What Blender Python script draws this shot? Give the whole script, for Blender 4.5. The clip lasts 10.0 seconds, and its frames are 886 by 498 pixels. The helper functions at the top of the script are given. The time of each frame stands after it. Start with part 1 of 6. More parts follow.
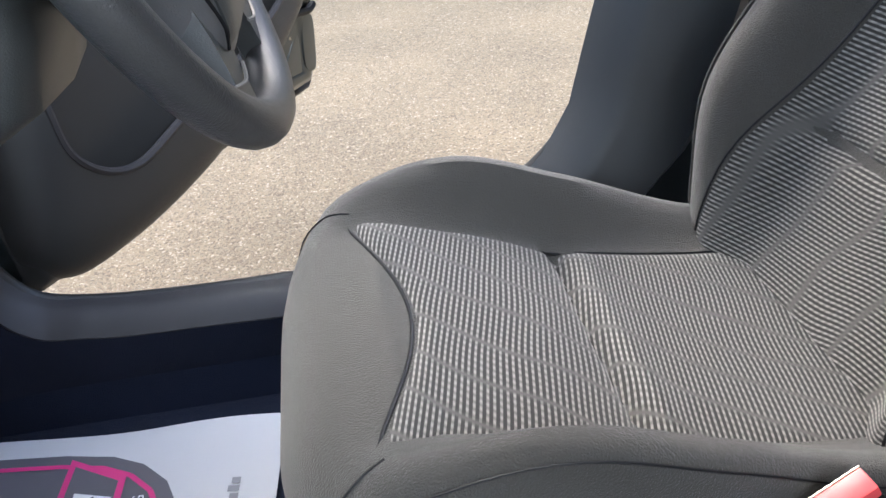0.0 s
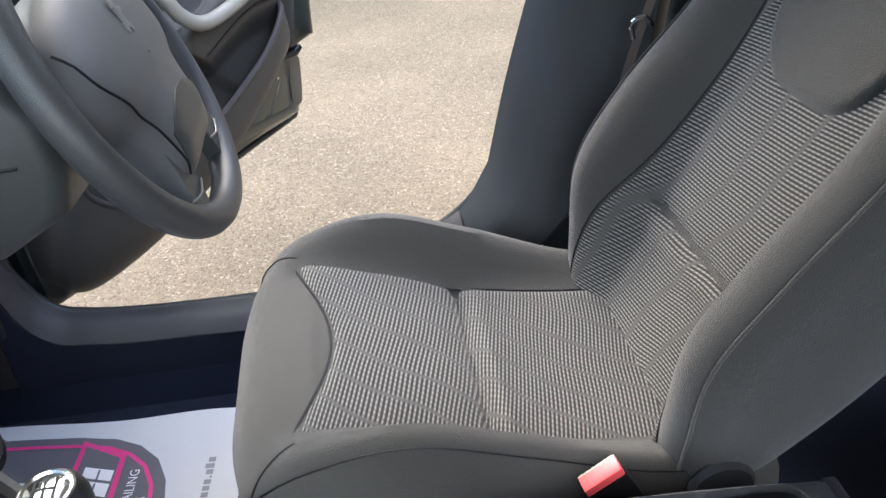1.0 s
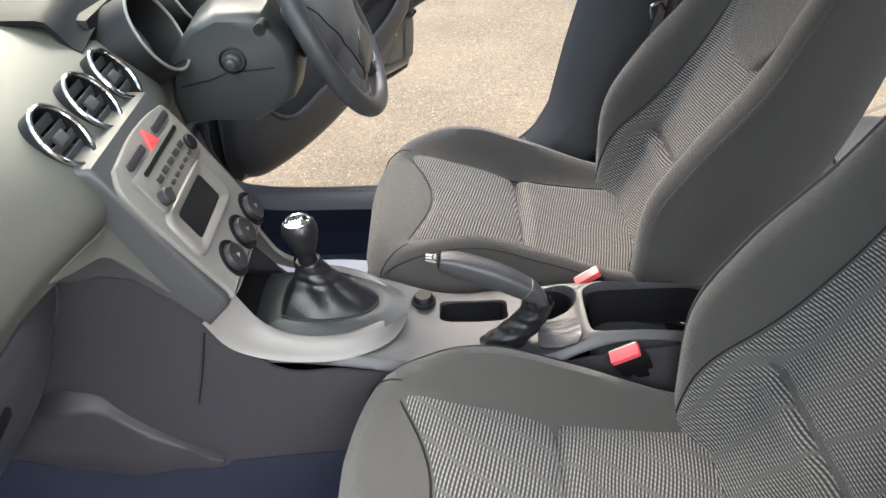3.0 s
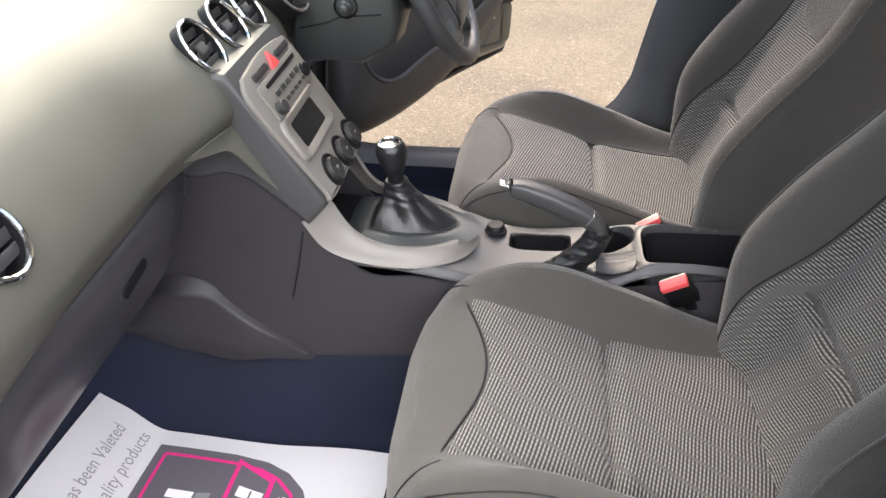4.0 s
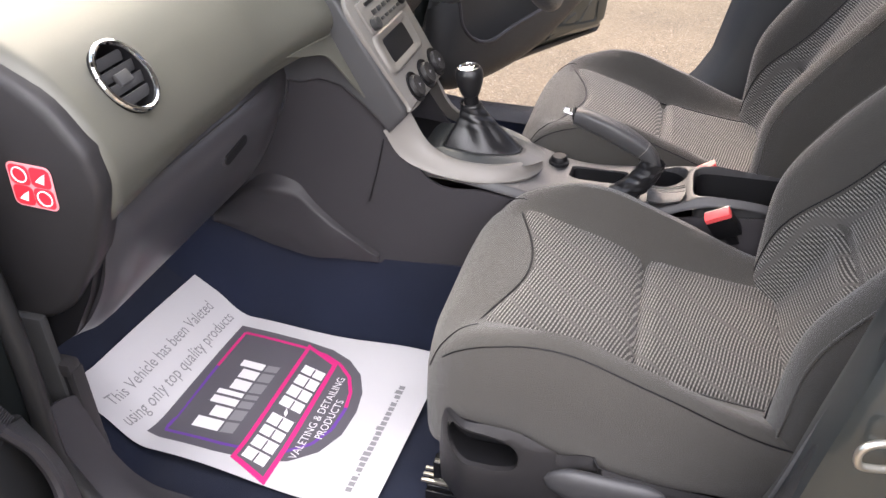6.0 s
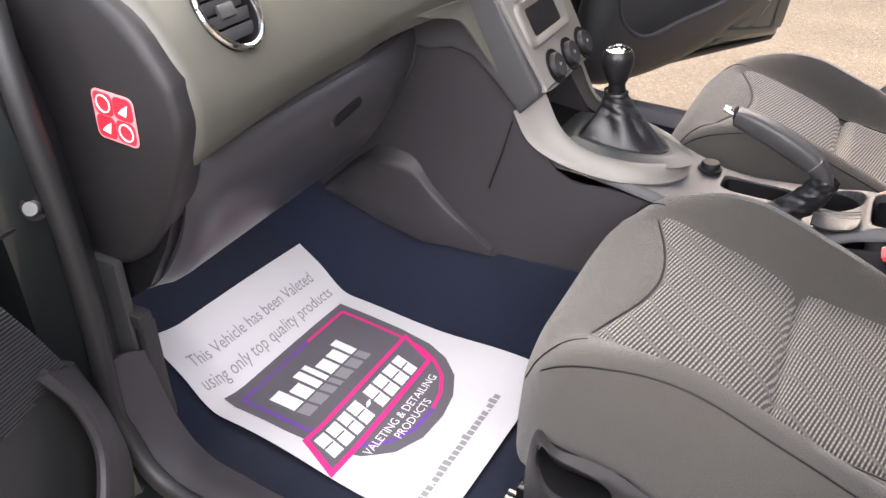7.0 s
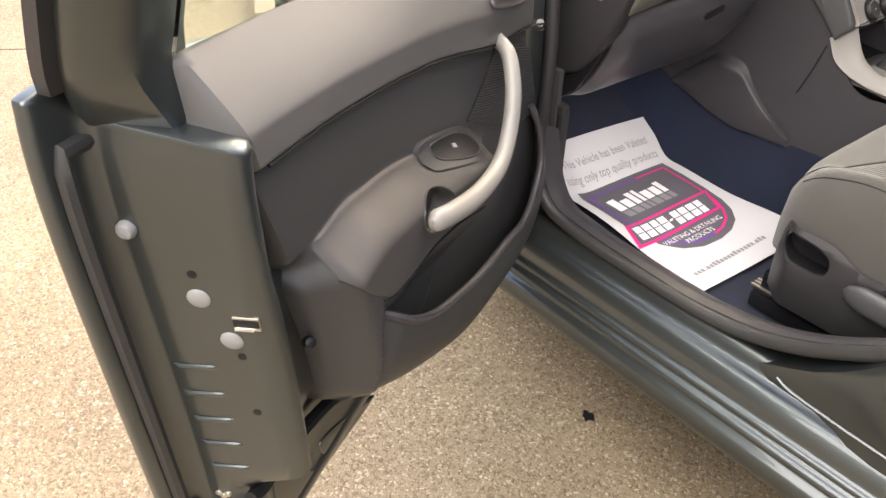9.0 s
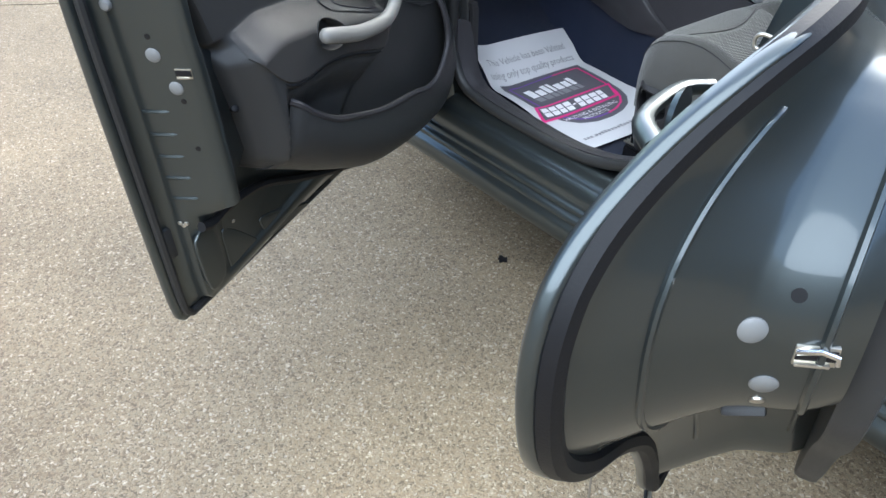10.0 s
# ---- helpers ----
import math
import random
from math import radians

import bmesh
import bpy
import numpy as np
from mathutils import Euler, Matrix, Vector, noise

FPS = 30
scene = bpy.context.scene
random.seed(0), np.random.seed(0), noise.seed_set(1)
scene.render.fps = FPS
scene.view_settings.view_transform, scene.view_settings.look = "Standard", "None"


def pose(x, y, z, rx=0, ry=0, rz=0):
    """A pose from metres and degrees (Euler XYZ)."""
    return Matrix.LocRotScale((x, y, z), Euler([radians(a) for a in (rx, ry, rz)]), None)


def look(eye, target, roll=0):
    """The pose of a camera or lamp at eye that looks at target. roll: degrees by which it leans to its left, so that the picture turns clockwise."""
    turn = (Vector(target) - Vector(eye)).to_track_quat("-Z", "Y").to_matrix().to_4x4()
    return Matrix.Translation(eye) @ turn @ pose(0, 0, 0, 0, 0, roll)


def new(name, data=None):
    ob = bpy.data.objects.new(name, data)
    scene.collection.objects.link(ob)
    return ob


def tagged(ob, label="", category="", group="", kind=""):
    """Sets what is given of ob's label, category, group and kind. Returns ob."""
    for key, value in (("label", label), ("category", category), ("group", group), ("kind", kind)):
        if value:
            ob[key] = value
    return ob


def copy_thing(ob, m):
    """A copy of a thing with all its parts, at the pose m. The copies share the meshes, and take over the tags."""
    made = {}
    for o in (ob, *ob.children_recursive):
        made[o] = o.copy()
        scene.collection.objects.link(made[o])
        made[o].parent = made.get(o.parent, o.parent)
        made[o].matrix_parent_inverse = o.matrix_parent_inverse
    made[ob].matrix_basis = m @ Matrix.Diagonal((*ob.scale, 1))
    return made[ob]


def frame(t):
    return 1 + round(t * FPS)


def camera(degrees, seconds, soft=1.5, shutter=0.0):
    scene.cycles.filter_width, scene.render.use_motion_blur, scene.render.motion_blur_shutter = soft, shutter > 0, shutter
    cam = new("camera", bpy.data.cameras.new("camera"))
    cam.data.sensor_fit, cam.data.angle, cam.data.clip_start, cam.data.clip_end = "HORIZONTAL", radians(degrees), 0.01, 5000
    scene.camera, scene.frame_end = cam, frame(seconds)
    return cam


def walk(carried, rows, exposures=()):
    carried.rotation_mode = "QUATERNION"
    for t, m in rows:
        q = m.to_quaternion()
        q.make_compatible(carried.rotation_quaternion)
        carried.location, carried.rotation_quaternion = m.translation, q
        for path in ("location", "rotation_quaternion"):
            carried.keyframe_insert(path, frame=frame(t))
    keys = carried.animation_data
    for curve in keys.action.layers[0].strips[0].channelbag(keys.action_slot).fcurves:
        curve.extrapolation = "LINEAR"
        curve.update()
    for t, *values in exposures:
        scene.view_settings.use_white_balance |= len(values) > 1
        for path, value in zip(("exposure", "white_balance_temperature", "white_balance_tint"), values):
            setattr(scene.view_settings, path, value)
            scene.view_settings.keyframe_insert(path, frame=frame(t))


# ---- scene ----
cam = camera(57.9, 10.0)
SKY, SUN = 0.165, 2.3
PATH = [
    (0, (-0.207, -0.23, 1.138), (-0.004, 1.441, 0.058), -4.4),
    (0.5, (-0.163, -0.301, 1.204), (0.023, 1.364, 0.113), -4.2),
    (1, (-0.103, -0.443, 1.334), (0.07, 1.222, 0.239), -3.9),
    (1.5, (-0.107, -0.582, 1.414), (0.039, 1.075, 0.303), -4.0),
    (2, (-0.086, -0.76, 1.427), (0.028, 0.881, 0.29), -4.2),
    (2.5, (-0.092, -0.888, 1.512), (-0.018, 0.748, 0.363), -3.8),
    (3, (-0.127, -1.023, 1.523), (-0.157, 0.619, 0.382), -2.9),
    (4.5, (-0.059, -1.301, 1.477), (-0.36, 0.341, 0.374), -2.2),
    (5, (-0.017, -1.379, 1.492), (-0.34, 0.259, 0.39), -1.8),
    (5.5, (-0.011, -1.473, 1.477), (-0.377, 0.157, 0.377), -1.3),
    (7, (-0.024, -1.309, 1.332), (-0.787, 0.182, 0.238), 0.7),
    (7.5, (-0.029, -1.414, 1.33), (-0.967, -0.033, 0.229), 1.5),
    (8, (0.015, -1.627, 1.358), (-1.061, -0.366, 0.239), 2.0),
    (8.5, (0.124, -1.809, 1.408), (-1.057, -0.668, 0.267), 2.4),
    (9, (0.348, -2.022, 1.457), (-0.898, -0.973, 0.297), 2.0),
    (9.5, (0.636, -2.219, 1.478), (-0.639, -1.225, 0.301), 1.6),
    (10, (0.962, -2.185, 1.451), (-0.317, -1.198, 0.271), -0.1),
]
EXPOSURES = [(0.0, 2.53, 5850, 9), (2.5, 2.62, 6150, 8), (4.5, 2.5, 6550, 15), (5.5, 2.45, 6550, 17), (7.5, 2.65, 6700, 17), (8.6, 2.5, 7000, 14), (9.2, 2.5, 7300, 14), (9.5, 2.08, 6550, 12), (9.65, 1.95, 5850, 5), (10.0, 1.90, 5550, 4)]
walk(cam, [(t, look(eye, target, roll)) for t, eye, target, roll in PATH], EXPOSURES)

# ---- light ----
world = bpy.data.worlds.new("sky")
scene.world = world
world.use_nodes = True
wn = world.node_tree.nodes
sky = wn.new("ShaderNodeTexSky")
sky.sky_type, sky.sun_disc = "NISHITA", False
sky.sun_elevation, sky.sun_rotation = radians(42), radians(340)
sky.air_density, sky.dust_density, sky.ozone_density = 1.0, 4.5, 1.0
wn["Background"].inputs["Strength"].default_value = SKY
world.node_tree.links.new(sky.outputs[0], wn["Background"].inputs["Color"])
sun = new("sun", bpy.data.lights.new("sun", "SUN"))
sun.data.energy, sun.data.angle, sun.data.color = SUN, radians(85), (1.0, 0.96, 0.91)
sun.matrix_world = look((1.8, -5.0, 4.7), (0, 0, 0))


# ---- materials ----
def mat(name, color, rough=0.5, metal=0.0, grain=0.0, scale=400.0, blotch=0.15, bscale=6.0, coat=0.0, sheen=0.0, spec=0.5, detail=3.0):
    """A plastic, metal or cloth: base colour with slow blotches, roughness wear and fine relief."""
    m = bpy.data.materials.new(name)
    m.use_nodes = True
    nt = m.node_tree
    n, l = nt.nodes, nt.links
    b = n["Principled BSDF"]
    tc = n.new("ShaderNodeTexCoord")
    slow = n.new("ShaderNodeTexNoise")
    slow.inputs["Scale"].default_value, slow.inputs["Detail"].default_value = bscale, 4.0
    fine = n.new("ShaderNodeTexNoise")
    fine.inputs["Scale"].default_value, fine.inputs["Detail"].default_value = scale, detail
    l.new(tc.outputs["Object"], slow.inputs["Vector"])
    l.new(tc.outputs["Object"], fine.inputs["Vector"])
    mix = n.new("ShaderNodeMix")
    mix.data_type = "RGBA"
    mix.inputs["A"].default_value = (*[c * (1 - blotch) for c in color], 1)
    mix.inputs["B"].default_value = (*[c * (1 + blotch) for c in color], 1)
    l.new(slow.outputs["Fac"], mix.inputs["Factor"])
    l.new(mix.outputs["Result"], b.inputs["Base Color"])
    r = n.new("ShaderNodeMapRange")
    r.inputs["To Min"].default_value, r.inputs["To Max"].default_value = max(0.02, rough - 0.07), min(1, rough + 0.07)
    l.new(slow.outputs["Fac"], r.inputs["Value"])
    l.new(r.outputs["Result"], b.inputs["Roughness"])
    b.inputs["Metallic"].default_value = metal
    b.inputs["Coat Weight"].default_value = coat
    b.inputs["Coat Roughness"].default_value = 0.08
    b.inputs["Sheen Weight"].default_value = sheen
    b.inputs["Specular IOR Level"].default_value = spec
    if grain:
        bump = n.new("ShaderNodeBump")
        bump.inputs["Strength"].default_value, bump.inputs["Distance"].default_value = grain, 0.002
        l.new(fine.outputs["Fac"], bump.inputs["Height"])
        l.new(bump.outputs["Normal"], b.inputs["Normal"])
    return m


def node_math(nt, op, a, b=None, c=None):
    q = nt.nodes.new("ShaderNodeMath")
    q.operation = op
    for i, v in enumerate((a, b, c)):
        if v is None:
            continue
        if hasattr(v, "links"):
            nt.links.new(v, q.inputs[i])
        else:
            q.inputs[i].default_value = v
    return q.outputs[0]


def stripe_cloth(name, axis, pitch):
    """Woven cloth: fine pale ribs across the seat, wavering, cut by slow plain bands that wander along it."""
    m = mat(name, (0.03, 0.03, 0.03), 0.85, sheen=0.15, spec=0.2)
    nt = m.node_tree
    n, l = nt.nodes, nt.links
    b = n["Principled BSDF"]
    tc = n["Texture Coordinate"]
    warp = n.new("ShaderNodeTexNoise")
    warp.inputs["Scale"].default_value, warp.inputs["Detail"].default_value = 5.0, 1.0
    l.new(tc.outputs["Object"], warp.inputs["Vector"])
    sep = n.new("ShaderNodeSeparateXYZ")
    l.new(tc.outputs["Object"], sep.inputs[0])
    along = sep.outputs[0] if axis == 0 else node_math(nt, "MULTIPLY_ADD", sep.outputs[0], 0.438, node_math(nt, "MULTIPLY", sep.outputs[2], 0.899))
    w = node_math(nt, "MULTIPLY", node_math(nt, "SUBTRACT", warp.outputs["Fac"], 0.5), 0.022)
    lean = node_math(nt, "MULTIPLY", sep.outputs[1], -0.22 if axis == 0 else 0.10)
    if axis == 2:
        # the lines step up in an S across the small of the back
        fade = n.new("ShaderNodeMapRange")
        fade.interpolation_type = "SMOOTHSTEP"
        fade.inputs["From Min"].default_value, fade.inputs["From Max"].default_value = 0.34, 0.50
        fade.inputs["To Min"].default_value, fade.inputs["To Max"].default_value = 0.007, 0.0
        l.new(sep.outputs[2], fade.inputs["Value"])
        bend = node_math(nt, "TANH", node_math(nt, "MULTIPLY_ADD", sep.outputs[1], 30.0, node_math(nt, "MULTIPLY", warp.outputs["Fac"], 1.5)))
        lean = node_math(nt, "ADD", lean, node_math(nt, "MULTIPLY", bend, fade.outputs["Result"]))
    ph = node_math(nt, "MULTIPLY", node_math(nt, "ADD", node_math(nt, "ADD", along, w), lean), 2 * math.pi / pitch)
    rib = node_math(nt, "MULTIPLY_ADD", node_math(nt, "SINE", ph), 0.5, 0.5)
    # pale plain bands that run slantwise over the panel
    w2 = node_math(nt, "MULTIPLY", node_math(nt, "SUBTRACT", warp.outputs["Fac"], 0.5), 0.10)
    ph2 = node_math(nt, "MULTIPLY", node_math(nt, "ADD", node_math(nt, "ADD", node_math(nt, "MULTIPLY", along, 0.75 if axis == 0 else 0.22), sep.outputs[1]), w2), 2 * math.pi / (0.062 if axis == 0 else 0.075))
    band = node_math(nt, "POWER", node_math(nt, "MULTIPLY_ADD", node_math(nt, "SINE", ph2), 0.5, 0.5), 26.0)
    # short stitches within a rib
    ph3 = node_math(nt, "MULTIPLY_ADD", sep.outputs[1], 2 * math.pi / 0.0085, node_math(nt, "MULTIPLY", ph, 0.37))
    st = node_math(nt, "MULTIPLY_ADD", node_math(nt, "SINE", ph3), 0.24, 0.76)
    sharp = n.new("ShaderNodeMapRange")
    sharp.interpolation_type = "SMOOTHSTEP"
    sharp.inputs["From Min"].default_value, sharp.inputs["From Max"].default_value = 0.46, 0.80
    l.new(rib, sharp.inputs["Value"])
    v = node_math(nt, "MULTIPLY", sharp.outputs["Result"], st)
    v = node_math(nt, "ADD", node_math(nt, "MULTIPLY", v, node_math(nt, "SUBTRACT", 1.0, band)), node_math(nt, "MULTIPLY", band, 0.26))
    mix = n.new("ShaderNodeMix")
    mix.data_type = "RGBA"
    mix.inputs["A"].default_value, mix.inputs["B"].default_value = (0.028, 0.027, 0.025, 1), (0.255, 0.246, 0.228, 1)
    l.new(v, mix.inputs["Factor"])
    l.new(mix.outputs["Result"], b.inputs["Base Color"])
    bump = n.new("ShaderNodeBump")
    bump.inputs["Strength"].default_value, bump.inputs["Distance"].default_value = 0.5, 0.001
    l.new(v, bump.inputs["Height"])
    l.new(bump.outputs["Normal"], b.inputs["Normal"])
    return m


def gravel():
    """Rolled chippings: many small stones of tan, grey and pale colours, packed, with damp patches and a paler round
    one.
    """
    m = bpy.data.materials.new("chipped_stone_paving")
    m.use_nodes = True
    nt = m.node_tree
    n, l = nt.nodes, nt.links
    b = n["Principled BSDF"]
    tc = n.new("ShaderNodeTexCoord")
    jit = n.new("ShaderNodeTexNoise")
    jit.inputs["Scale"].default_value = 60
    l.new(tc.outputs["Object"], jit.inputs["Vector"])
    add = n.new("ShaderNodeMix")
    add.data_type = "RGBA"
    add.blend_type = "LINEAR_LIGHT"
    add.inputs["Factor"].default_value = 0.012
    l.new(tc.outputs["Object"], add.inputs["A"])
    l.new(jit.outputs["Color"], add.inputs["B"])
    vor = n.new("ShaderNodeTexVoronoi")
    vor.inputs["Scale"].default_value, vor.inputs["Randomness"].default_value = 205, 1.0
    l.new(add.outputs["Result"], vor.inputs["Vector"])
    sep = n.new("ShaderNodeSeparateColor")
    l.new(vor.outputs["Color"], sep.inputs[0])
    ramp = n.new("ShaderNodeValToRGB")
    el = ramp.color_ramp.elements
    stops = [(0.0, (0.085, 0.064, 0.038)), (0.25, (0.150, 0.110, 0.064)), (0.5, (0.190, 0.143, 0.083)), (0.75, (0.180, 0.145, 0.094)), (0.93, (0.225, 0.178, 0.112)), (0.995, (0.33, 0.28, 0.20))]
    el[0].position, el[0].color = stops[0][0], (*stops[0][1], 1)
    el[1].position, el[1].color = stops[-1][0], (*stops[-1][1], 1)
    for p, c in stops[1:-1]:
        e = el.new(p)
        e.color = (*c, 1)
    l.new(sep.outputs[0], ramp.inputs["Fac"])
    patch = n.new("ShaderNodeTexNoise")
    patch.inputs["Scale"].default_value, patch.inputs["Detail"].default_value = 1.3, 6.0
    l.new(tc.outputs["Object"], patch.inputs["Vector"])
    mul = n.new("ShaderNodeMix")
    mul.data_type, mul.blend_type = "RGBA", "MULTIPLY"
    mul.inputs["Factor"].default_value = 1.0
    mr = n.new("ShaderNodeMapRange")
    mr.inputs["From Min"].default_value, mr.inputs["From Max"].default_value = 0.3, 0.7
    mr.inputs["To Min"].default_value, mr.inputs["To Max"].default_value = 0.76, 1.18
    l.new(patch.outputs["Fac"], mr.inputs["Value"])
    l.new(ramp.outputs["Color"], mul.inputs["A"])
    l.new(mr.outputs["Result"], mul.inputs["B"])
    # a paler round patch between the open doors, its edge broken by noise
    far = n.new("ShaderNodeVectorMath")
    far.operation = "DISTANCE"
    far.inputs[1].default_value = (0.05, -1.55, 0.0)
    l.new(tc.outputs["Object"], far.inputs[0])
    paled = n.new("ShaderNodeMapRange")
    paled.interpolation_type = "SMOOTHSTEP"
    paled.inputs["From Min"].default_value, paled.inputs["From Max"].default_value = 0.25, 1.15
    paled.inputs["To Min"].default_value, paled.inputs["To Max"].default_value = 1.38, 0.97
    l.new(node_math(nt, "MULTIPLY_ADD", patch.outputs["Fac"], 0.5, node_math(nt, "SUBTRACT", far.outputs["Value"], 0.25)), paled.inputs["Value"])
    gap = n.new("ShaderNodeMapRange")
    gap.inputs["From Min"].default_value, gap.inputs["From Max"].default_value = 0.25, 0.75
    gap.inputs["To Min"].default_value, gap.inputs["To Max"].default_value = 1.0, 0.84
    l.new(vor.outputs["Distance"], gap.inputs["Value"])
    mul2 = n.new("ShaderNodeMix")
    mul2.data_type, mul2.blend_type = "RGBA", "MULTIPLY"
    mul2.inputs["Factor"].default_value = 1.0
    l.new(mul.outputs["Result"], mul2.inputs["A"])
    l.new(node_math(nt, "MULTIPLY", gap.outputs["Result"], paled.outputs["Result"]), mul2.inputs["B"])
    # fine sand between the stones, and sparse pale chips
    sand = n.new("ShaderNodeTexNoise")
    sand.inputs["Scale"].default_value, sand.inputs["Detail"].default_value = 420, 2.0
    l.new(tc.outputs["Object"], sand.inputs["Vector"])
    sm_ = n.new("ShaderNodeMapRange")
    sm_.inputs["From Min"].default_value, sm_.inputs["From Max"].default_value = 0.3, 0.7
    sm_.inputs["To Min"].default_value, sm_.inputs["To Max"].default_value = 0.74, 1.34
    l.new(sand.outputs["Fac"], sm_.inputs["Value"])
    mul3 = n.new("ShaderNodeMix")
    mul3.data_type, mul3.blend_type = "RGBA", "MULTIPLY"
    mul3.inputs["Factor"].default_value = 1.0
    l.new(mul2.outputs["Result"], mul3.inputs["A"])
    l.new(sm_.outputs["Result"], mul3.inputs["B"])
    chip = n.new("ShaderNodeTexVoronoi")
    chip.inputs["Scale"].default_value = 95
    l.new(add.outputs["Result"], chip.inputs["Vector"])
    csep = n.new("ShaderNodeSeparateColor")
    l.new(chip.outputs["Color"], csep.inputs[0])
    few = node_math(nt, "GREATER_THAN", csep.outputs[0], 0.88)
    core = node_math(nt, "LESS_THAN", chip.outputs["Distance"], 0.42)
    pale = n.new("ShaderNodeMix")
    pale.data_type = "RGBA"
    pale.inputs["B"].default_value = (0.40, 0.35, 0.27, 1)
    l.new(node_math(nt, "MULTIPLY", node_math(nt, "MULTIPLY", few, core), 0.5), pale.inputs["Factor"])
    l.new(mul3.outputs["Result"], pale.inputs["A"])
    l.new(pale.outputs["Result"], b.inputs["Base Color"])
    b.inputs["Roughness"].default_value = 0.75
    hgt = node_math(nt, "SUBTRACT", 1.0, vor.outputs["Distance"])
    hgt = node_math(nt, "ADD", hgt, node_math(nt, "MULTIPLY", sep.outputs[1], 0.6))
    bump = n.new("ShaderNodeBump")
    bump.inputs["Strength"].default_value, bump.inputs["Distance"].default_value = 0.5, 0.003
    l.new(hgt, bump.inputs["Height"])
    l.new(bump.outputs["Normal"], b.inputs["Normal"])
    return m


def glass(name, tint):
    m = bpy.data.materials.new(name)
    m.use_nodes = True
    b = m.node_tree.nodes["Principled BSDF"]
    b.inputs["Base Color"].default_value = (*tint, 1)
    b.inputs["Roughness"].default_value, b.inputs["IOR"].default_value = 0.0, 1.45
    b.inputs["Transmission Weight"].default_value = 1.0
    return m


def fine_ribs(m, pitch):
    """Adds fine diagonal ribs to a plastic's relief."""
    nt = m.node_tree
    n, l = nt.nodes, nt.links
    sep = n.new("ShaderNodeSeparateXYZ")
    l.new(n["Texture Coordinate"].outputs["Object"], sep.inputs[0])
    ph = node_math(nt, "MULTIPLY", node_math(nt, "MULTIPLY_ADD", sep.outputs[0], 0.35, sep.outputs[2]), 2 * math.pi / pitch)
    bump = n.new("ShaderNodeBump")
    bump.inputs["Strength"].default_value, bump.inputs["Distance"].default_value = 0.03, 0.0005
    l.new(node_math(nt, "SINE", ph), bump.inputs["Height"])
    l.new(n["Bump"].outputs["Normal"], bump.inputs["Normal"])
    l.new(bump.outputs["Normal"], n["Principled BSDF"].inputs["Normal"])
    return m


def tinted(name, tint):
    """Thin tinted sheet glass: lets tinted light straight through and mirrors a little of it."""
    m = bpy.data.materials.new(name)
    m.use_nodes = True
    n, l = m.node_tree.nodes, m.node_tree.links
    clear, gloss, mix = n.new("ShaderNodeBsdfTransparent"), n.new("ShaderNodeBsdfGlossy"), n.new("ShaderNodeMixShader")
    clear.inputs["Color"].default_value = (*tint, 1)
    gloss.inputs["Roughness"].default_value = 0.02
    mix.inputs["Fac"].default_value = 0.06
    l.new(clear.outputs[0], mix.inputs[1])
    l.new(gloss.outputs[0], mix.inputs[2])
    l.new(mix.outputs[0], n["Material Output"].inputs["Surface"])
    return m


M_TRIM = mat("dark_grained_plastic", (0.036, 0.036, 0.036), 0.42, grain=0.25, scale=900, spec=0.3)
M_DASH = mat("grey_dash_plastic", (0.094, 0.093, 0.077), 0.45, grain=0.22, scale=800)
M_LOWER = mat("charcoal_lower_plastic", (0.037, 0.035, 0.038), 0.42, grain=0.25, scale=900, spec=0.3)
M_SILVER = mat("satin_silver_plastic", (0.185, 0.173, 0.158), 0.48, metal=0.12, grain=0.04, scale=600, blotch=0.05)
M_ALU = mat("satin_aluminium_paint", (0.215, 0.205, 0.188), 0.50, metal=0.15, grain=0.03, blotch=0.05)
M_CLOTH = mat("plain_charcoal_cloth", (0.056, 0.053, 0.047), 0.9, grain=0.8, scale=620, sheen=0.25, spec=0.2, blotch=0.12)
M_CARPET = mat("navy_black_carpet", (0.014, 0.018, 0.035), 0.95, grain=1.0, scale=700, sheen=0.1, spec=0.1, blotch=0.3, bscale=9)
M_PAINT = mat("dark_grey_green_metallic_paint", (0.066, 0.077, 0.078), 0.40, metal=0.85, coat=0.7, blotch=0.12, bscale=3, grain=0.02, scale=240)
M_CONS = mat("grey_console_plastic", (0.050, 0.050, 0.052), 0.45, grain=0.2, scale=900)
M_PILLAR = mat("blue_grey_pillar_plastic", (0.058, 0.061, 0.064), 0.42, grain=0.2, scale=900)
M_PLUG = mat("pale_grey_plug", (0.17, 0.17, 0.165), 0.45)
M_ROLL = fine_ribs(mat("finely_grained_door_skin", (0.064, 0.063, 0.061), 0.42, grain=0.2, scale=1300), 0.0022)
M_ARM = mat("warm_grey_armrest_skin", (0.042, 0.040, 0.038), 0.5, grain=0.3, scale=700, spec=0.3)
M_COL = mat("dark_column_plastic", (0.040, 0.043, 0.043), 0.38, grain=0.2, scale=800)
M_CAP = mat("near_black_trim_plastic", (0.024, 0.023, 0.024), 0.42, grain=0.2, scale=900, spec=0.3)
M_GLOVE = mat("dark_glovebox_plastic", (0.040, 0.038, 0.042), 0.30, grain=0.06, scale=900, spec=0.7)
M_RUBBER = mat("black_rubber", (0.018, 0.018, 0.018), 0.5, grain=0.2, scale=500)
M_BLACK = mat("black_plastic", (0.008, 0.008, 0.009), 0.5, grain=0.1, spec=0.25)
M_GLOSS = mat("glossy_black_plastic", (0.01, 0.01, 0.011), 0.15)
M_LEATHER = mat("black_leather", (0.011, 0.011, 0.012), 0.34, grain=0.25, scale=420)
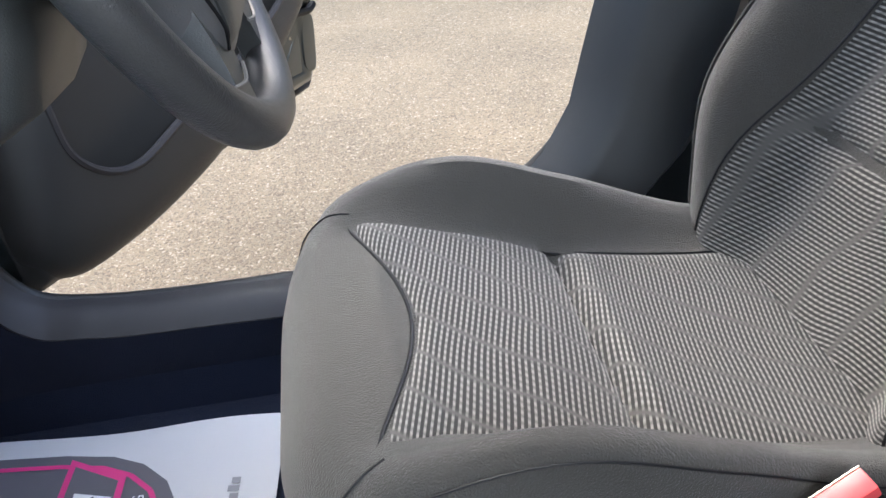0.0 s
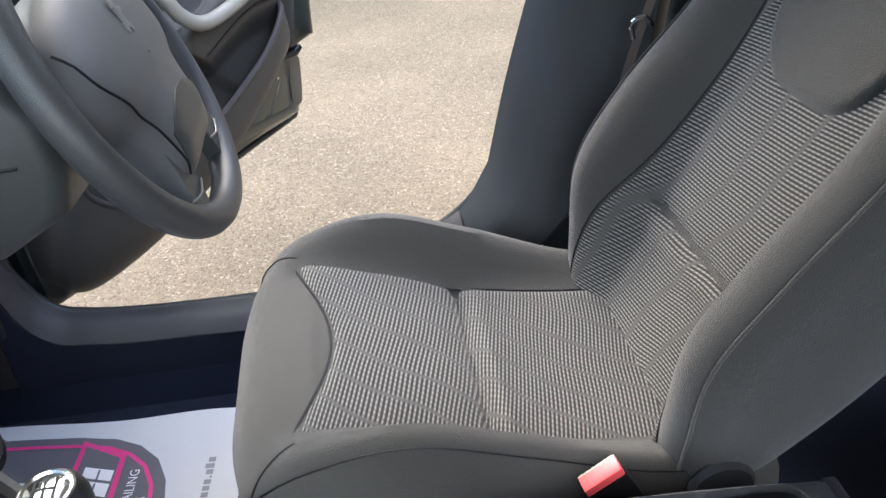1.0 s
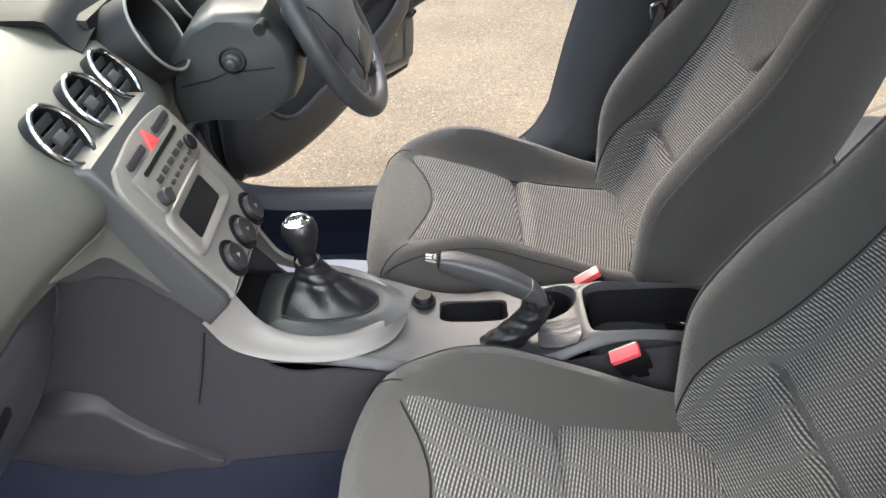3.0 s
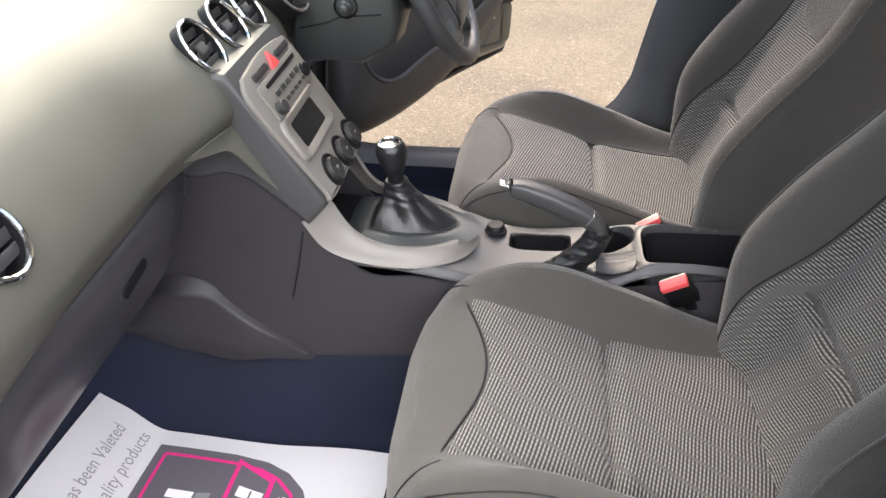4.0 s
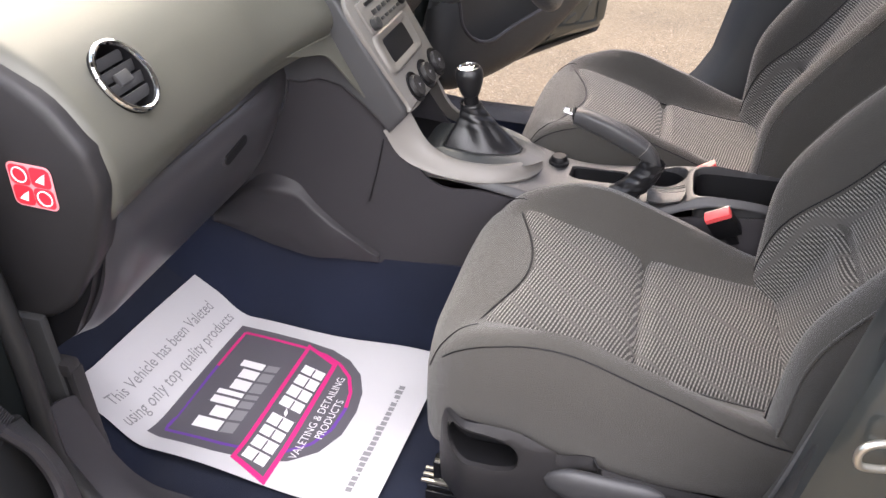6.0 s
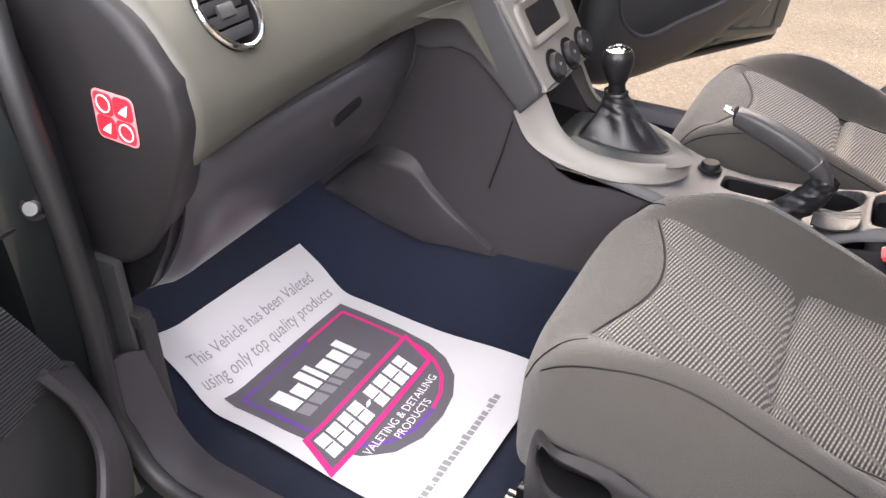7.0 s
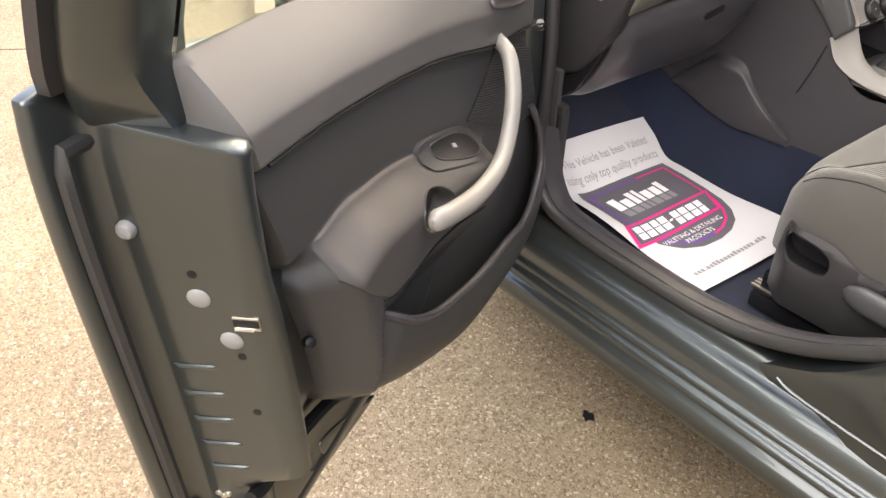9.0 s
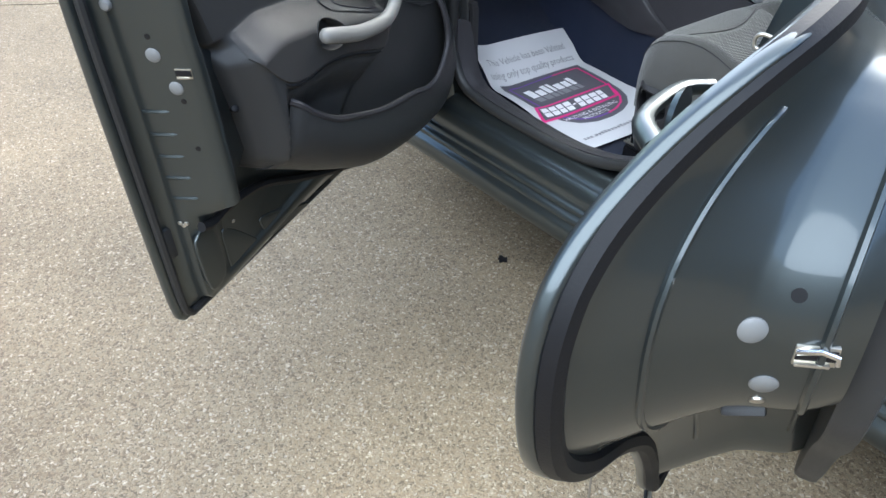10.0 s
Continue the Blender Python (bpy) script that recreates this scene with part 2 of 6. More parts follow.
M_WHEEL = mat("worn_grey_leather", (0.048, 0.048, 0.049), 0.34, grain=0.35, scale=700)
M_PAD = mat("pale_grey_boss_plastic", (0.092, 0.092, 0.094), 0.42, grain=0.2, scale=900)
M_CHROME = mat("chrome", (0.8, 0.8, 0.8), 0.12, metal=1.0, blotch=0.03)
M_STEEL = mat("zinc_steel", (0.55, 0.52, 0.45), 0.35, metal=0.9)
M_RED = mat("red_plastic", (0.75, 0.085, 0.09), 0.4, blotch=0.05)
M_STICK = mat("red_sticker", (0.72, 0.03, 0.05), 0.4, blotch=0.04)
M_STICKE = mat("faded_pink_print", (0.80, 0.30, 0.32), 0.45, blotch=0.1)
M_PAPER = mat("white_paper", (0.61, 0.60, 0.615), 0.75, grain=0.05, scale=60, blotch=0.02)
M_INK = mat("grey_ink", (0.115, 0.108, 0.125), 0.6, blotch=0.08)
M_INKTXT = mat("dark_grey_text_ink", (0.26, 0.255, 0.27), 0.6, blotch=0.05)
M_PINK = mat("magenta_ink", (0.70, 0.03, 0.22), 0.6, blotch=0.05)
M_VIOLET = mat("violet_ink", (0.16, 0.06, 0.36), 0.6, blotch=0.08)
M_PALE = mat("white_ink", (0.84, 0.82, 0.84), 0.7, blotch=0.02)
M_SHADE = mat("pale_grey_ink", (0.25, 0.245, 0.26), 0.6, blotch=0.05)
M_SEATX = stripe_cloth("ribbed_seat_cloth", 0, 0.0053)
M_SEATZ = stripe_cloth("ribbed_back_cloth", 2, 0.0050)
M_JOINT = mat("damp_joint_filler", (0.12, 0.095, 0.065), 0.85, grain=0.6, scale=200)
M_TIMBER = mat("weathered_timber", (0.22, 0.17, 0.12), 0.8, grain=0.6, scale=90, blotch=0.3)
M_LEAF = mat("dark_green_leaf", (0.045, 0.075, 0.04), 0.45, blotch=0.5, bscale=25)
M_WALL = mat("unseen_wall_render", (0.11, 0.105, 0.09), 0.85, grain=0.6, scale=120, blotch=0.25, bscale=1.5)
M_GROUND = gravel()
M_GLASS = glass("green_tinted_glass", (0.80, 0.88, 0.78))
M_SCREEN = tinted("windscreen_glass", (0.84, 0.87, 0.84))
M_LINER = mat("pale_grey_headlining", (0.5, 0.49, 0.46), 0.9, grain=0.3)


# ---- mesh helpers ----
TURNED = set()


def thing(name, label, category, at=(0, 0, 0), group="", kind="", m=None):
    ob = new(name)
    ob.empty_display_size = 0.05
    ob.matrix_basis = m if m is not None else pose(*at)
    if m is not None:
        TURNED.add(ob.name)
    return tagged(ob, label, category, group, kind)


def finish(bm, material, smooth, name):
    me = bpy.data.meshes.new(name)
    bmesh.ops.recalc_face_normals(bm, faces=bm.faces)
    for f in bm.faces:
        f.smooth = smooth
    bm.to_mesh(me)
    bm.free()
    me.materials.append(material)
    if smooth:
        me.set_sharp_from_angle(angle=radians(42))
    return me


def part(name, bm, material, parent=None, label="", smooth=True):
    """One mesh object under a thing. Coordinates are the world's, or, for a thing in TURNED, the thing's own."""
    root = parent
    while root is not None and root.parent is not None:
        root = root.parent
    if root is not None and root.name not in TURNED:
        bmesh.ops.translate(bm, verts=bm.verts, vec=-root.location)
    ob = new(name, finish(bm, material, smooth, name))
    if parent is not None:
        ob.parent = parent
    return tagged(ob, label) if label else ob


def spline(pts, n):
    """n+1 points on a Catmull-Rom curve through pts."""
    P = [np.array(p, float) for p in pts]
    P = [2 * P[0] - P[1]] + P + [2 * P[-1] - P[-2]]
    out = []
    m = len(P) - 3
    for i in range(n + 1):
        q = m * i / n
        k = min(int(q), m - 1)
        t = q - k
        a, b, c, d = P[k:k + 4]
        out.append(0.5 * (2 * b + (c - a) * t + (2 * a - 5 * b + 4 * c - d) * t * t + (3 * b - a - 3 * c + d) * t ** 3))
    return out


def curve1(pts):
    """A smooth function through (x, value) pairs."""
    xs = [p[0] for p in pts]
    ys = [p[1] for p in pts]
    sl = np.gradient(np.array(ys, float), np.array(xs, float))

    def f(x):
        if x <= xs[0]:
            return ys[0]
        if x >= xs[-1]:
            return ys[-1]
        k = max(i for i in range(len(xs)) if xs[i] <= x)
        h = xs[k + 1] - xs[k]
        t = (x - xs[k]) / h
        return ((1 + 2 * t) * (1 - t) ** 2 * ys[k] + t * (1 - t) ** 2 * h * sl[k] + t * t * (3 - 2 * t) * ys[k + 1] + t * t * (t - 1) * h * sl[k + 1])
    return f


def sm(a, b, x):
    t = min(1, max(0, (x - a) / (b - a)))
    return t * t * (3 - 2 * t)


def grid(nu, nv, f, closed_u=False, closed_v=False):
    bm = bmesh.new()
    V = [[bm.verts.new(f(i / nu, j / nv)) for j in range(nv + (0 if closed_v else 1))] for i in range(nu + (0 if closed_u else 1))]
    for i in range(nu):
        for j in range(nv):
            a, b = V[i], V[(i + 1) % len(V)]
            bm.faces.new((a[j], b[j], b[(j + 1) % len(b)], a[(j + 1) % len(a)]))
    return bm


def loft(loops, closed=True, caps=True):
    """Skin through loops of equal length."""
    bm = bmesh.new()
    R = [[bm.verts.new(p) for p in lp] for lp in loops]
    n = len(R[0])
    for a, b in zip(R, R[1:]):
        for j in range(n if closed else n - 1):
            bm.faces.new((a[j], a[(j + 1) % n], b[(j + 1) % n], b[j]))
    if caps and closed:
        bm.faces.new(R[0][::-1])
        bm.faces.new(R[-1])
    return bm


def thick(bm, t):
    """Give an open sheet a thickness of t, away from its normals."""
    bmesh.ops.recalc_face_normals(bm, faces=bm.faces)
    bmesh.ops.solidify(bm, geom=bm.faces[:], thickness=t)
    return bm


def slab(nu, nv, f, dz):
    """A sheet f with a flat-shifted underside dz below it."""
    bm = bmesh.new()
    T = [[bm.verts.new(f(i / nu, j / nv)) for j in range(nv + 1)] for i in range(nu + 1)]
    B = [[bm.verts.new(v.co - Vector((0, 0, dz))) for v in r] for r in T]
    for i in range(nu):
        for j in range(nv):
            bm.faces.new((T[i][j], T[i + 1][j], T[i + 1][j + 1], T[i][j + 1]))
            bm.faces.new((B[i][j + 1], B[i + 1][j + 1], B[i + 1][j], B[i][j]))
    for a, b in ((0, 0), (nu, 0)):
        for j in range(nv):
            bm.faces.new((T[a][j], T[a][j + 1], B[a][j + 1], B[a][j]))
    for j in (0, nv):
        for i in range(nu):
            bm.faces.new((T[i][j], T[i + 1][j], B[i + 1][j], B[i][j]))
    return bm


def box(x0, x1, y0, y1, z0, z1, r=0.006, seg=2):
    bm = bmesh.new()
    bmesh.ops.create_cube(bm, size=1, matrix=Matrix.LocRotScale(((x0 + x1) / 2, (y0 + y1) / 2, (z0 + z1) / 2), None, (x1 - x0, y1 - y0, z1 - z0)))
    if r:
        bmesh.ops.bevel(bm, geom=bm.edges[:], offset=r, segments=seg, profile=0.6, affect="EDGES")
    return bm


def moved(bm, m):
    bmesh.ops.transform(bm, matrix=m, verts=bm.verts)
    return bm


def prism(outline, h, m=None, r=0.0, seg=2):
    """A plate: an outline in its own x, y, thick h in z, with its edges rounded by r."""
    bm = bmesh.new()
    vs = [bm.verts.new((p[0], p[1], 0)) for p in outline]
    f = bm.faces.new(vs)
    top = bmesh.ops.extrude_face_region(bm, geom=[f])
    bmesh.ops.translate(bm, verts=[v for v in top["geom"] if isinstance(v, bmesh.types.BMVert)], vec=(0, 0, h))
    if r:
        bmesh.ops.bevel(bm, geom=[e for e in bm.edges if e.calc_face_angle(0) > 0.7 and abs(e.verts[0].co.z - e.verts[1].co.z) < 1e-6], offset=r, segments=seg, profile=0.6, affect="EDGES")
    return moved(bm, m) if m is not None else bm


def rrect(w, h, r, n=5, cx=0, cy=0):
    out = []
    for sx, sy, a0 in ((1, 1, 0), (-1, 1, 90), (-1, -1, 180), (1, -1, 270)):
        for k in range(n + 1):
            a = radians(a0 + 90 * k / n)
            out.append((cx + sx * (w / 2 - r) + r * math.cos(a), cy + sy * (h / 2 - r) + r * math.sin(a)))
    return out


def ellipse(a, b, n=28, cx=0, cy=0):
    return [(cx + a * math.cos(2 * math.pi * k / n), cy + b * math.sin(2 * math.pi * k / n)) for k in range(n)]


def lathe(prof, m=None, n=24):
    """Turn (radius, height) pairs round z."""
    loops = [[(r * math.cos(2 * math.pi * k / n), r * math.sin(2 * math.pi * k / n), z) for k in range(n)] for r, z in prof]
    bm = loft(loops)
    return moved(bm, m) if m is not None else bm


def tube(pts, r, n=10, samples=0, closed=False, flat=1.0):
    """A round bar along pts; r is a number or a function of 0..1."""
    P = [Vector(p) for p in (spline(pts, samples) if samples else pts)]
    rf = r if callable(r) else (lambda q: r)
    loops = []
    up = None
    for i, p in enumerate(P):
        a = P[i - 1] if (i or closed) else P[0]
        b = P[(i + 1) % len(P)] if (i < len(P) - 1 or closed) else P[-1]
        d = (b - a).normalized()
        if up is None:
            up = d.orthogonal().normalized()
        up = (up - d * up.dot(d)).normalized()
        s = d.cross(up)
        rr = rf(i / max(1, len(P) - 1))
        loops.append([p + up * (rr * math.cos(2 * math.pi * k / n)) + s * (rr * flat * math.sin(2 * math.pi * k / n)) for k in range(n)])
    if closed:
        loops.append(loops[0])
        bm = loft(loops, caps=False)
        bmesh.ops.remove_doubles(bm, verts=bm.verts, dist=1e-6)
        return bm
    return loft(loops)


def joined(*bms):
    """Several meshes of one part as one."""
    out = bmesh.new()
    for b in bms:
        me = bpy.data.meshes.new("t")
        b.to_mesh(me)
        b.free()
        out.from_mesh(me)
        bpy.data.meshes.remove(me)
    return out


def text_bm(words, size, place, width):
    """Letters in the built-in font, each vertex laid on a surface by place(a, b)."""
    cu = bpy.data.curves.new("t", "FONT")
    cu.body, cu.size, cu.align_x, cu.resolution_u = words, size, "CENTER", 3
    ob = bpy.data.objects.new("t", cu)
    scene.collection.objects.link(ob)
    bpy.context.view_layer.update()
    me = bpy.data.meshes.new_from_object(ob.evaluated_get(bpy.context.evaluated_depsgraph_get()))
    bm = bmesh.new()
    bm.from_mesh(me)
    bpy.data.objects.remove(ob)
    bpy.data.meshes.remove(me)
    squeeze = width / (max(v.co.x for v in bm.verts) - min(v.co.x for v in bm.verts))
    for v in bm.verts:
        v.co = place(v.co.x * squeeze, v.co.y)
    return bm

# ---- ground ----
g = bmesh.new()
bmesh.ops.create_grid(g, x_segments=40, y_segments=40, size=60)
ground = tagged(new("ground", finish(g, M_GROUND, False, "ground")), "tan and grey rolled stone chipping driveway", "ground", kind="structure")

# ---- car shell ----
car = thing("car", "dark grey-green metallic car with its doors standing open", "car")
SEAL_Z = curve1([(-0.765, 0.64), (-0.745, 0.555), (-0.72, 0.502), (-0.69, 0.474), (-0.62, 0.458), (-0.45, 0.448), (-0.25, 0.450), (-0.1, 0.485), (0.02, 0.55), (0.10, 0.615), (0.16, 0.71), (0.20, 0.85)])


def sill(sy):
    """Painted door sill with its pressed ledge, on the side sy of the car."""
    prof = [(0.74, 0.30), (0.75, 0.40), (0.775, 0.425), (0.815, 0.432), (0.832, 0.424), (0.842, 0.405), (0.852, 0.398), (0.868, 0.392), (0.880, 0.372),
            (0.886, 0.352), (0.890, 0.346), (0.897, 0.342), (0.899, 0.334), (0.895, 0.330), (0.899, 0.325), (0.908, 0.320), (0.911, 0.311), (0.907, 0.306), (0.911, 0.299), (0.921, 0.285), (0.921, 0.255), (0.900, 0.228), (0.85, 0.210), (0.78, 0.205), (0.74, 0.21)]
    pts = spline(prof, 96)
    loops = [[(x, sy * p[0], p[1]) for p in pts] for x in [-0.98 + 2.2 * k / 30 for k in range(31)]]
    return part("sill", loft(loops), M_PAINT, car, "dark painted sill with a bright pressed ledge")


def pillar(sy):
    """Painted centre pillar, wide at its foot."""
    loops = []
    F = curve1([(0.37, -0.20), (0.42, -0.12), (0.47, -0.03), (0.52, 0.03), (0.58, 0.085), (0.65, 0.128), (0.74, 0.162), (0.86, 0.185), (1.0, 0.215), (1.2, 0.26), (1.42, 0.30)])
    R = curve1([(0.36, 0.46), (0.5, 0.42), (0.64, 0.37), (0.86, 0.35), (1.2, 0.37), (1.42, 0.40)])
    Y = curve1([(0.36, 0.868), (0.42, 0.876), (0.5, 0.888), (0.7, 0.888), (1.0, 0.862), (1.42, 0.68)])
    for z in [0.37 + 1.05 * (k / 30) for k in range(31)]:
        f, r, yo = F(z), R(z), Y(z)
        w = 1 + 2.2 * sm(0.52, 0.39, z)
        yi, ym = yo - 0.10, yo - 0.030
        loops.append([(f, sy * yi, z), (f - 0.006, sy * (yi + 0.02), z), (f, sy * (ym - 0.01), z), (f + 0.018 * w, sy * ym, z), (f + 0.05 * w, sy * (ym + 0.004), z), (f + 0.066 * w, sy * (ym + 0.014), z), (f + 0.078 * w, sy * (yo - 0.004), z), (f + 0.095 * w, sy * yo, z),
                      (r - 0.07, sy * yo, z), (r - 0.05, sy * (yo - 0.006), z), (r - 0.03, sy * ym, z), (r, sy * ym, z), (r, sy * yi, z)])
    part("pillar_groove", tube([(-0.06, sy * 0.892, 0.462), (-0.03, sy * 0.8935, 0.452), (0.05, sy * 0.894, 0.446), (0.17, sy * 0.894, 0.442), (0.26, sy * 0.894, 0.44)], 0.0035, 6, 16), M_PAINT, car)
    return part("centre_pillar", loft(loops), M_PAINT, car)


for sy in (-1, 1):
    sill(sy)
    pillar(sy)
    # door opening seal: a fat black rubber bead round the opening
    pts = [(-0.80, sy * 0.80, 1.12), (-0.765, sy * 0.822, 1.0), (-0.748, sy * 0.825, 0.85), (-0.748, sy * 0.825, 0.72)]
    pts += [(x, sy * 0.826, SEAL_Z(x) - 0.008) for x in (-0.755, -0.742, -0.72, -0.69, -0.64, -0.55, -0.4, -0.25, -0.15, -0.06, 0.02, 0.07, 0.11, 0.145)]
    pts += [(0.178, sy * 0.824, 0.78), (0.205, sy * 0.815, 0.90), (0.235, sy * 0.795, 1.04), (0.29, sy * 0.71, 1.28)]
    part("door_seal", tube(pts, 0.0145, 10, 110), M_RUBBER, car, "fat black rubber door seal")
    # front door post
    post = [(-1.02, 0.76), (-0.80, 0.76), (-0.765, 0.795), (-0.765, 0.83), (-0.79, 0.842), (-0.80, 0.865), (-0.845, 0.885), (-1.02, 0.895)]
    part("door_post", loft([[(x + dx, sy * y, z) for x, y in post] for dx, z in ((0.03, 0.40), (0.02, 0.47), (0.0, 0.56), (0.0, 0.8), (-0.01, 0.95), (-0.05, 1.10))]), M_PAINT, car)
    part("windscreen_pillar", tube([(-1.0, sy * 0.80, 1.09), (-0.7, sy * 0.75, 1.32), (-0.35, sy * 0.66, 1.54)], 0.04, 10, 12), M_TRIM, car)
    part("rear_quarter", box(1.12, 1.9, sy * 0.83 - 0.06, sy * 0.83 + 0.06, 0.2, 1.02, 0.02), M_PAINT, car)
    part("rear_pillar", tube([(1.2, sy * 0.80, 1.0), (1.38, sy * 0.70, 1.3), (1.42, sy * 0.62, 1.55)], 0.06, 10, 8), M_TRIM, car)
    part("roof_rail", tube([(-0.36, sy * 0.63, 1.555), (0.4, sy * 0.62, 1.58), (1.4, sy * 0.60, 1.55)], 0.025, 10, 10), M_TRIM, car)
part("roof", thick(grid(16, 16, lambda a, b: (-0.42 + 1.9 * a, -0.62 + 1.24 * b, 1.63 - 0.06 * (2 * b - 1) ** 2 - 0.04 * (2 * a - 1) ** 2)), 0.03), M_LINER, car)
part("windscreen", thick(grid(14, 20, lambda a, b: (-1.27 + 0.87 * a - 0.10 * (2 * b - 1) ** 2 * -1, (2 * b - 1) * (0.76 - 0.14 * a), 1.10 + 0.47 * a + 0.05 * math.sin(math.pi * a))), 0.005), M_SCREEN, car, "tinted windscreen")
part("tail_panel", box(1.85, 1.95, -0.85, 0.85, 0.25, 1.0, 0.02), M_PAINT, car)
part("bulkhead", box(-1.5, -1.25, -0.86, 0.86, 0.2, 1.04, 0.02), M_PAINT, car)


def floor_z(x, y):
    ay = abs(y)
    z = 0.318 + 0.72 * max(0, -0.80 - x) * sm(-0.80, -0.86, x)
    z += 0.06 * sm(0.70, 0.75, ay)
    return z


carpet = tagged(new("floor", finish((slab(90, 60, lambda a, b: (-1.25 + 3.1 * a, -0.755 + 1.51 * b, floor_z(-1.25 + 3.1 * a, -0.755 + 1.51 * b) + 0.003 * noise.noise((9 * a, 7 * b, 0))), 0.08)), M_CARPET, True, "floor")),
                "navy black moulded carpet over the car floor", "carpet", kind="structure")

# ---- seats ----
ZC = curve1([(-0.31, 0.60), (-0.28, 0.668), (-0.22, 0.690), (-0.1, 0.668), (0.015, 0.630), (0.15, 0.605), (0.32, 0.59)])
ZB = curve1([(-0.31, 0.615), (-0.26, 0.682), (-0.18, 0.722), (-0.09, 0.732), (0.035, 0.692), (0.2, 0.628), (0.32, 0.61)])


def cushion_z(x, w):
    aw = abs(w)
    z = ZC(x) + (ZB(x) - ZC(x)) * sm(0.168, 0.236, aw)
    if aw > 0.238:
        q = min(1, (aw - 0.238) / 0.042)
        z -= 0.07 * (1 - math.sqrt(max(0, 1 - q * q)))
    return z + (0.007 * math.exp(-((x - 0.036) / 0.014) ** 2)) * sm(0.165, 0.13, aw) - (0.017 * math.exp(-((x - 0.010) / 0.006) ** 2) + 0.006 * math.exp(-((x - 0.010) / 0.03) ** 2)) * sm(0.185, 0.15, aw)


HW = curve1([(-0.305, 0.192), (-0.295, 0.216), (-0.275, 0.238), (-0.25, 0.250), (-0.2, 0.257), (-0.1, 0.262), (0.05, 0.262), (0.3, 0.25)])


def cushion_hw(x, door=True):
    return HW(x) if door else HW(x) - 0.012


def front_x(w):
    """The front edge of the ribbed panel, which bows back in the middle."""
    return -0.222 + 0.052 * math.cos(min(1, abs(w) / 0.185) * math.pi / 2) ** 1.3


BX, BZ, LEANB = 0.235, 0.60, radians(26)
E_UP = Vector((math.sin(LEANB), 0, math.cos(LEANB)))
E_FW = Vector((-math.cos(LEANB), 0, math.sin(LEANB)))
BD = curve1([(-0.05, 0.02), (0.04, 0.062), (0.15, 0.105), (0.27, 0.098), (0.42, 0.066), (0.58, 0.055), (0.68, 0.03)])
BW = curve1([(-0.05, 0.225), (0.05, 0.243), (0.2, 0.258), (0.35, 0.258), (0.5, 0.243), (0.62, 0.22), (0.70, 0.17)])
BT = curve1([(-0.05, 0.06), (0.05, 0.08), (0.25, 0.115), (0.42, 0.118), (0.58, 0.095), (0.70, 0.05)])


def back_d(s, w):
    aw = abs(w)
    f = BW(s) / 0.27
    d = BD(s) * sm(0.125 * f, 0.215 * f, aw)
    d -= 0.012 * math.exp(-((s - 0.165) / 0.010) ** 2) * sm(0.15, 0.12, aw)
    return d + 0.006 * math.exp(-((s - 0.143) / 0.013) ** 2) * sm(0.15, 0.12, aw)


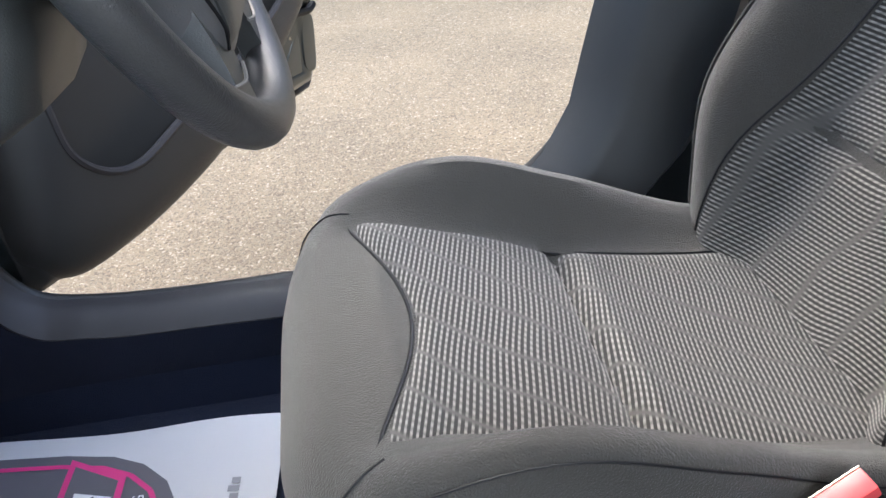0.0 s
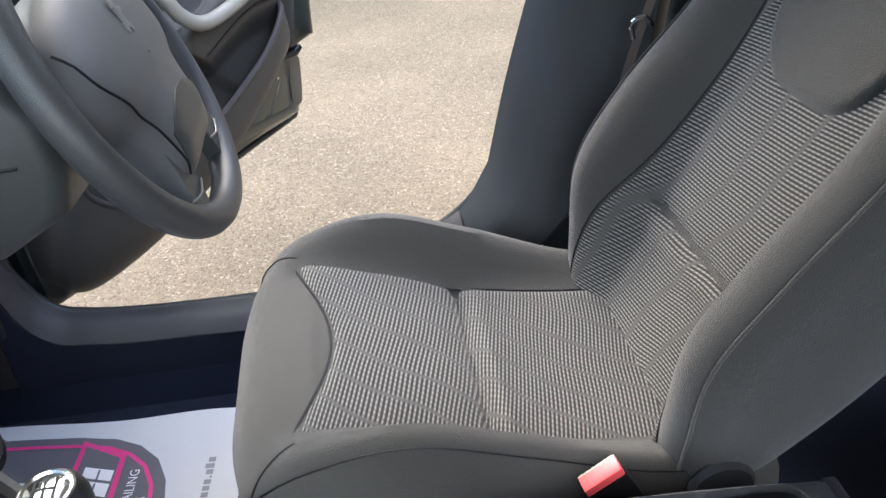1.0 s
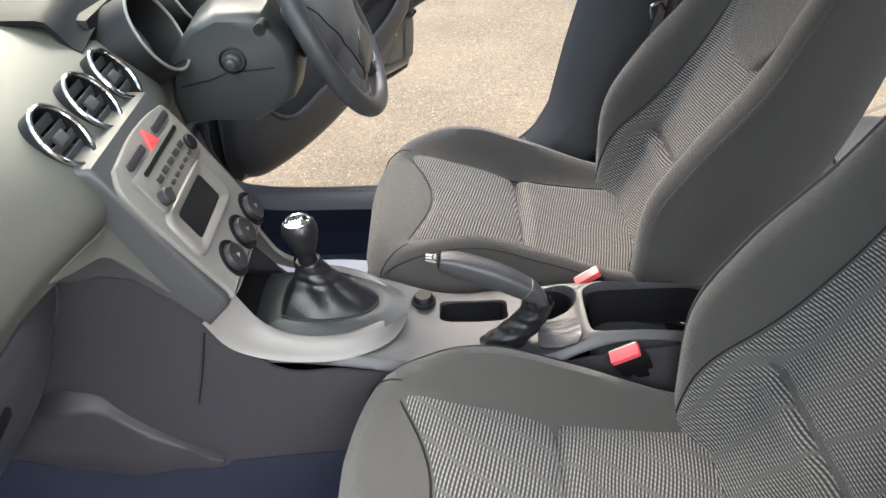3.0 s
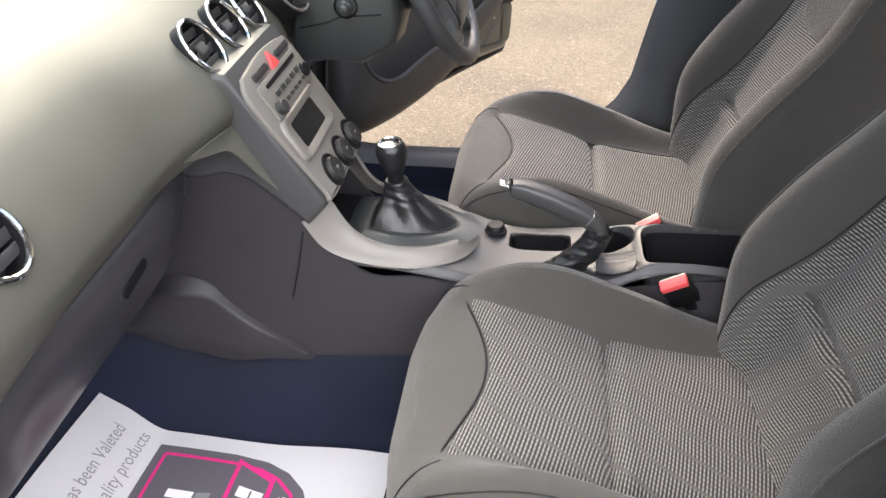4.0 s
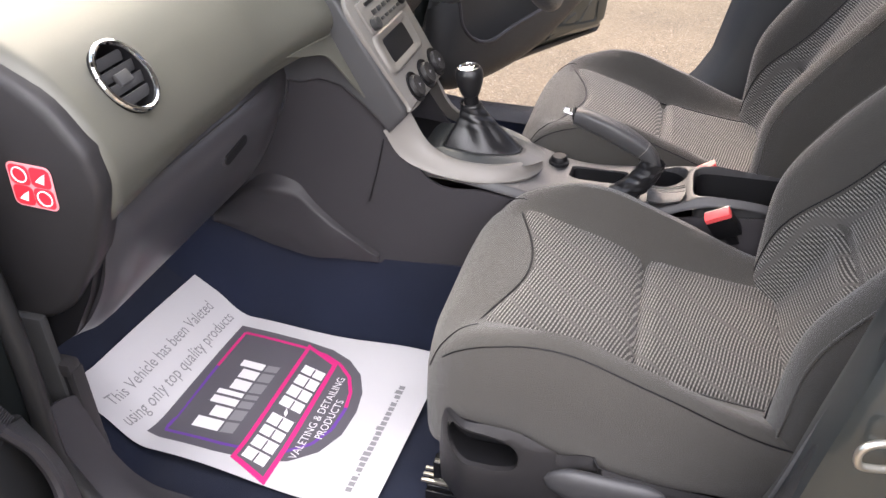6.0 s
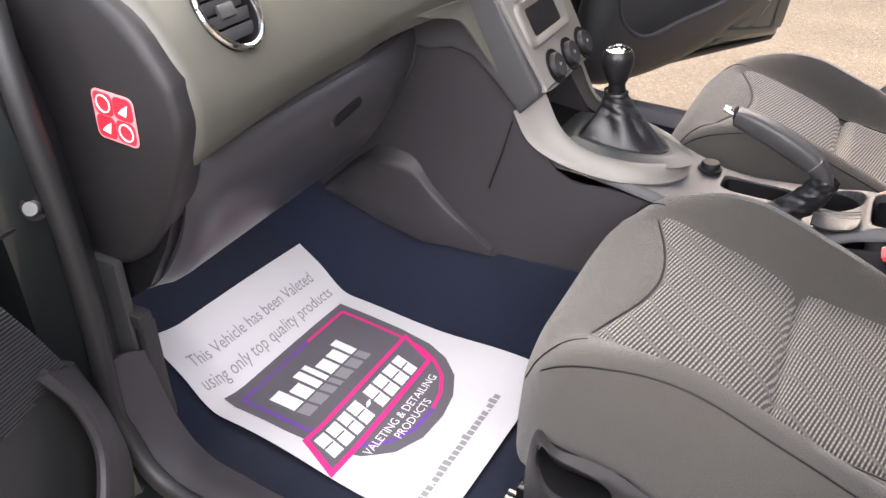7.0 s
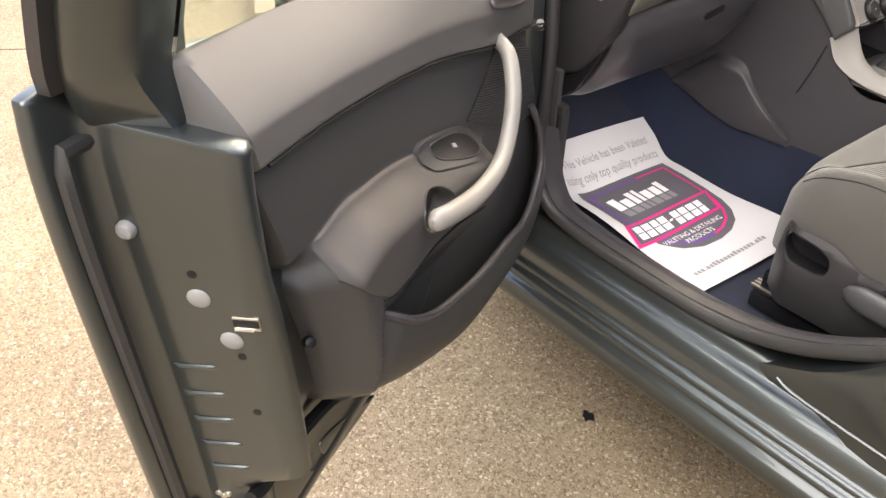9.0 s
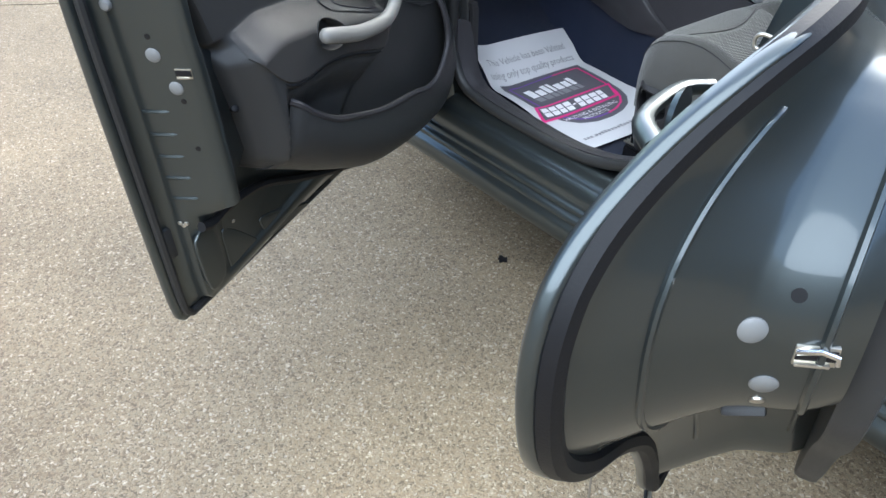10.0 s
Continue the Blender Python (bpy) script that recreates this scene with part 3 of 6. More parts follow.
def seat(cy, side, label):
    t = thing("front_seat", label, "car seat", (0, cy, 0.33), "front seats")

    def at(p):
        return Vector((p[0], cy + side * p[1], p[2]))

    def back(s, w, d):
        q = Vector((BX, 0, BZ)) + E_UP * s + E_FW * d
        return at((q.x, w, q.z))

    def nose_in(x, c):
        """The front corners of the cushion are drawn back."""
        return (0.012 if c < 0 else 0.016) * sm(0.35, 1.0, abs(c)) ** 1.5 * sm(-0.05, -0.24, x)

    # cushion cover: side, over the top, other side, with a rolled nose
    nose = [(-0.280, 0.50), (-0.294, 0.53), (-0.302, 0.57), (-0.303, 0.61), (-0.300, 0.64), (-0.293, 0.662), (-0.283, 0.68)]
    rows = [(x, c) for x, c in nose] + [(-0.27 + 0.60 * k / 30, 9.0) for k in range(31)]
    cols = [-1.0, -1.0, -1.0] + [-1 + 2 * k / 34 for k in range(1, 34)] + [1.0, 1.0, 1.0]
    zside = [0.575, 0.592, 0.62]

    def top(i, j):
        x, cap = rows[i]
        x0 = x
        hw = cushion_hw(x, cols[j] < 0)
        w = cols[j] * hw
        z = cushion_z(x, cols[j] * 0.28)
        if j < 3:
            z = min(z, zside[j] - 0.05 * sm(-0.14, -0.04, x) * (j < 2) - 0.075 * sm(-0.24, -0.275, x) * (2 - j) / 2)
        if j >= len(cols) - 3:
            z = min(z, zside[len(cols) - 1 - j])
        if cap < 9:
            w *= 1 - 0.02 * (cap < 0.56)
        return at((x0 + nose_in(x0, cols[j]), w, min(z, cap)))

    part("cushion", grid(len(rows) - 1, len(cols) - 1, lambda a, b: top(round(a * (len(rows) - 1)), round(b * (len(cols) - 1)))), M_CLOTH, t)

    def ins(a, b):
        w = (2 * b - 1)
        x = front_x(w * 0.185) + (0.33 - front_x(w * 0.185)) * a
        hw = curve1([(-0.23, 0.183), (0.012, 0.158), (0.33, 0.150)])(x) + 0.012 * (w > 0) * sm(-0.23, -0.12, x)
        return at((x, w * hw, cushion_z(x, w * hw) + 0.0035 - 0.005 * sm(0.93, 1, abs(w)) - 0.005 * sm(0.03, 0, a)))

    part("cushion_panel", grid(90, 40, ins), M_SEATX, t, "grey ribbed woven cloth panel with a sewn cross pleat")
    # sewn seams
    for sg in (-1, 1):
        pts = []
        for k in range(30):
            x = -0.222 + 0.5 * k / 29
            hw = curve1([(-0.23, 0.184), (0.012, 0.159), (0.33, 0.151)])(x) + 0.012 * (sg > 0) * sm(-0.23, -0.12, x)
            pts.append(at((x, sg * hw, cushion_z(x, hw) - 0.0005)))
        part("seam", tube(pts, 0.0022, 6), M_BLACK, t)
    part("seam", tube([at((front_x(0.184 * q / 12), 0.184 * q / 12, cushion_z(front_x(0.184 * q / 12), 0.184 * q / 12) - 0.0005)) for q in range(-12, 13)], 0.0022, 6), M_BLACK, t)
    # seams that run on from the panel's front corners over the nose
    for sg in (-1, 1):
        pts = []
        for k in range(9):
            x = -0.222 - 0.066 * k / 8
            w = 0.184 + 0.030 * k / 8
            pts.append(at((x + nose_in(x, sg * 0.8), sg * w, cushion_z(x, w * 0.28 / cushion_hw(x, sg < 0)) + 0.0005)))
        part("seam", tube(pts, 0.0011, 6), M_BLACK, t)
    # front and side welt
    for sg in (-1, 1):
        pts = [at((x + nose_in(x, sg * 0.93), sg * 0.93 * cushion_hw(x, sg < 0), cushion_z(x, 0.93 * 0.28) + 0.0005)) for x in [-0.268 + 0.5 * k / 24 for k in range(25)]]
        part("seam", tube(pts, 0.0011, 6), M_BLACK, t)

    # backrest
    def sect(s):
        W, T = BW(s), BT(s)
        half = [(0, back_d(s, 0))] + [(w, back_d(s, w)) for w in [W * k / 16 for k in range(1, 14)]]
        b0 = back_d(s, W * 13 / 16)
        for k in range(1, 7):
            a = radians(15 * k)
            half.append((W * (13 / 16 + 3 / 16 * math.sin(a)), b0 - 0.05 * (1 - math.cos(a))))
        half += [(W, (b0 - 0.05 - T) * 0.4), (W * 0.985, -T + 0.035), (W * 0.93, -T + 0.008), (W * 0.8, -T), (W * 0.4, -T - 0.004), (0, -T - 0.005)]
        return half
    loops = []
    for s in [-0.05 + 0.75 * k / 40 for k in range(41)]:
        h = sect(s)
        loops.append([back(s, w, d) for w, d in h] + [back(s, -w, d) for w, d in h[-2:0:-1]])
    part("backrest", loft(loops), M_CLOTH, t)

    def bhw(s):
        return curve1([(-0.04, 0.186), (0.08, 0.174), (0.2, 0.157), (0.35, 0.146), (0.5, 0.141), (0.62, 0.138)])(s)

    def bins(a, b):
        s = -0.04 + 0.66 * a
        w = (2 * b - 1) * bhw(s)
        return back(s, w, back_d(s, w) + 0.004 - 0.006 * sm(0.94, 1, abs(2 * b - 1)))

    part("backrest_panel", grid(90, 40, bins), M_SEATZ, t, "grey ribbed woven cloth panel with a sewn cross pleat")

    def pat(a, b):
        w = (2 * b - 1) * 0.118
        s0 = 0.385 + 0.075 * abs(2 * b - 1) ** 4.0
        s = s0 + (0.66 - s0) * a
        rim = min(1, 12 * a, 12 * (1 - abs(2 * b - 1)))
        return back(s, w * (1 + 0.12 * a), back_d(s, w * 0.8) + 0.002 + 0.013 * math.sqrt(max(0, rim)))

    part("shoulder_panel", grid(24, 30, pat), M_CLOTH, t)
    for sg in (-1, 1):
        part("seam", tube([back(s, sg * bhw(s), back_d(s, bhw(s)) + 0.0) for s in [-0.03 + 0.64 * k / 30 for k in range(31)]], 0.0014, 6), M_BLACK, t)
        part("welt", tube([back(s, sg * BW(s) * 0.955, back_d(s, BW(s) * 13 / 16) - 0.012) for s in [-0.02 + 0.68 * k / 36 for k in range(37)]], 0.0022, 8), M_CLOTH, t)

    # plastic side valance with an open pocket and a lever, on the door side
    def side_y(x, z):
        return -0.276 - 0.010 * math.sin(math.pi * min(1, max(0, (z - 0.40) / 0.19))) + 0.06 * sm(-0.20, -0.285, x)

    top_z = curve1([(-0.285, 0.578), (-0.22, 0.592), (-0.13, 0.590), (-0.08, 0.570), (0.0, 0.556), (0.3, 0.545)])
    n = 72
    oute, hole, lip = [], [], []
    for k in range(n):
        q = 2 * math.pi * k / n
        c, s_ = math.cos(q), math.sin(q)
        hx = -0.186 + 0.056 * math.copysign(abs(c) ** 0.6, c)
        hz = 0.552 - 0.09 * (hx + 0.186) + 0.027 * math.copysign(abs(s_) ** 0.75, s_) * (1.0 + 3.0 * (hx + 0.13) * -1 * (s_ < 0))
        hole.append((hx, hz))
        lx, lz = -0.186 + (hx + 0.186) * 1.10, 0.556 + (hz - 0.556) * 1.22
        lip.append((lx, lz))
        m_ = max(abs(c), abs(s_))
        ox = -0.186 + (0.074 if c < 0 else 0.110) * c / m_
        oz = (top_z(ox) if s_ > 0 else 0.41)
        oz = 0.556 + ((top_z(ox) - 0.556) if s_ > 0 else (0.556 - 0.41)) * s_ / m_
        oute.append((ox, oz))
    rings = [[at((x, side_y(x, z) + 0.0, z)) for x, z in oute], [at((x, side_y(x, z) - 0.004, z)) for x, z in [((p[0] + r[0]) / 2, (p[1] + r[1]) / 2) for p, r in zip(oute, lip)]], [at((x, side_y(x, z) - 0.007, z)) for x, z in lip], [at((x, side_y(x, z) - 0.005, z)) for x, z in hole], [at((x, side_y(x, z) + 0.004, z)) for x, z in hole], [at((x, side_y(x, z) + 0.055, z - 0.01)) for x, z in hole]]
    part("side_pocket", loft(rings[:5], caps=False), M_CAP, t, "dark plastic valance with an open pocket")
    part("pocket_liner", loft(rings[4:], caps=False), M_BLACK, t)
    part("pocket_back", moved(prism([(p[0], p[1]) for p in hole], 0.002), Matrix(((1, 0, 0, 0), (0, 0, side, cy + side * -0.228), (0, 1, 0, -0.01), (0, 0, 0, 1)))), M_BLACK, t)

    def val(a, b):
        x = -0.077 + 0.36 * a
        z = 0.41 + (top_z(x) - 0.41) * b
        low = sm(0.535, 0.520, z + 0.16 * sm(0.0, -0.077, x) * -1) * sm(-0.077, -0.03, x)
        return at((x, side_y(x, z) + 0.016 * low - 0.004 * math.exp(-((z - top_z(x) + 0.015) / 0.012) ** 2), z))

    part("side_valance", thick(grid(50, 34, val), 0.003), M_CAP, t, "dark plastic side valance")

    def lev(a, b):
        q = 2 * math.pi * b
        x = -0.092 + 0.175 * a
        r = math.sqrt(max(0.0, 1 - (2 * a - 1) ** 6)) * (0.75 + 0.25 * sm(0, 0.25, a))
        return at((x, -0.288 + 0.013 * r * math.cos(q), 0.524 - 0.05 * (x + 0.09) * 0.6 + 0.028 * r * math.copysign(abs(math.sin(q)) ** 0.7, math.sin(q))))

    part("recline_lever", grid(24, 28, lev, closed_v=True), M_CONS, t, "grey plastic seat adjusting lever")
    part("inner_valance", box(-0.25, 0.3, cy + side * 0.27 - 0.008, cy + side * 0.27 + 0.008, 0.42, 0.54, 0.005), M_TRIM, t)
    part("base_frame", box(-0.26, 0.28, cy - 0.22, cy + 0.22, 0.42, 0.52, 0.02), M_BLACK, t)
    for w in (-0.2, 0.2):
        part("seat_rail", joined(box(-0.29, 0.28, cy + w - 0.02, cy + w + 0.02, 0.352, 0.372, 0.003), box(-0.28, 0.27, cy + w - 0.012, cy + w + 0.012, 0.372, 0.42, 0.003), box(-0.29, 0.28, cy + w - 0.026, cy + w - 0.022, 0.33, 0.365, 0.001)), M_GLOSS, t, "black steel seat rail")
        for k in range(3):
            part("rail_strip", box(-0.300, -0.22 + 0.01 * k, cy + w - 0.016 + 0.013 * k, cy + w - 0.010 + 0.013 * k, 0.373, 0.378, 0.001), M_STEEL, t)
    part("hinge_cover", moved(lathe([(0.001, 0), (0.036, 0), (0.040, 0.006), (0.036, 0.014), (0.02, 0.018), (0.001, 0.019)]), pose(*at((0.25, 0.236, 0.60)), -90 * side, 0, 0)), M_TRIM, t)
    return t


seat(-0.358, 1, "charcoal cloth passenger seat with grey ribbed panels")
seat(0.362, -1, "charcoal cloth driver seat with grey ribbed panels")


# ---- dashboard ----
dash = thing("dashboard", "grey moulded plastic dashboard with round chromed air vents", "dashboard", (-0.8, 0, 0.7))


def dash_prof(y):
    """Upper dash section from the windscreen to the lower lip, at y."""
    lip = 0.915 + 0.02 * math.sin(math.pi * min(1, max(0, (y + 0.735) / 0.6))) + 0.036 * sm(-0.40, -0.15, y) * sm(0.30, 0.16, y)
    k = 0.045 * sm(-0.34, -0.13, y) * sm(0.30, 0.16, y)
    return [(-1.28, 1.08), (-1.05, 1.145), (-0.90, 1.165), (-0.79, 1.152), (-0.715 + 0.4 * k, 1.117), (-0.665 + 0.8 * k, 1.070), (-0.635 + k, 1.022), (-0.624 + k, max(0.980, lip + 0.040)), (-0.630 + k, lip + 0.020), (-0.641 + k, lip), (-0.652 + k, lip - 0.010), (-0.69, lip - 0.014)]


def upper_loop(y):
    e = 1 - math.sqrt(max(0, 1 - min(1, max(0, (abs(y) - 0.706) / 0.026)) ** 2))
    top = spline(dash_prof(y), 150)
    mid = (-0.95, 0.97)
    return [(p[0] + (mid[0] - p[0]) * 0.09 * e, y, p[1] + (mid[1] - p[1]) * 0.09 * e) for p in top] + [(-0.80, y, 0.93), (-1.28, y, 0.95)]


VENTS = [(-0.655, -0.618, 1.062, 0.046, 0.041, 35), (-0.626, -0.091, 1.075, 0.045, 0.041, 36), (-0.625, 0.018, 1.074, 0.045, 0.040, 36), (-0.625, 0.112, 1.074, 0.043, 0.036, 36)]


def vent_place(x, y, z, tilt):
    return pose(x, y, z, 0, 90 - tilt, 0)


ys = [-0.732 + 0.026 * k / 8 for k in range(9)] + [-0.706 + 1.412 * k / 300 for k in range(1, 300)] + [0.706 + 0.026 * k / 8 for k in range(9)]
pad = loft([upper_loop(y) for y in ys])
cut = []
for x, y, z, a, b, tilt in VENTS:
    inv = vent_place(x, y, z, tilt).inverted()
    for f in pad.faces:
        c = inv @ f.calc_center_median()
        if abs(c.z) < 0.04 and (c.x / a) ** 2 + (c.y / b) ** 2 < 1.0:
            cut.append(f)
bmesh.ops.delete(pad, geom=cut, context="FACES")
part("upper_pad", pad, M_DASH, dash, "grey grained soft upper dash pad")


def glove(a, b):
    y = -0.705 + 0.585 * b
    p = spline([(-0.682, 0.905), (-0.668, 0.885), (-0.668, 0.85), (-0.69, 0.79), (-0.735, 0.725), (-0.785, 0.688), (-0.84, 0.69), (-1.0, 0.72)], 30)[round(a * 30)]
    k = sm(0.75, 1.0, b)
    return (p[0] - 0.03 * k - 0.02 * sm(0.06, 0, b), y, p[1] + 0.03 * k * a)


gl = part("glovebox", thick(grid(30, 40, glove), 0.012), M_GLOVE, dash, "charcoal plastic glovebox lid")
part("latch", moved(prism(rrect(0.085, 0.026, 0.011), 0.008, r=0.003), pose(-0.6625, -0.394, 0.856, 90, -8, 90)), M_GLOVE, gl)
part("latch_well", moved(prism(rrect(0.074, 0.016, 0.007), 0.009, r=0.001), pose(-0.6605, -0.394, 0.854, 90, -8, 90)), M_BLACK, gl)
part("lid_edge", joined(tube([Vector(glove(1 / 30, k / 40)) + Vector((0.0125, 0, 0.003)) for k in range(3, 39)], 0.002, 5), tube([Vector(glove(k / 30, 39 / 40)) + Vector((0.0125, 0, -0.003)) for k in range(4, 22)], 0.0012, 5)), M_CONS, gl)
# end cap with the fuse cover and an airbag sticker
capline = [(p[0], p[1]) for p in spline([(-0.634, 1.018), (-0.627, 0.975), (-0.634, 0.94), (-0.648, 0.905), (-0.668, 0.86), (-0.70, 0.81), (-0.74, 0.765), (-0.80, 0.74), (-0.86, 0.76), (-0.90, 0.90), (-0.90, 1.10), (-0.84, 1.145), (-0.76, 1.13), (-0.68, 1.08), (-0.634, 1.018)], 64)[:-1]]
for sy in (-1, 1):
    loops = [[(-0.76 + (x + 0.76) * f, sy * y, 0.91 + (z - 0.91) * f) for x, z in capline] for f, y in ((0.97, 0.70), (0.995, 0.724), (0.985, 0.736), (0.96, 0.742), (0.9, 0.7455), (0.5, 0.7465))]
    part("end_cap", loft(loops), M_CAP, dash, "dark plastic dash end cover")
    part("lower_end", loft([[(-0.665, sy * y, 0.900), (-0.675, sy * y, 0.86), (-0.705, sy * y, 0.79), (-0.75, sy * y, 0.715), (-0.80, sy * y, 0.675), (-0.86, sy * y, 0.67), (-0.86, sy * y, 0.90)] for y in (0.64, 0.728)]), M_BLACK, dash)


def vent(parent, x, y, z, a=0.05, b=0.038, tilt=45, turn=0, slats=5):
    """Oval air vent: chromed ring, dark well, slats and a thumb tab."""
    m = vent_place(x, y, z, tilt)
    v = part("air_vent", moved(lathe([(0.001, -0.035), (0.93, -0.035), (0.96, 0.0), (1.06, 0.0), (1.06, -0.045)], n=40), m @ Matrix.Diagonal((a, b, 1, 1))), M_BLACK, parent, "oval air vent in a chrome ring")
    ring = []
    for k in range(40):
        q = 2 * math.pi * k / 40
        ring.append((a * 1.03 * math.cos(q), b * 1.03 * math.sin(q), 0.003))
    bm = tube(ring, lambda q: 0.0038, 8, closed=True)
    part("ring", moved(bm, m), M_CHROME, v, "chrome ring")
    for k in range(slats):
        u = (k - (slats - 1) / 2) * a * 0.38
        h = b * 0.9 * math.sqrt(max(0.05, 1 - (u / a) ** 2))
        part("slat", moved(box(-0.0072, 0.0072, -h, h, -0.0013, 0.0013, 0.0006), m @ pose(u, 0, -0.008, 0, 28, 0)), M_CONS, v)
    part("tab", moved(box(-0.008, 0.009, -0.013, 0.013, -0.007, 0.001, 0.003), m), M_CONS, v)
    return v


for x, y, z, a, b, tilt in VENTS:
    vent(dash, x, y, z, a, b, tilt, slats=4)

# ---- centre stack ----
stack = thing("centre_stack", "satin silver centre stack with radio and three heater dials", "control panel", (-0.55, 0, 0.8))
PM = Matrix.Translation((0.053 - 0.6 * 0.93, -0.006, 0.93)) @ Matrix(((0, -0.5145, 0.8575, 0), (1, 0, 0, 0), (0, 0.8575, 0.5145, 0), (0, 0, 0, 1)))


def on_panel(y, z, lift=0.0):
    """A place on the sloped panel: y across the car, z its height."""
    return PM @ Matrix.Translation((y + 0.006, (z - 0.93) / 0.8575, lift))


outl = spline([(-0.10, 0.118), (0.0, 0.126), (0.09, 0.118), (0.114, 0.10), (0.117, 0.0), (0.112, -0.10), (0.105, -0.122), (0.0, -0.124), (-0.105, -0.122), (-0.112, -0.10), (-0.122, 0.0), (-0.124, 0.09), (-0.10, 0.118)], 72)[:-1]
part("fascia", moved(prism([(p[0], p[1]) for p in outl], 0.012, r=0.005), PM @ Matrix.Translation((0, 0, -0.010))), M_SILVER, stack)
cheek = [(-0.585, 1.045), (-0.573, 1.03), (-0.453, 0.832), (-0.452, 0.818), (-0.486, 0.782), (-0.532, 0.830), (-0.577, 0.868), (-0.617, 0.877), (-0.655, 0.866), (-0.70, 0.87), (-0.75, 1.0), (-0.68, 1.05)]
# cheek runs on from the dash pad; the darker plastic colours in its shade
part("stack_body", moved(prism(cheek, 0.250, r=0.010, seg=3), Matrix(((1, 0, 0, 0), (0, 0, 1, -0.132), (0, 1, 0, 0), (0, 0, 0, 1)))), M_CONS, stack)


def web(a, b):
    """The rounded corner in which the dash pad runs down into the side of the stack."""
    y = -0.128 - 0.13 * a
    prof = dash_prof(y)
    top = Vector((prof[8][0] + 0.001, y, prof[8][1] - 0.004))
    low = Vector((-0.592 + 0.062 * a, -0.1325, 0.965 - 0.115 * a))
    c = Vector((-0.600, -0.128, 0.975))
    p = top.lerp(low, b)
    return p + (c - p) * (0.42 * math.sin(math.pi * b))


part("corner_web", thick(grid(20, 20, web), 0.004), M_DASH, dash)
DM = on_panel(-0.022, 0.921)
part("display", moved(prism(rrect(0.118, 0.048, 0.007), 0.003, r=0.001), DM @ Matrix.Translation((0, 0, 0.001))), M_BLACK, stack, "switched-off black display")
lip = []
for w, h, r, lift in ((0.186, 0.082, 0.020, 0.001), (0.182, 0.078, 0.019, 0.006), (0.176, 0.073, 0.017, 0.0085), (0.164, 0.066, 0.014, 0.0085), (0.142, 0.057, 0.010, 0.006), (0.122, 0.050, 0.008, 0.0040), (0.116, 0.047, 0.007, 0.0035)):
    lip.append([DM @ Vector((p[0], p[1], lift)) for p in rrect(w, h, r)])
part("display_bezel", loft(lip, caps=False), M_SILVER, stack)
rad = part("radio", moved(prism(rrect(0.19, 0.062, 0.006), 0.006, r=0.002), on_panel(-0.006, 0.982, 0.001)), M_SILVER, stack, "silver radio with rows of dark buttons")
part("disc_slot", moved(prism(rrect(0.15, 0.007, 0.003), 0.003), on_panel(0.0, 1.000, 0.0055)), M_BLACK, rad)
part("volume_knob", moved(lathe([(0.012, 0), (0.012, 0.012), (0.010, 0.014), (0.001, 0.014)], n=20), on_panel(-0.082, 0.968, 0.006)), M_TRIM, rad)
part("volume_knob", moved(lathe([(0.013, 0), (0.013, 0.005), (0.011, 0.007), (0.001, 0.007)], n=20), on_panel(0.075, 0.973, 0.006)), M_BLACK, rad)
for k in range(6):
    part("button", moved(prism(rrect(0.012, 0.006, 0.002), 0.004, r=0.001), on_panel(-0.058 + 0.022 * k, 0.967, 0.006)), M_TRIM, rad)
for k in range(5):
    part("button", moved(prism(rrect(0.016, 0.009, 0.002), 0.004, r=0.001), on_panel(-0.055 + 0.026 * k, 0.983, 0.006)), M_TRIM, rad)
tri_o = [(-0.017, -0.012), (0.017, -0.012), (0.0, 0.017)]
part("hazard_button", moved(prism(tri_o, 0.006, r=0.0015), on_panel(0.002, 1.018, 0.002)), M_RED, stack, "red triangular hazard warning button")
for y in (-0.055, 0.058):
    part("switch", moved(prism(rrect(0.062, 0.013, 0.005), 0.006, r=0.002), on_panel(y, 1.019, 0.001)), M_LOWER, stack)
KNURL = [(0.0208 + 0.0007 * (k % 2)) for k in range(48)]
for y in (-0.056, 0.014, 0.082):
    dm = on_panel(y, 0.849, 0.002)
    dial = part("heater_dial", moved(lathe([(0.001, 0.0012), (0.027, 0.0012), (0.0285, 0.002), (0.0300, 0.0015), (0.0305, -0.001)], n=36), dm), M_BLACK, stack, "black round heater dial in a dark well")
    loops = [[dm @ Vector((KNURL[k] * f * math.cos(math.pi * k / 24), KNURL[k] * f * math.sin(math.pi * k / 24), h)) for k in range(48)] for f, h in ((1.04, 0.001), (1.0, 0.008), (0.94, 0.0105))]
    face = [[dm @ Vector((0.0195 * f * math.cos(math.pi * k / 24), 0.0195 * f * math.sin(math.pi * k / 24), h)) for k in range(48)] for f, h in ((1.0, 0.0105), (0.8, 0.0095), (0.02, 0.0100))]
    part("grip", loft(loops + face), M_CAP, dial, "knurled dark grey knob")
    part("mark", moved(joined(box(-0.0012, 0.0016, -0.003, 0.003, 0.0098, 0.0106, 0), box(0.003, 0.006, -0.0012, 0.0012, 0.0098, 0.0106, 0)), dm), M_SHADE, dial)

# ---- centre console ----
cons = thing("centre_console", "grey plastic centre console with silver trim and open trays", "console", (-0.1, 0, 0.35))


far_edge = curve1([(-0.56, 0.108), (-0.25, 0.107), (-0.16, 0.086), (0.03, 0.082), (0.09, 0.058), (0.33, 0.052)])


near_edge = curve1([(-0.56, -0.108), (0.02, -0.108), (0.09, -0.097), (0.33, -0.094)])


def squircle(x, y, cx, cy, a, b, p):
    return (abs((x - cx) / a) ** p + abs((y - cy) / b) ** p) ** (1 / p)


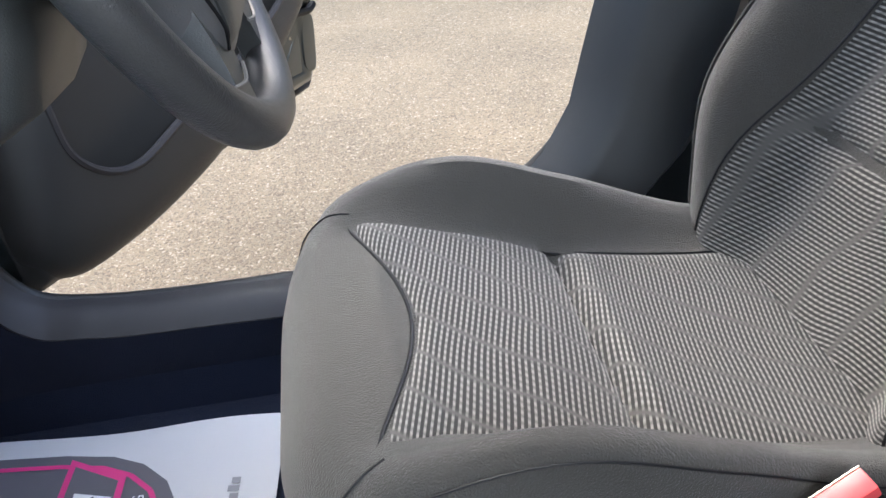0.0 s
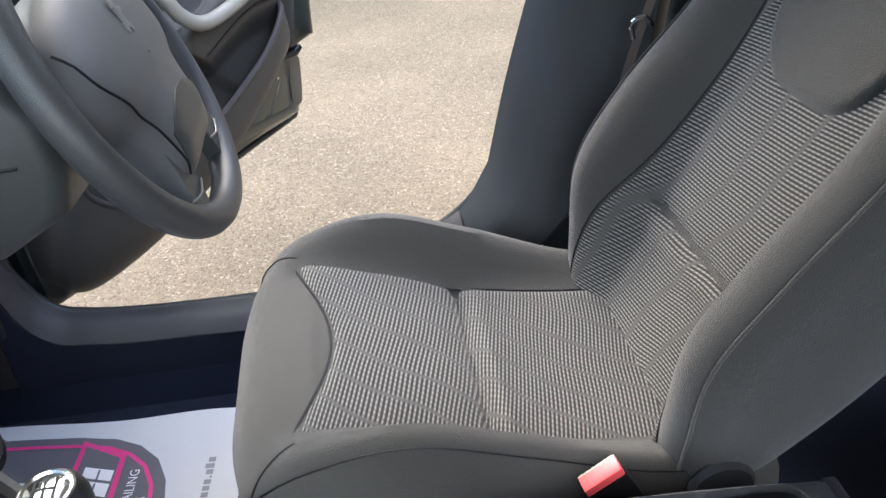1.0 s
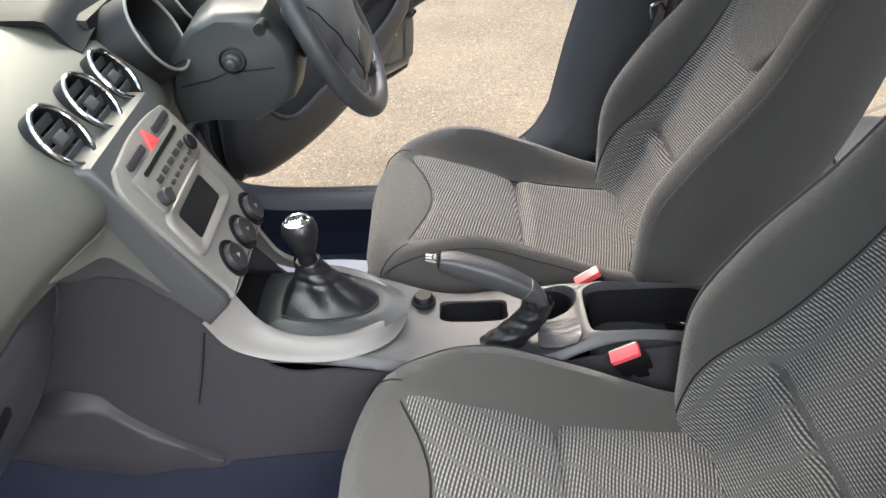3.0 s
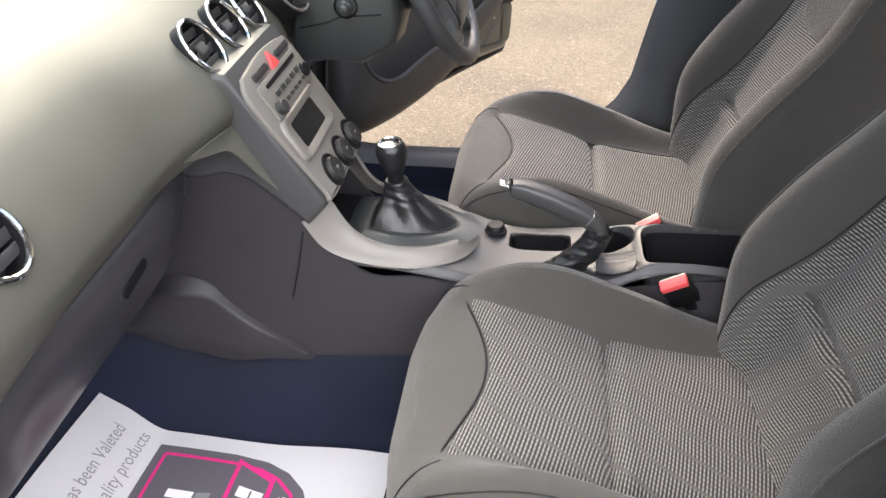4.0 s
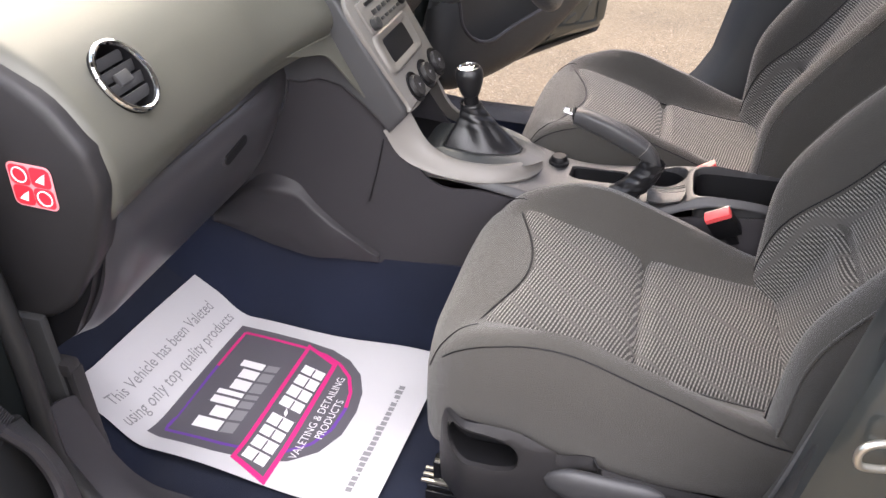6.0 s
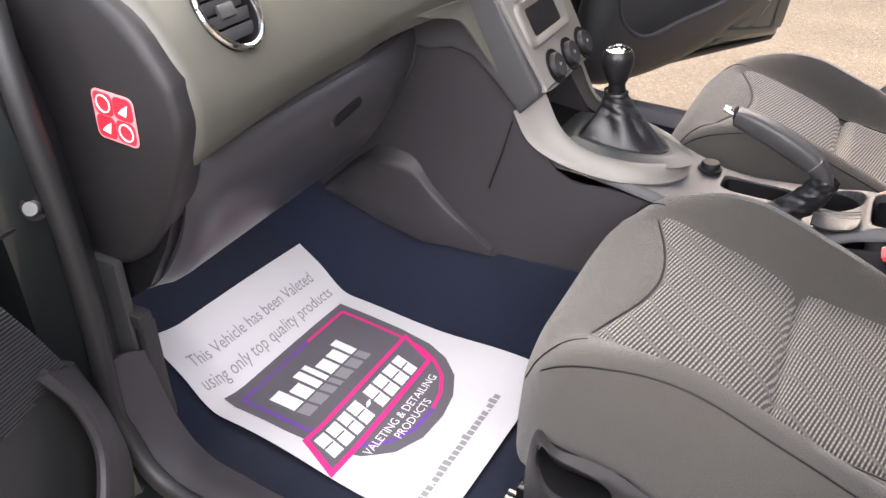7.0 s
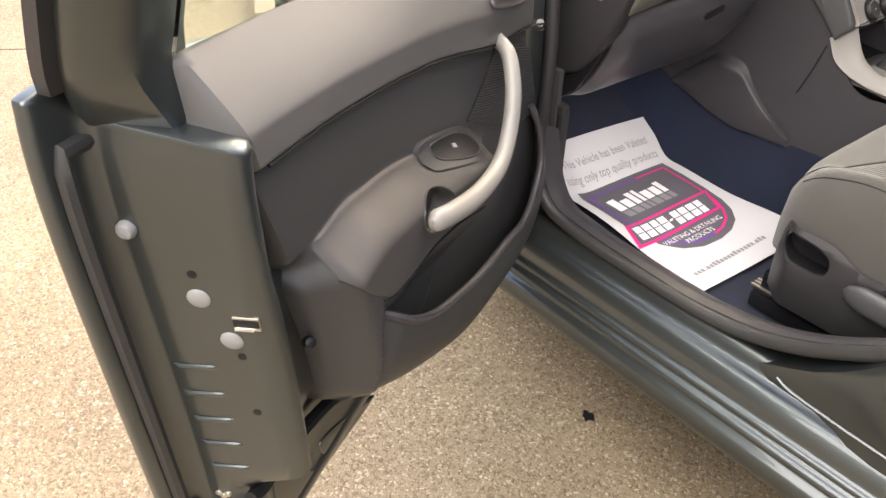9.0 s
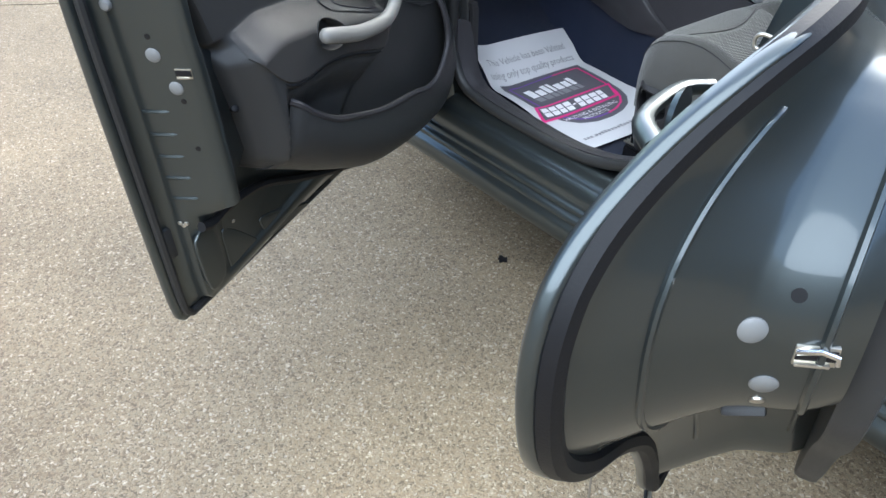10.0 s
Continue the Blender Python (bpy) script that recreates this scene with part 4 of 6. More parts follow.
def cons_top(x, y):
    z = curve1([(-0.56, 0.72), (-0.45, 0.705), (-0.36, 0.70), (-0.25, 0.685), (-0.17, 0.669), (-0.06, 0.665), (0.02, 0.673), (0.07, 0.691), (0.10, 0.698), (0.33, 0.680)])(x)
    z -= 0.012 * sm(near_edge(x) + 0.016, near_edge(x) + 0.001, y) + 0.008 * sm(far_edge(x) - 0.010, far_edge(x), y)
    for cx, cy, a, b, p, depth in ((-0.10, 0.026, 0.054, 0.026, 6, 0.04), (0.025, 0.026, 0.042, 0.038, 2.3, 0.07), (0.182, -0.020, 0.097, 0.058, 7, 0.08)):
        z -= depth * sm(1.06, 0.96, squircle(x, y, cx, cy, a, b, p))
    q = squircle(x, y, 0.182, -0.020, 0.097, 0.058, 7)
    return z - 0.015 * sm(1.05, 0.93, squircle(x, y, -0.36, 0, 0.075, 0.06, 2.5)) + 0.004 * sm(1.25, 1.10, q) * sm(1.0, 1.07, q)


for nm, cx, cyy, a_, b_, p_, zt, dp in (("slot_liner", -0.10, 0.026, 0.053, 0.0255, 6, 0.662, 0.036), ("cup_liner", 0.025, 0.026, 0.041, 0.037, 2.3, 0.671, 0.066), ("tray_liner", 0.182, -0.020, 0.0955, 0.0568, 7, 0.689, 0.074)):
    def ringp(f, z, cx=cx, cyy=cyy, a_=a_, b_=b_, p_=p_):
        out = []
        for k in range(48):
            q = 2 * math.pi * k / 48
            c, s_ = math.cos(q), math.sin(q)
            out.append((cx + a_ * f * math.copysign(abs(c) ** (2 / p_), c), cyy + b_ * f * math.copysign(abs(s_) ** (2 / p_), s_), z))
        return out
    bm = loft([ringp(1.0, zt), ringp(0.985, zt - 0.004), ringp(0.95, zt - dp * 0.85), ringp(0.88, zt - dp), ringp(0.3, zt - dp), ringp(0.01, zt - dp)], caps=False)
    part(nm, bm, M_BLACK, cons, "black tray lining")
    if nm == "tray_liner":
        part("tray_bead", tube(ringp(0.90, zt - dp + 0.004), 0.0022, 6, closed=True), M_GLOSS, cons)


def top_at(a, b):
    x = -0.56 + 0.88 * a
    y = near_edge(x) + (far_edge(x) - near_edge(x)) * b
    return (x, y, cons_top(x, y))


part("console_top", grid(400, 130, top_at), M_CONS, cons, "grey plastic console top with trays and a cup holder")


def tunnel(sy):
    def f(a, b):
        x = -1.1 + 1.42 * a
        zt = curve1([(-1.1, 0.90), (-0.75, 0.895), (-0.66, 0.885), (-0.60, 0.885), (-0.55, 0.855), (-0.51, 0.815), (-0.485, 0.785), (-0.43, 0.70), (-0.3, 0.675), (-0.17, 0.66), (0.32, 0.685)])(x)
        zb = curve1([(-1.1, 0.62), (-0.88, 0.535), (-0.75, 0.495), (-0.3, 0.492), (0.32, 0.45)])(x)
        y = 0.110 + 0.014 * (1 - b) + 0.010 * sm(-0.35, -0.7, x)
        y += ((far_edge(x) if sy > 0 else -near_edge(x)) - 0.108) * b
        zt = min(zt, cons_top(x, near_edge(x)) + 0.002) if x > -0.4 else zt
        z = zb + (zt - zb) * b
        return (x, sy * y, z)
    return part("tunnel_side", thick(grid(60, 24, f), 0.006), M_LOWER, cons, "charcoal plastic tunnel side panel")


for sy in (-1, 1):
    tunnel(sy)

    def rise(a, b):
        x = -1.15 + 1.47 * a
        zt = curve1([(-1.15, 0.65), (-0.88, 0.545), (-0.75, 0.505), (-0.3, 0.50), (0.32, 0.46)])(x)
        zf = floor_z(x, 0.2) - 0.004
        return (x, sy * (0.128 + 0.11 * b ** 1.6), zt + (zf - zt) * (1 - (1 - b) ** 1.7) + 0.004 * noise.noise((8 * x, 3 * b, 2)))
    part("tunnel_carpet", thick(grid(50, 16, rise), 0.004), M_CARPET, cons, "navy black carpet up the tunnel side")
def flap(a, b):
    x = -0.885 + 0.365 * a
    top = curve1([(-0.885, 0.56), (-0.812, 0.633), (-0.766, 0.662), (-0.715, 0.661), (-0.688, 0.650), (-0.651, 0.611), (-0.591, 0.556), (-0.52, 0.505)])(x)
    z0 = curve1([(-0.885, 0.535), (-0.798, 0.508), (-0.747, 0.492), (-0.52, 0.490)])(x)
    z = z0 + (max(top, z0 + 0.004) - z0) * b
    y = -0.142 - 0.010 * math.sin(math.pi * min(1, b * 1.1)) * sm(-0.54, -0.66, x) - 0.007 * noise.noise((16 * x, 0, 11 * z)) - 0.012 * math.exp(-((x + 0.74) / 0.05) ** 2 - ((z - 0.64) / 0.025) ** 2)
    return (x, y + 0.018 * sm(0.85, 1, b), z)


part("carpet_flap", thick(grid(40, 30, flap), 0.004), M_LOWER, cons, "creased charcoal trim flap at the foot of the tunnel")
part("panel_joint", tube([(-0.500, -0.1235, 0.765), (-0.515, -0.1265, 0.70), (-0.535, -0.131, 0.63)], 0.0012, 5), M_BLACK, cons)
part("console_end", box(0.312, 0.328, -0.115, 0.050, 0.36, 0.682, 0.004), M_LOWER, cons)

# silver trim that runs down both sides of the lever and closes behind it
inner = [(-0.455, -0.093, 0.815), (-0.42, -0.092, 0.755), (-0.37, -0.088, 0.724), (-0.31, -0.078, 0.714), (-0.268, -0.052, 0.707), (-0.244, -0.018, 0.703)]
outer = [(-0.500, -0.122, 0.782), (-0.466, -0.124, 0.732), (-0.40, -0.122, 0.703), (-0.31, -0.113, 0.691), (-0.243, -0.079, 0.689), (-0.214, -0.024, 0.682)]
inner = inner + [(x, -y, z) for x, y, z in inner[::-1]]
outer = outer + [(x, -y, z) for x, y, z in outer[::-1]]
si, so = spline(inner, 60), spline(outer, 60)


def trimband(a, b):
    k = round(a * 60)
    p = si[k] + (so[k] - si[k]) * b
    return (p[0], p[1], p[2] + 0.012 * math.sin(math.pi * min(1, b * 1.15)) ** 0.8)


part("silver_trim", thick(grid(60, 10, trimband), 0.006), M_SILVER, cons, "satin silver trim round the gear lever")
rim = [(-0.256, 0), (-0.258, 0.012), (-0.277, 0.033), (-0.325, 0.052), (-0.390, 0.051), (-0.403, 0.040), (-0.405, 0)]
rim = spline(rim + [(x, -y) for x, y in rim[-2::-1]], 96)


def mouth(b):
    """Edge of the gaiter's mouth: straight across the front, drawn to a blunt point behind."""
    p = rim[round(b * 96) % 96]
    return Vector((p[0], p[1], 0.723 - 0.10 * (p[0] + 0.345)))


ring = [mouth(k / 96) for k in range(96)]
part("gaiter_surround", tube(ring, 0.0022, 8, closed=True), M_BLACK, cons)
part("gaiter_plate", loft([[(-0.335 + (p[0] + 0.335) * f, p[1] * f, p[2] + dz) for p in ring] for f, dz in ((1.62, -0.010), (1.30, -0.002), (1.16, 0.001), (1.08, 0.001), (1.03, 0.0), (1.0, -0.006))], caps=False), M_COL, cons, "dark satin plate round the gaiter")
# flat black sheet: the deep shade under the stack put in as colour
part("pocket", grid(12, 12, lambda a, b: (-0.56 + 0.115 * a, -0.086 + 0.172 * b, 0.728 - 0.012 * a)), M_BLACK, cons, "flat black sheet for the shade under the stack")
part("lighter_socket", moved(lathe([(0.021, 0), (0.021, 0.006), (0.017, 0.008), (0.016, 0.016), (0.014, 0.018), (0.001, 0.018)], n=24), pose(-0.184, 0.045, 0.671)), M_BLACK, cons, "black round lighter socket plug")

# gear lever
lever = thing("gear_lever", "black gear lever with chrome-topped knob and leather gaiter", "gear lever", (-0.345, 0, 0.70))


def gait(a, b):
    foot = mouth(b)
    q = math.atan2(foot.y, foot.x + 0.345)
    c = Vector((-0.345 - 0.014 * a, -0.003 * a, foot.z + (0.806 - foot.z) * a))
    r = 0.0235 - 0.003 * a
    neck = c + Vector((r * math.cos(q), r * math.sin(q), 0))
    k = 1 - (1 - a) ** 1.55
    p = foot + (neck - foot) * k
    p.z = c.z
    w = math.sin(math.pi * min(1, a * 1.02)) ** 0.7
    fold = 0.13 * (abs(math.sin(2.5 * q + 0.9 + 0.9 * a)) - 0.5) + 0.09 * noise.noise((1.5 * math.cos(q), 1.5 * math.sin(q), 2.2 * a))
    fold += 0.10 * sm(0.35, 0.8, a) * (abs(math.sin(16 * a + 1.1 * math.sin(q + 1))) - 0.5)
    return p + (p - Vector((c.x, 0, p.z))) * (fold * w)


part("gaiter", grid(48, 96, gait, closed_v=True), M_LEATHER, lever, "creased black leather gaiter")
KM = pose(-0.357, -0.004, 0.799, 3, -4, 0)
part("collar", moved(lathe([(0.019, -0.006), (0.021, 0.0), (0.021, 0.004), (0.0185, 0.007), (0.016, 0.007)]), KM), M_LEATHER, lever)
part("shaft", moved(lathe([(0.015, 0.0), (0.0145, 0.02), (0.016, 0.034)]), KM), M_BLACK, lever)
part("knob", moved(lathe([(0.014, 0.022), (0.018, 0.027), (0.0225, 0.040), (0.0265, 0.055), (0.0275, 0.066), (0.0255, 0.075), (0.0215, 0.081), (0.001, 0.082)], n=32), KM), M_LEATHER, lever, "black knob")
part("knob_cap", moved(lathe([(0.0215, 0.079), (0.0205, 0.0825), (0.0185, 0.0830), (0.0180, 0.0815), (0.013, 0.0835), (0.001, 0.0845)], n=32), KM), M_CHROME, lever, "chrome knob cap with a shift pattern")
part("shift_pattern", moved(joined(*[box(x - 0.0009, x + 0.0009, -0.009, 0.009, 0.0822, 0.0850, 0) for x in (-0.008, 0.0, 0.008)], box(-0.009, 0.009, -0.0009, 0.0009, 0.0822, 0.0850, 0)), KM), M_BLACK, lever)

# handbrake
hb = thing("handbrake", "black handbrake lever with chrome button and leather gaiter", "handbrake", (0.0, -0.055, 0.69))
hline = [Vector(p) for p in spline([(-0.150, -0.040, 0.818), (-0.125, -0.042, 0.814), (-0.08, -0.046, 0.799), (-0.035, -0.05, 0.778), (-0.006, -0.052, 0.757), (0.006, -0.053, 0.728)], 40)]


def grip_at(a, b):
    """Leather grip: flat on top, full below, thinner at both ends."""
    k = min(39, int(a * 40))
    t = (hline[k + 1] - hline[k]).normalized()
    side = t.cross(Vector((0, 0, 1))).normalized()
    up = side.cross(t)
    r = 0.0150 + 0.0045 * math.sin(math.pi * min(1, a * 1.25))
    q = 2 * math.pi * b
    h = math.sin(q)
    return hline[round(a * 40)] + side * (r * math.copysign(abs(math.cos(q)) ** 0.75, math.cos(q))) + up * (r * (0.80 * h ** 0.5 if h > 0 else -1.15 * (-h) ** 0.9))


part("grip", grid(40, 28, grip_at, closed_v=True), M_WHEEL, hb, "worn grey leather grip")
part("seam", tube([grip_at(0.70, k / 28) for k in range(28)], 0.0007, 5, closed=True), M_ALU, hb, "pale stitched seam")
part("tip", moved(lathe([(0.0145, 0.0), (0.0135, -0.004), (0.009, -0.006), (0.001, -0.006)], n=20), Matrix.Translation((-0.150, -0.040, 0.8185)) @ pose(0, 0, 0, 0, 82, 0)), M_BLACK, hb)
part("button", joined(tube([(-0.153, -0.0465, 0.821), (-0.172, -0.0455, 0.826)], 0.0036, 8), tube([(-0.153, -0.0335, 0.821), (-0.172, -0.0325, 0.826)], 0.0036, 8), tube([(-0.160, -0.0475, 0.823), (-0.160, -0.0320, 0.823)], 0.0040, 8)), M_CHROME, hb, "chrome forked release button")


def gait2(a, b):
    q = 2 * math.pi * b
    c = Vector((-0.066 + 0.069 * a + 0.012 * math.sin(math.pi * a), -0.056 + 0.004 * a, 0.660 + 0.088 * a))
    r = 0.0170 + 0.007 * (1 - a) ** 1.2
    w = 1 + 0.06 * abs(math.sin(13 * a + 1.3 * math.sin(q))) + 0.13 * noise.noise((3 * math.cos(q), 3 * math.sin(q), 12 * a))
    return c + Vector((1.15 * r * w * math.cos(q), 1.0 * r * w * math.sin(q), -0.35 * r * w * math.cos(q)))


part("gaiter", grid(40, 48, gait2, closed_v=True), M_LEATHER, hb, "crinkled black leather boot")


def flap_at(a, b):
    w = 0.066 - 0.010 * (2 * b - 1) ** 4
    x = -0.006 + w * a + 0.004
    y = -0.098 + 0.062 * b
    return (x, y, cons_top(min(x, 0.07), -0.09 + 0.02 * b) + 0.010 + 0.006 * math.sin(math.pi * b) * (1 - 0.4 * a) + 0.012 * (1 - a) ** 2 + 0.0012 * noise.noise((70 * x, 50 * y, 1)))


part("flap", thick(grid(24, 24, flap_at), 0.004), M_WHEEL, hb, "smooth grey leather flap behind the lever")
for b in (0.40, 0.60, 0.80):
    part("seam", tube([Vector(flap_at(k / 12, b)) + Vector((0, 0, 0.0023)) for k in range(13)], 0.0008, 5), M_LEATHER, hb)

# belt buckles
for bx, by, sg in ((0.125, -0.098, -1), (0.105, 0.105, 1)):
    bk = thing("seat_belt_buckle", "black seat belt buckle with a red release button", "belt buckle", (bx, by, 0.6), "belt buckles")
    m = pose(bx, by - (0.020 if sg < 0 else 0), 0.686 if sg < 0 else 0.665, 22 if sg < 0 else 0, -30, 6 * sg) @ Matrix.Diagonal((0.82, 0.82, 0.9, 1))
    part("stalk", moved(box(-0.012, 0.012, -0.011, 0.011, -0.14, -0.02, 0.004), m), M_BLACK, bk)
    part("housing", moved(box(-0.029, 0.029, -0.014, 0.014, -0.060, -0.002, 0.004), m), M_BLACK, bk)
    part("release_button", moved(box(-0.028, 0.028, -0.013, 0.011, -0.014, 0.009, 0.003), m), M_RED, bk, "red button")
    part("slot_plate", moved(joined(box(-0.028, 0.028, 0.0115, 0.0135, -0.012, 0.0075, 0.0008), *[box(x - 0.0016, x + 0.0016, 0.0130, 0.0142, -0.010, 0.0068, 0) for x in (-0.022, -0.0132, -0.0044, 0.0044, 0.0132, 0.022)]), m), M_STEEL, bk)

# ---- doors ----
def offset(outline, d):
    """An outline drawn in by d."""
    n = len(outline)
    out = []
    for i in range(n):
        a, b = Vector(outline[i - 1]), Vector(outline[(i + 1) % n])
        t = (b - a).normalized()
        out.append((outline[i][0] - t.y * d, outline[i][1] + t.x * d))
    return out


def drawn_in(outline, d, c):
    """An outline moved by d towards its middle c."""
    out = []
    for p in outline:
        v = Vector((c[0] - p[0], c[1] - p[1]))
        out.append((p[0] + v.x * d / v.length, p[1] + v.y * d / v.length))
    return out


def smooth_steps(lv, n):
    """A section given by (depth, inset) pairs, drawn through n even steps."""
    return [(float(p[0]), max(0.0, float(p[1]))) for p in spline(lv, n)]


def shut_face(base, c, lv, n, z):
    """Where the shut face lies at depth n and height z: u and the face's outward direction."""
    ins = float(np.interp(n, [q[0] for q in lv], [q[1] for q in lv]))
    pts = base(ins) if callable(base) else drawn_in(base, ins, c)
    best = []
    for p, q in zip(pts, pts[1:] + pts[:1]):
        if (p[1] - z) * (q[1] - z) <= 0 and p[1] != q[1]:
            best.append(p[0] + (q[0] - p[0]) * (z - p[1]) / (q[1] - p[1]))
    return max(best)


def on_face(base, c, lv, n, z):
    """A frame on the shut face: its z axis stands out of it, its y axis runs up."""
    o = Vector((shut_face(base, c, lv, n, z), n, z))
    du = Vector((shut_face(base, c, lv, n + 0.006, z), n + 0.006, z)) - Vector((shut_face(base, c, lv, n - 0.006, z), n - 0.006, z))
    dz = Vector((shut_face(base, c, lv, n, z + 0.02), n, z + 0.02)) - Vector((shut_face(base, c, lv, n, z - 0.02), n, z - 0.02))
    y = dz.normalized()
    w = du.cross(dz).normalized()
    if w.x < 0:
        w = -w
    x = y.cross(w)
    return Matrix(((x.x, y.x, w.x, o.x), (x.y, y.y, w.y, o.y), (x.z, y.z, w.z, o.z), (0, 0, 0, 1)))


def front_door(sy, label):
    """Front door, opened; built closed with x to the rear, y inwards."""
    S = Matrix.Diagonal((1, -sy, 1, 1))
    made = []

    def P(name, bm, material, lab="", smooth=True):
        return part(name, moved(bm, S), material, made[0] if made else car, lab, smooth)

    key = [(0.01, 0.44), (0.02, 0.40), (0.06, 0.385), (0.4, 0.375), (0.8, 0.37), (1.08, 0.366), (1.125, 0.372), (1.14, 0.41), (1.155, 0.55), (1.172, 0.74), (1.188, 0.95), (1.195, 1.08), (1.192, 1.16), (1.18, 1.178), (1.10, 1.178), (1.0, 1.155), (0.7, 1.120), (0.3, 1.088), (0.04, 1.065), (0.012, 1.05), (0.005, 0.9), (0.005, 0.6), (0.01, 0.44)]
    base = [tuple(p) for p in spline(key, 110)[:-1]]
    DC = (0.6, 0.80)
    lv = [(-0.034, 0.006), (-0.030, 0.001), (-0.022, 0.0), (-0.017, 0.002), (-0.014, 0.010), (-0.012, 0.034), (-0.009, 0.046), (-0.002, 0.056), (0.006, 0.060), (0.03, 0.066), (0.06, 0.076), (0.085, 0.083), (0.105, 0.089), (0.118, 0.098), (0.123, 0.108), (0.121, 0.118), (0.108, 0.128), (0.094, 0.136), (0.086, 0.150)]
    lv = smooth_steps(lv, 57)
    d = P("front_door", loft([[(u, n - max(0, n - 0.025) * 0.85 * max(sm(0.655, 0.600, z), sm(0.24, 0.13, u), sm(1.09, 1.05, u) * sm(0.95, 1.02, z)), z) for u, z in drawn_in(base, k, DC)] for n, k in lv]), M_PAINT, label)
    d.matrix_basis = pose(-0.85, sy * 0.85, 0, 0, 0, 62 * sy) if sy < 0 else pose(-0.82, 0.87, 0, 0, 0, 60.5)
    made.append(d)
    edge = [p for p in drawn_in(base, 0.022, DC) if p[0] > 0.5 and p[1] < 1.13]
    P("edge_seal", tube([(u, -0.010, z) for u, z in edge], 0.009, 8), M_RUBBER)
    # shut face: plugs, latch, pressings
    rise = [q for q in lv[:40] if q[0] < 0.112]

    def F(n, z):
        return on_face(base, DC, rise, n, z)
    for z, n in ((0.950, 0.056), (0.892, 0.078)):
        P("plug", moved(lathe([(0.0125, -0.004), (0.0125, 0.001), (0.010, 0.003), (0.001, 0.0035)], n=20), F(n, z)), M_PLUG, "pale round plastic plug")
    P("check_bolt", moved(lathe([(0.010, -0.004), (0.010, 0.004), (0.007, 0.008), (0.001, 0.009)], n=16), F(0.006, 1.032)), M_PLUG)
    la = P("latch", joined(moved(box(-0.014, 0.014, -0.009, 0.009, -0.004, 0.0012, 0.001), F(0.098, 0.920)), moved(box(-0.013, 0.008, -0.008, -0.006, -0.002, 0.004, 0.0008), F(0.098, 0.920))), M_STEEL, "zinc steel door latch")
    part("slot", moved(moved(box(-0.0135, 0.0135, -0.004, 0.007, -0.002, 0.0022, 0.001), F(0.098, 0.920)), S), M_BLACK, la)
    for z in (0.845, 0.80, 0.755, 0.71, 0.665):
        m = F(0.040 + 0.035 * (0.845 - z), z)
        P("pressing", moved(tube([(-0.034, 0, -0.003), (-0.028, 0, 0.0), (0.008, 0, 0.0), (0.014, 0, -0.003)], 0.0032, 8), m), M_PAINT)
    for z, n in ((0.982, 0.056), (0.868, 0.084), (0.775, 0.085)):
        P("drain_hole", moved(lathe([(0.005, -0.002), (0.005, 0.0006), (0.001, 0.0006)], n=12), F(n, z)), M_BLACK)
    for z, n in ((0.605, 0.012), (0.60, 0.018), (0.605, 0.024)):
        P("screw", moved(lathe([(0.005, -0.002), (0.004, 0.002), (0.001, 0.003)], n=12), F(n, z)), M_STEEL)
    # the pressed panel below the card
    for outl, h in (([(1.055, 0.435), (1.085, 0.445), (1.102, 0.545), (1.092, 0.575), (1.062, 0.578), (1.040, 0.545), (1.032, 0.46)], 0.009), ([(1.015, 0.44), (1.018, 0.545), (0.93, 0.470), (0.925, 0.445)], 0.006), ([(0.88, 0.435), (0.895, 0.50), (0.74, 0.445), (0.74, 0.432)], 0.006)):
        P("pressing", moved(prism([tuple(p) for p in spline(outl + outl[:1], 40)[:-1]], h, r=h * 0.45, seg=3), Matrix(((1, 0, 0, 0), (0, 0, 1, 0.031), (0, 1, 0, 0), (0, 0, 0, 1)))), M_PAINT)
    P("under_card_seal", tube([(u, 0.052, z) for u, z in ((1.09, 0.60), (1.06, 0.592), (1.0, 0.600), (0.9, 0.588), (0.8, 0.545), (0.68, 0.495), (0.55, 0.45))], 0.010, 8, 30), M_BLACK)
    for u, z in ((1.012, 0.585), (1.000, 0.584), (0.985, 0.545)):
        P("screw", moved(lathe([(0.004, -0.002), (0.004, 0.002), (0.001, 0.003)], n=10), Matrix(((1, 0, 0, u), (0, 0, 1, 0.036), (0, 1, 0, z), (0, 0, 0, 1)))), M_STEEL)
    P("corner_stop", moved(box(-0.014, 0.014, -0.034, 0.034, -0.006, 0.010, 0.005), F(-0.012, 0.565)), M_RUBBER)

    # inner card, one moulding: upper roll, armrest, bin
    T = curve1([(0.05, 0.90), (0.25, 0.955), (0.424, 0.982), (0.68, 1.045), (0.81, 1.066), (0.96, 1.082), (1.09, 1.086)])
    ZBt = curve1([(0.05, 0.43), (0.28, 0.42), (0.53, 0.45), (0.80, 0.575), (0.95, 0.655), (1.1, 0.68)])
    UR = curve1([(0.40, 0.90), (0.62, 0.955), (0.80, 0.998), (0.946, 1.04), (1.10, 1.095), (1.2, 1.115)])
    ARM = curve1([(0.38, 0.832), (0.50, 0.872), (0.597, 0.905), (0.701, 0.928), (0.784, 0.950), (0.855, 0.960), (0.916, 0.965), (0.966, 0.955), (1.05, 0.945)])
    FU = curve1([(0.40, 0.06), (0.68, 0.068), (0.80, 0.13), (0.90, 0.190), (0.95, 0.208), (1.0, 0.213), (1.05, 0.205), (1.10, 0.185), (1.16, 0.16)])
    SEAM = curve1([(0.50, 0.75), (0.588, 0.774), (0.68, 0.803), (0.768, 0.819), (0.86, 0.818), (0.905, 0.828), (0.95, 0.862), (1.0, 0.918)])

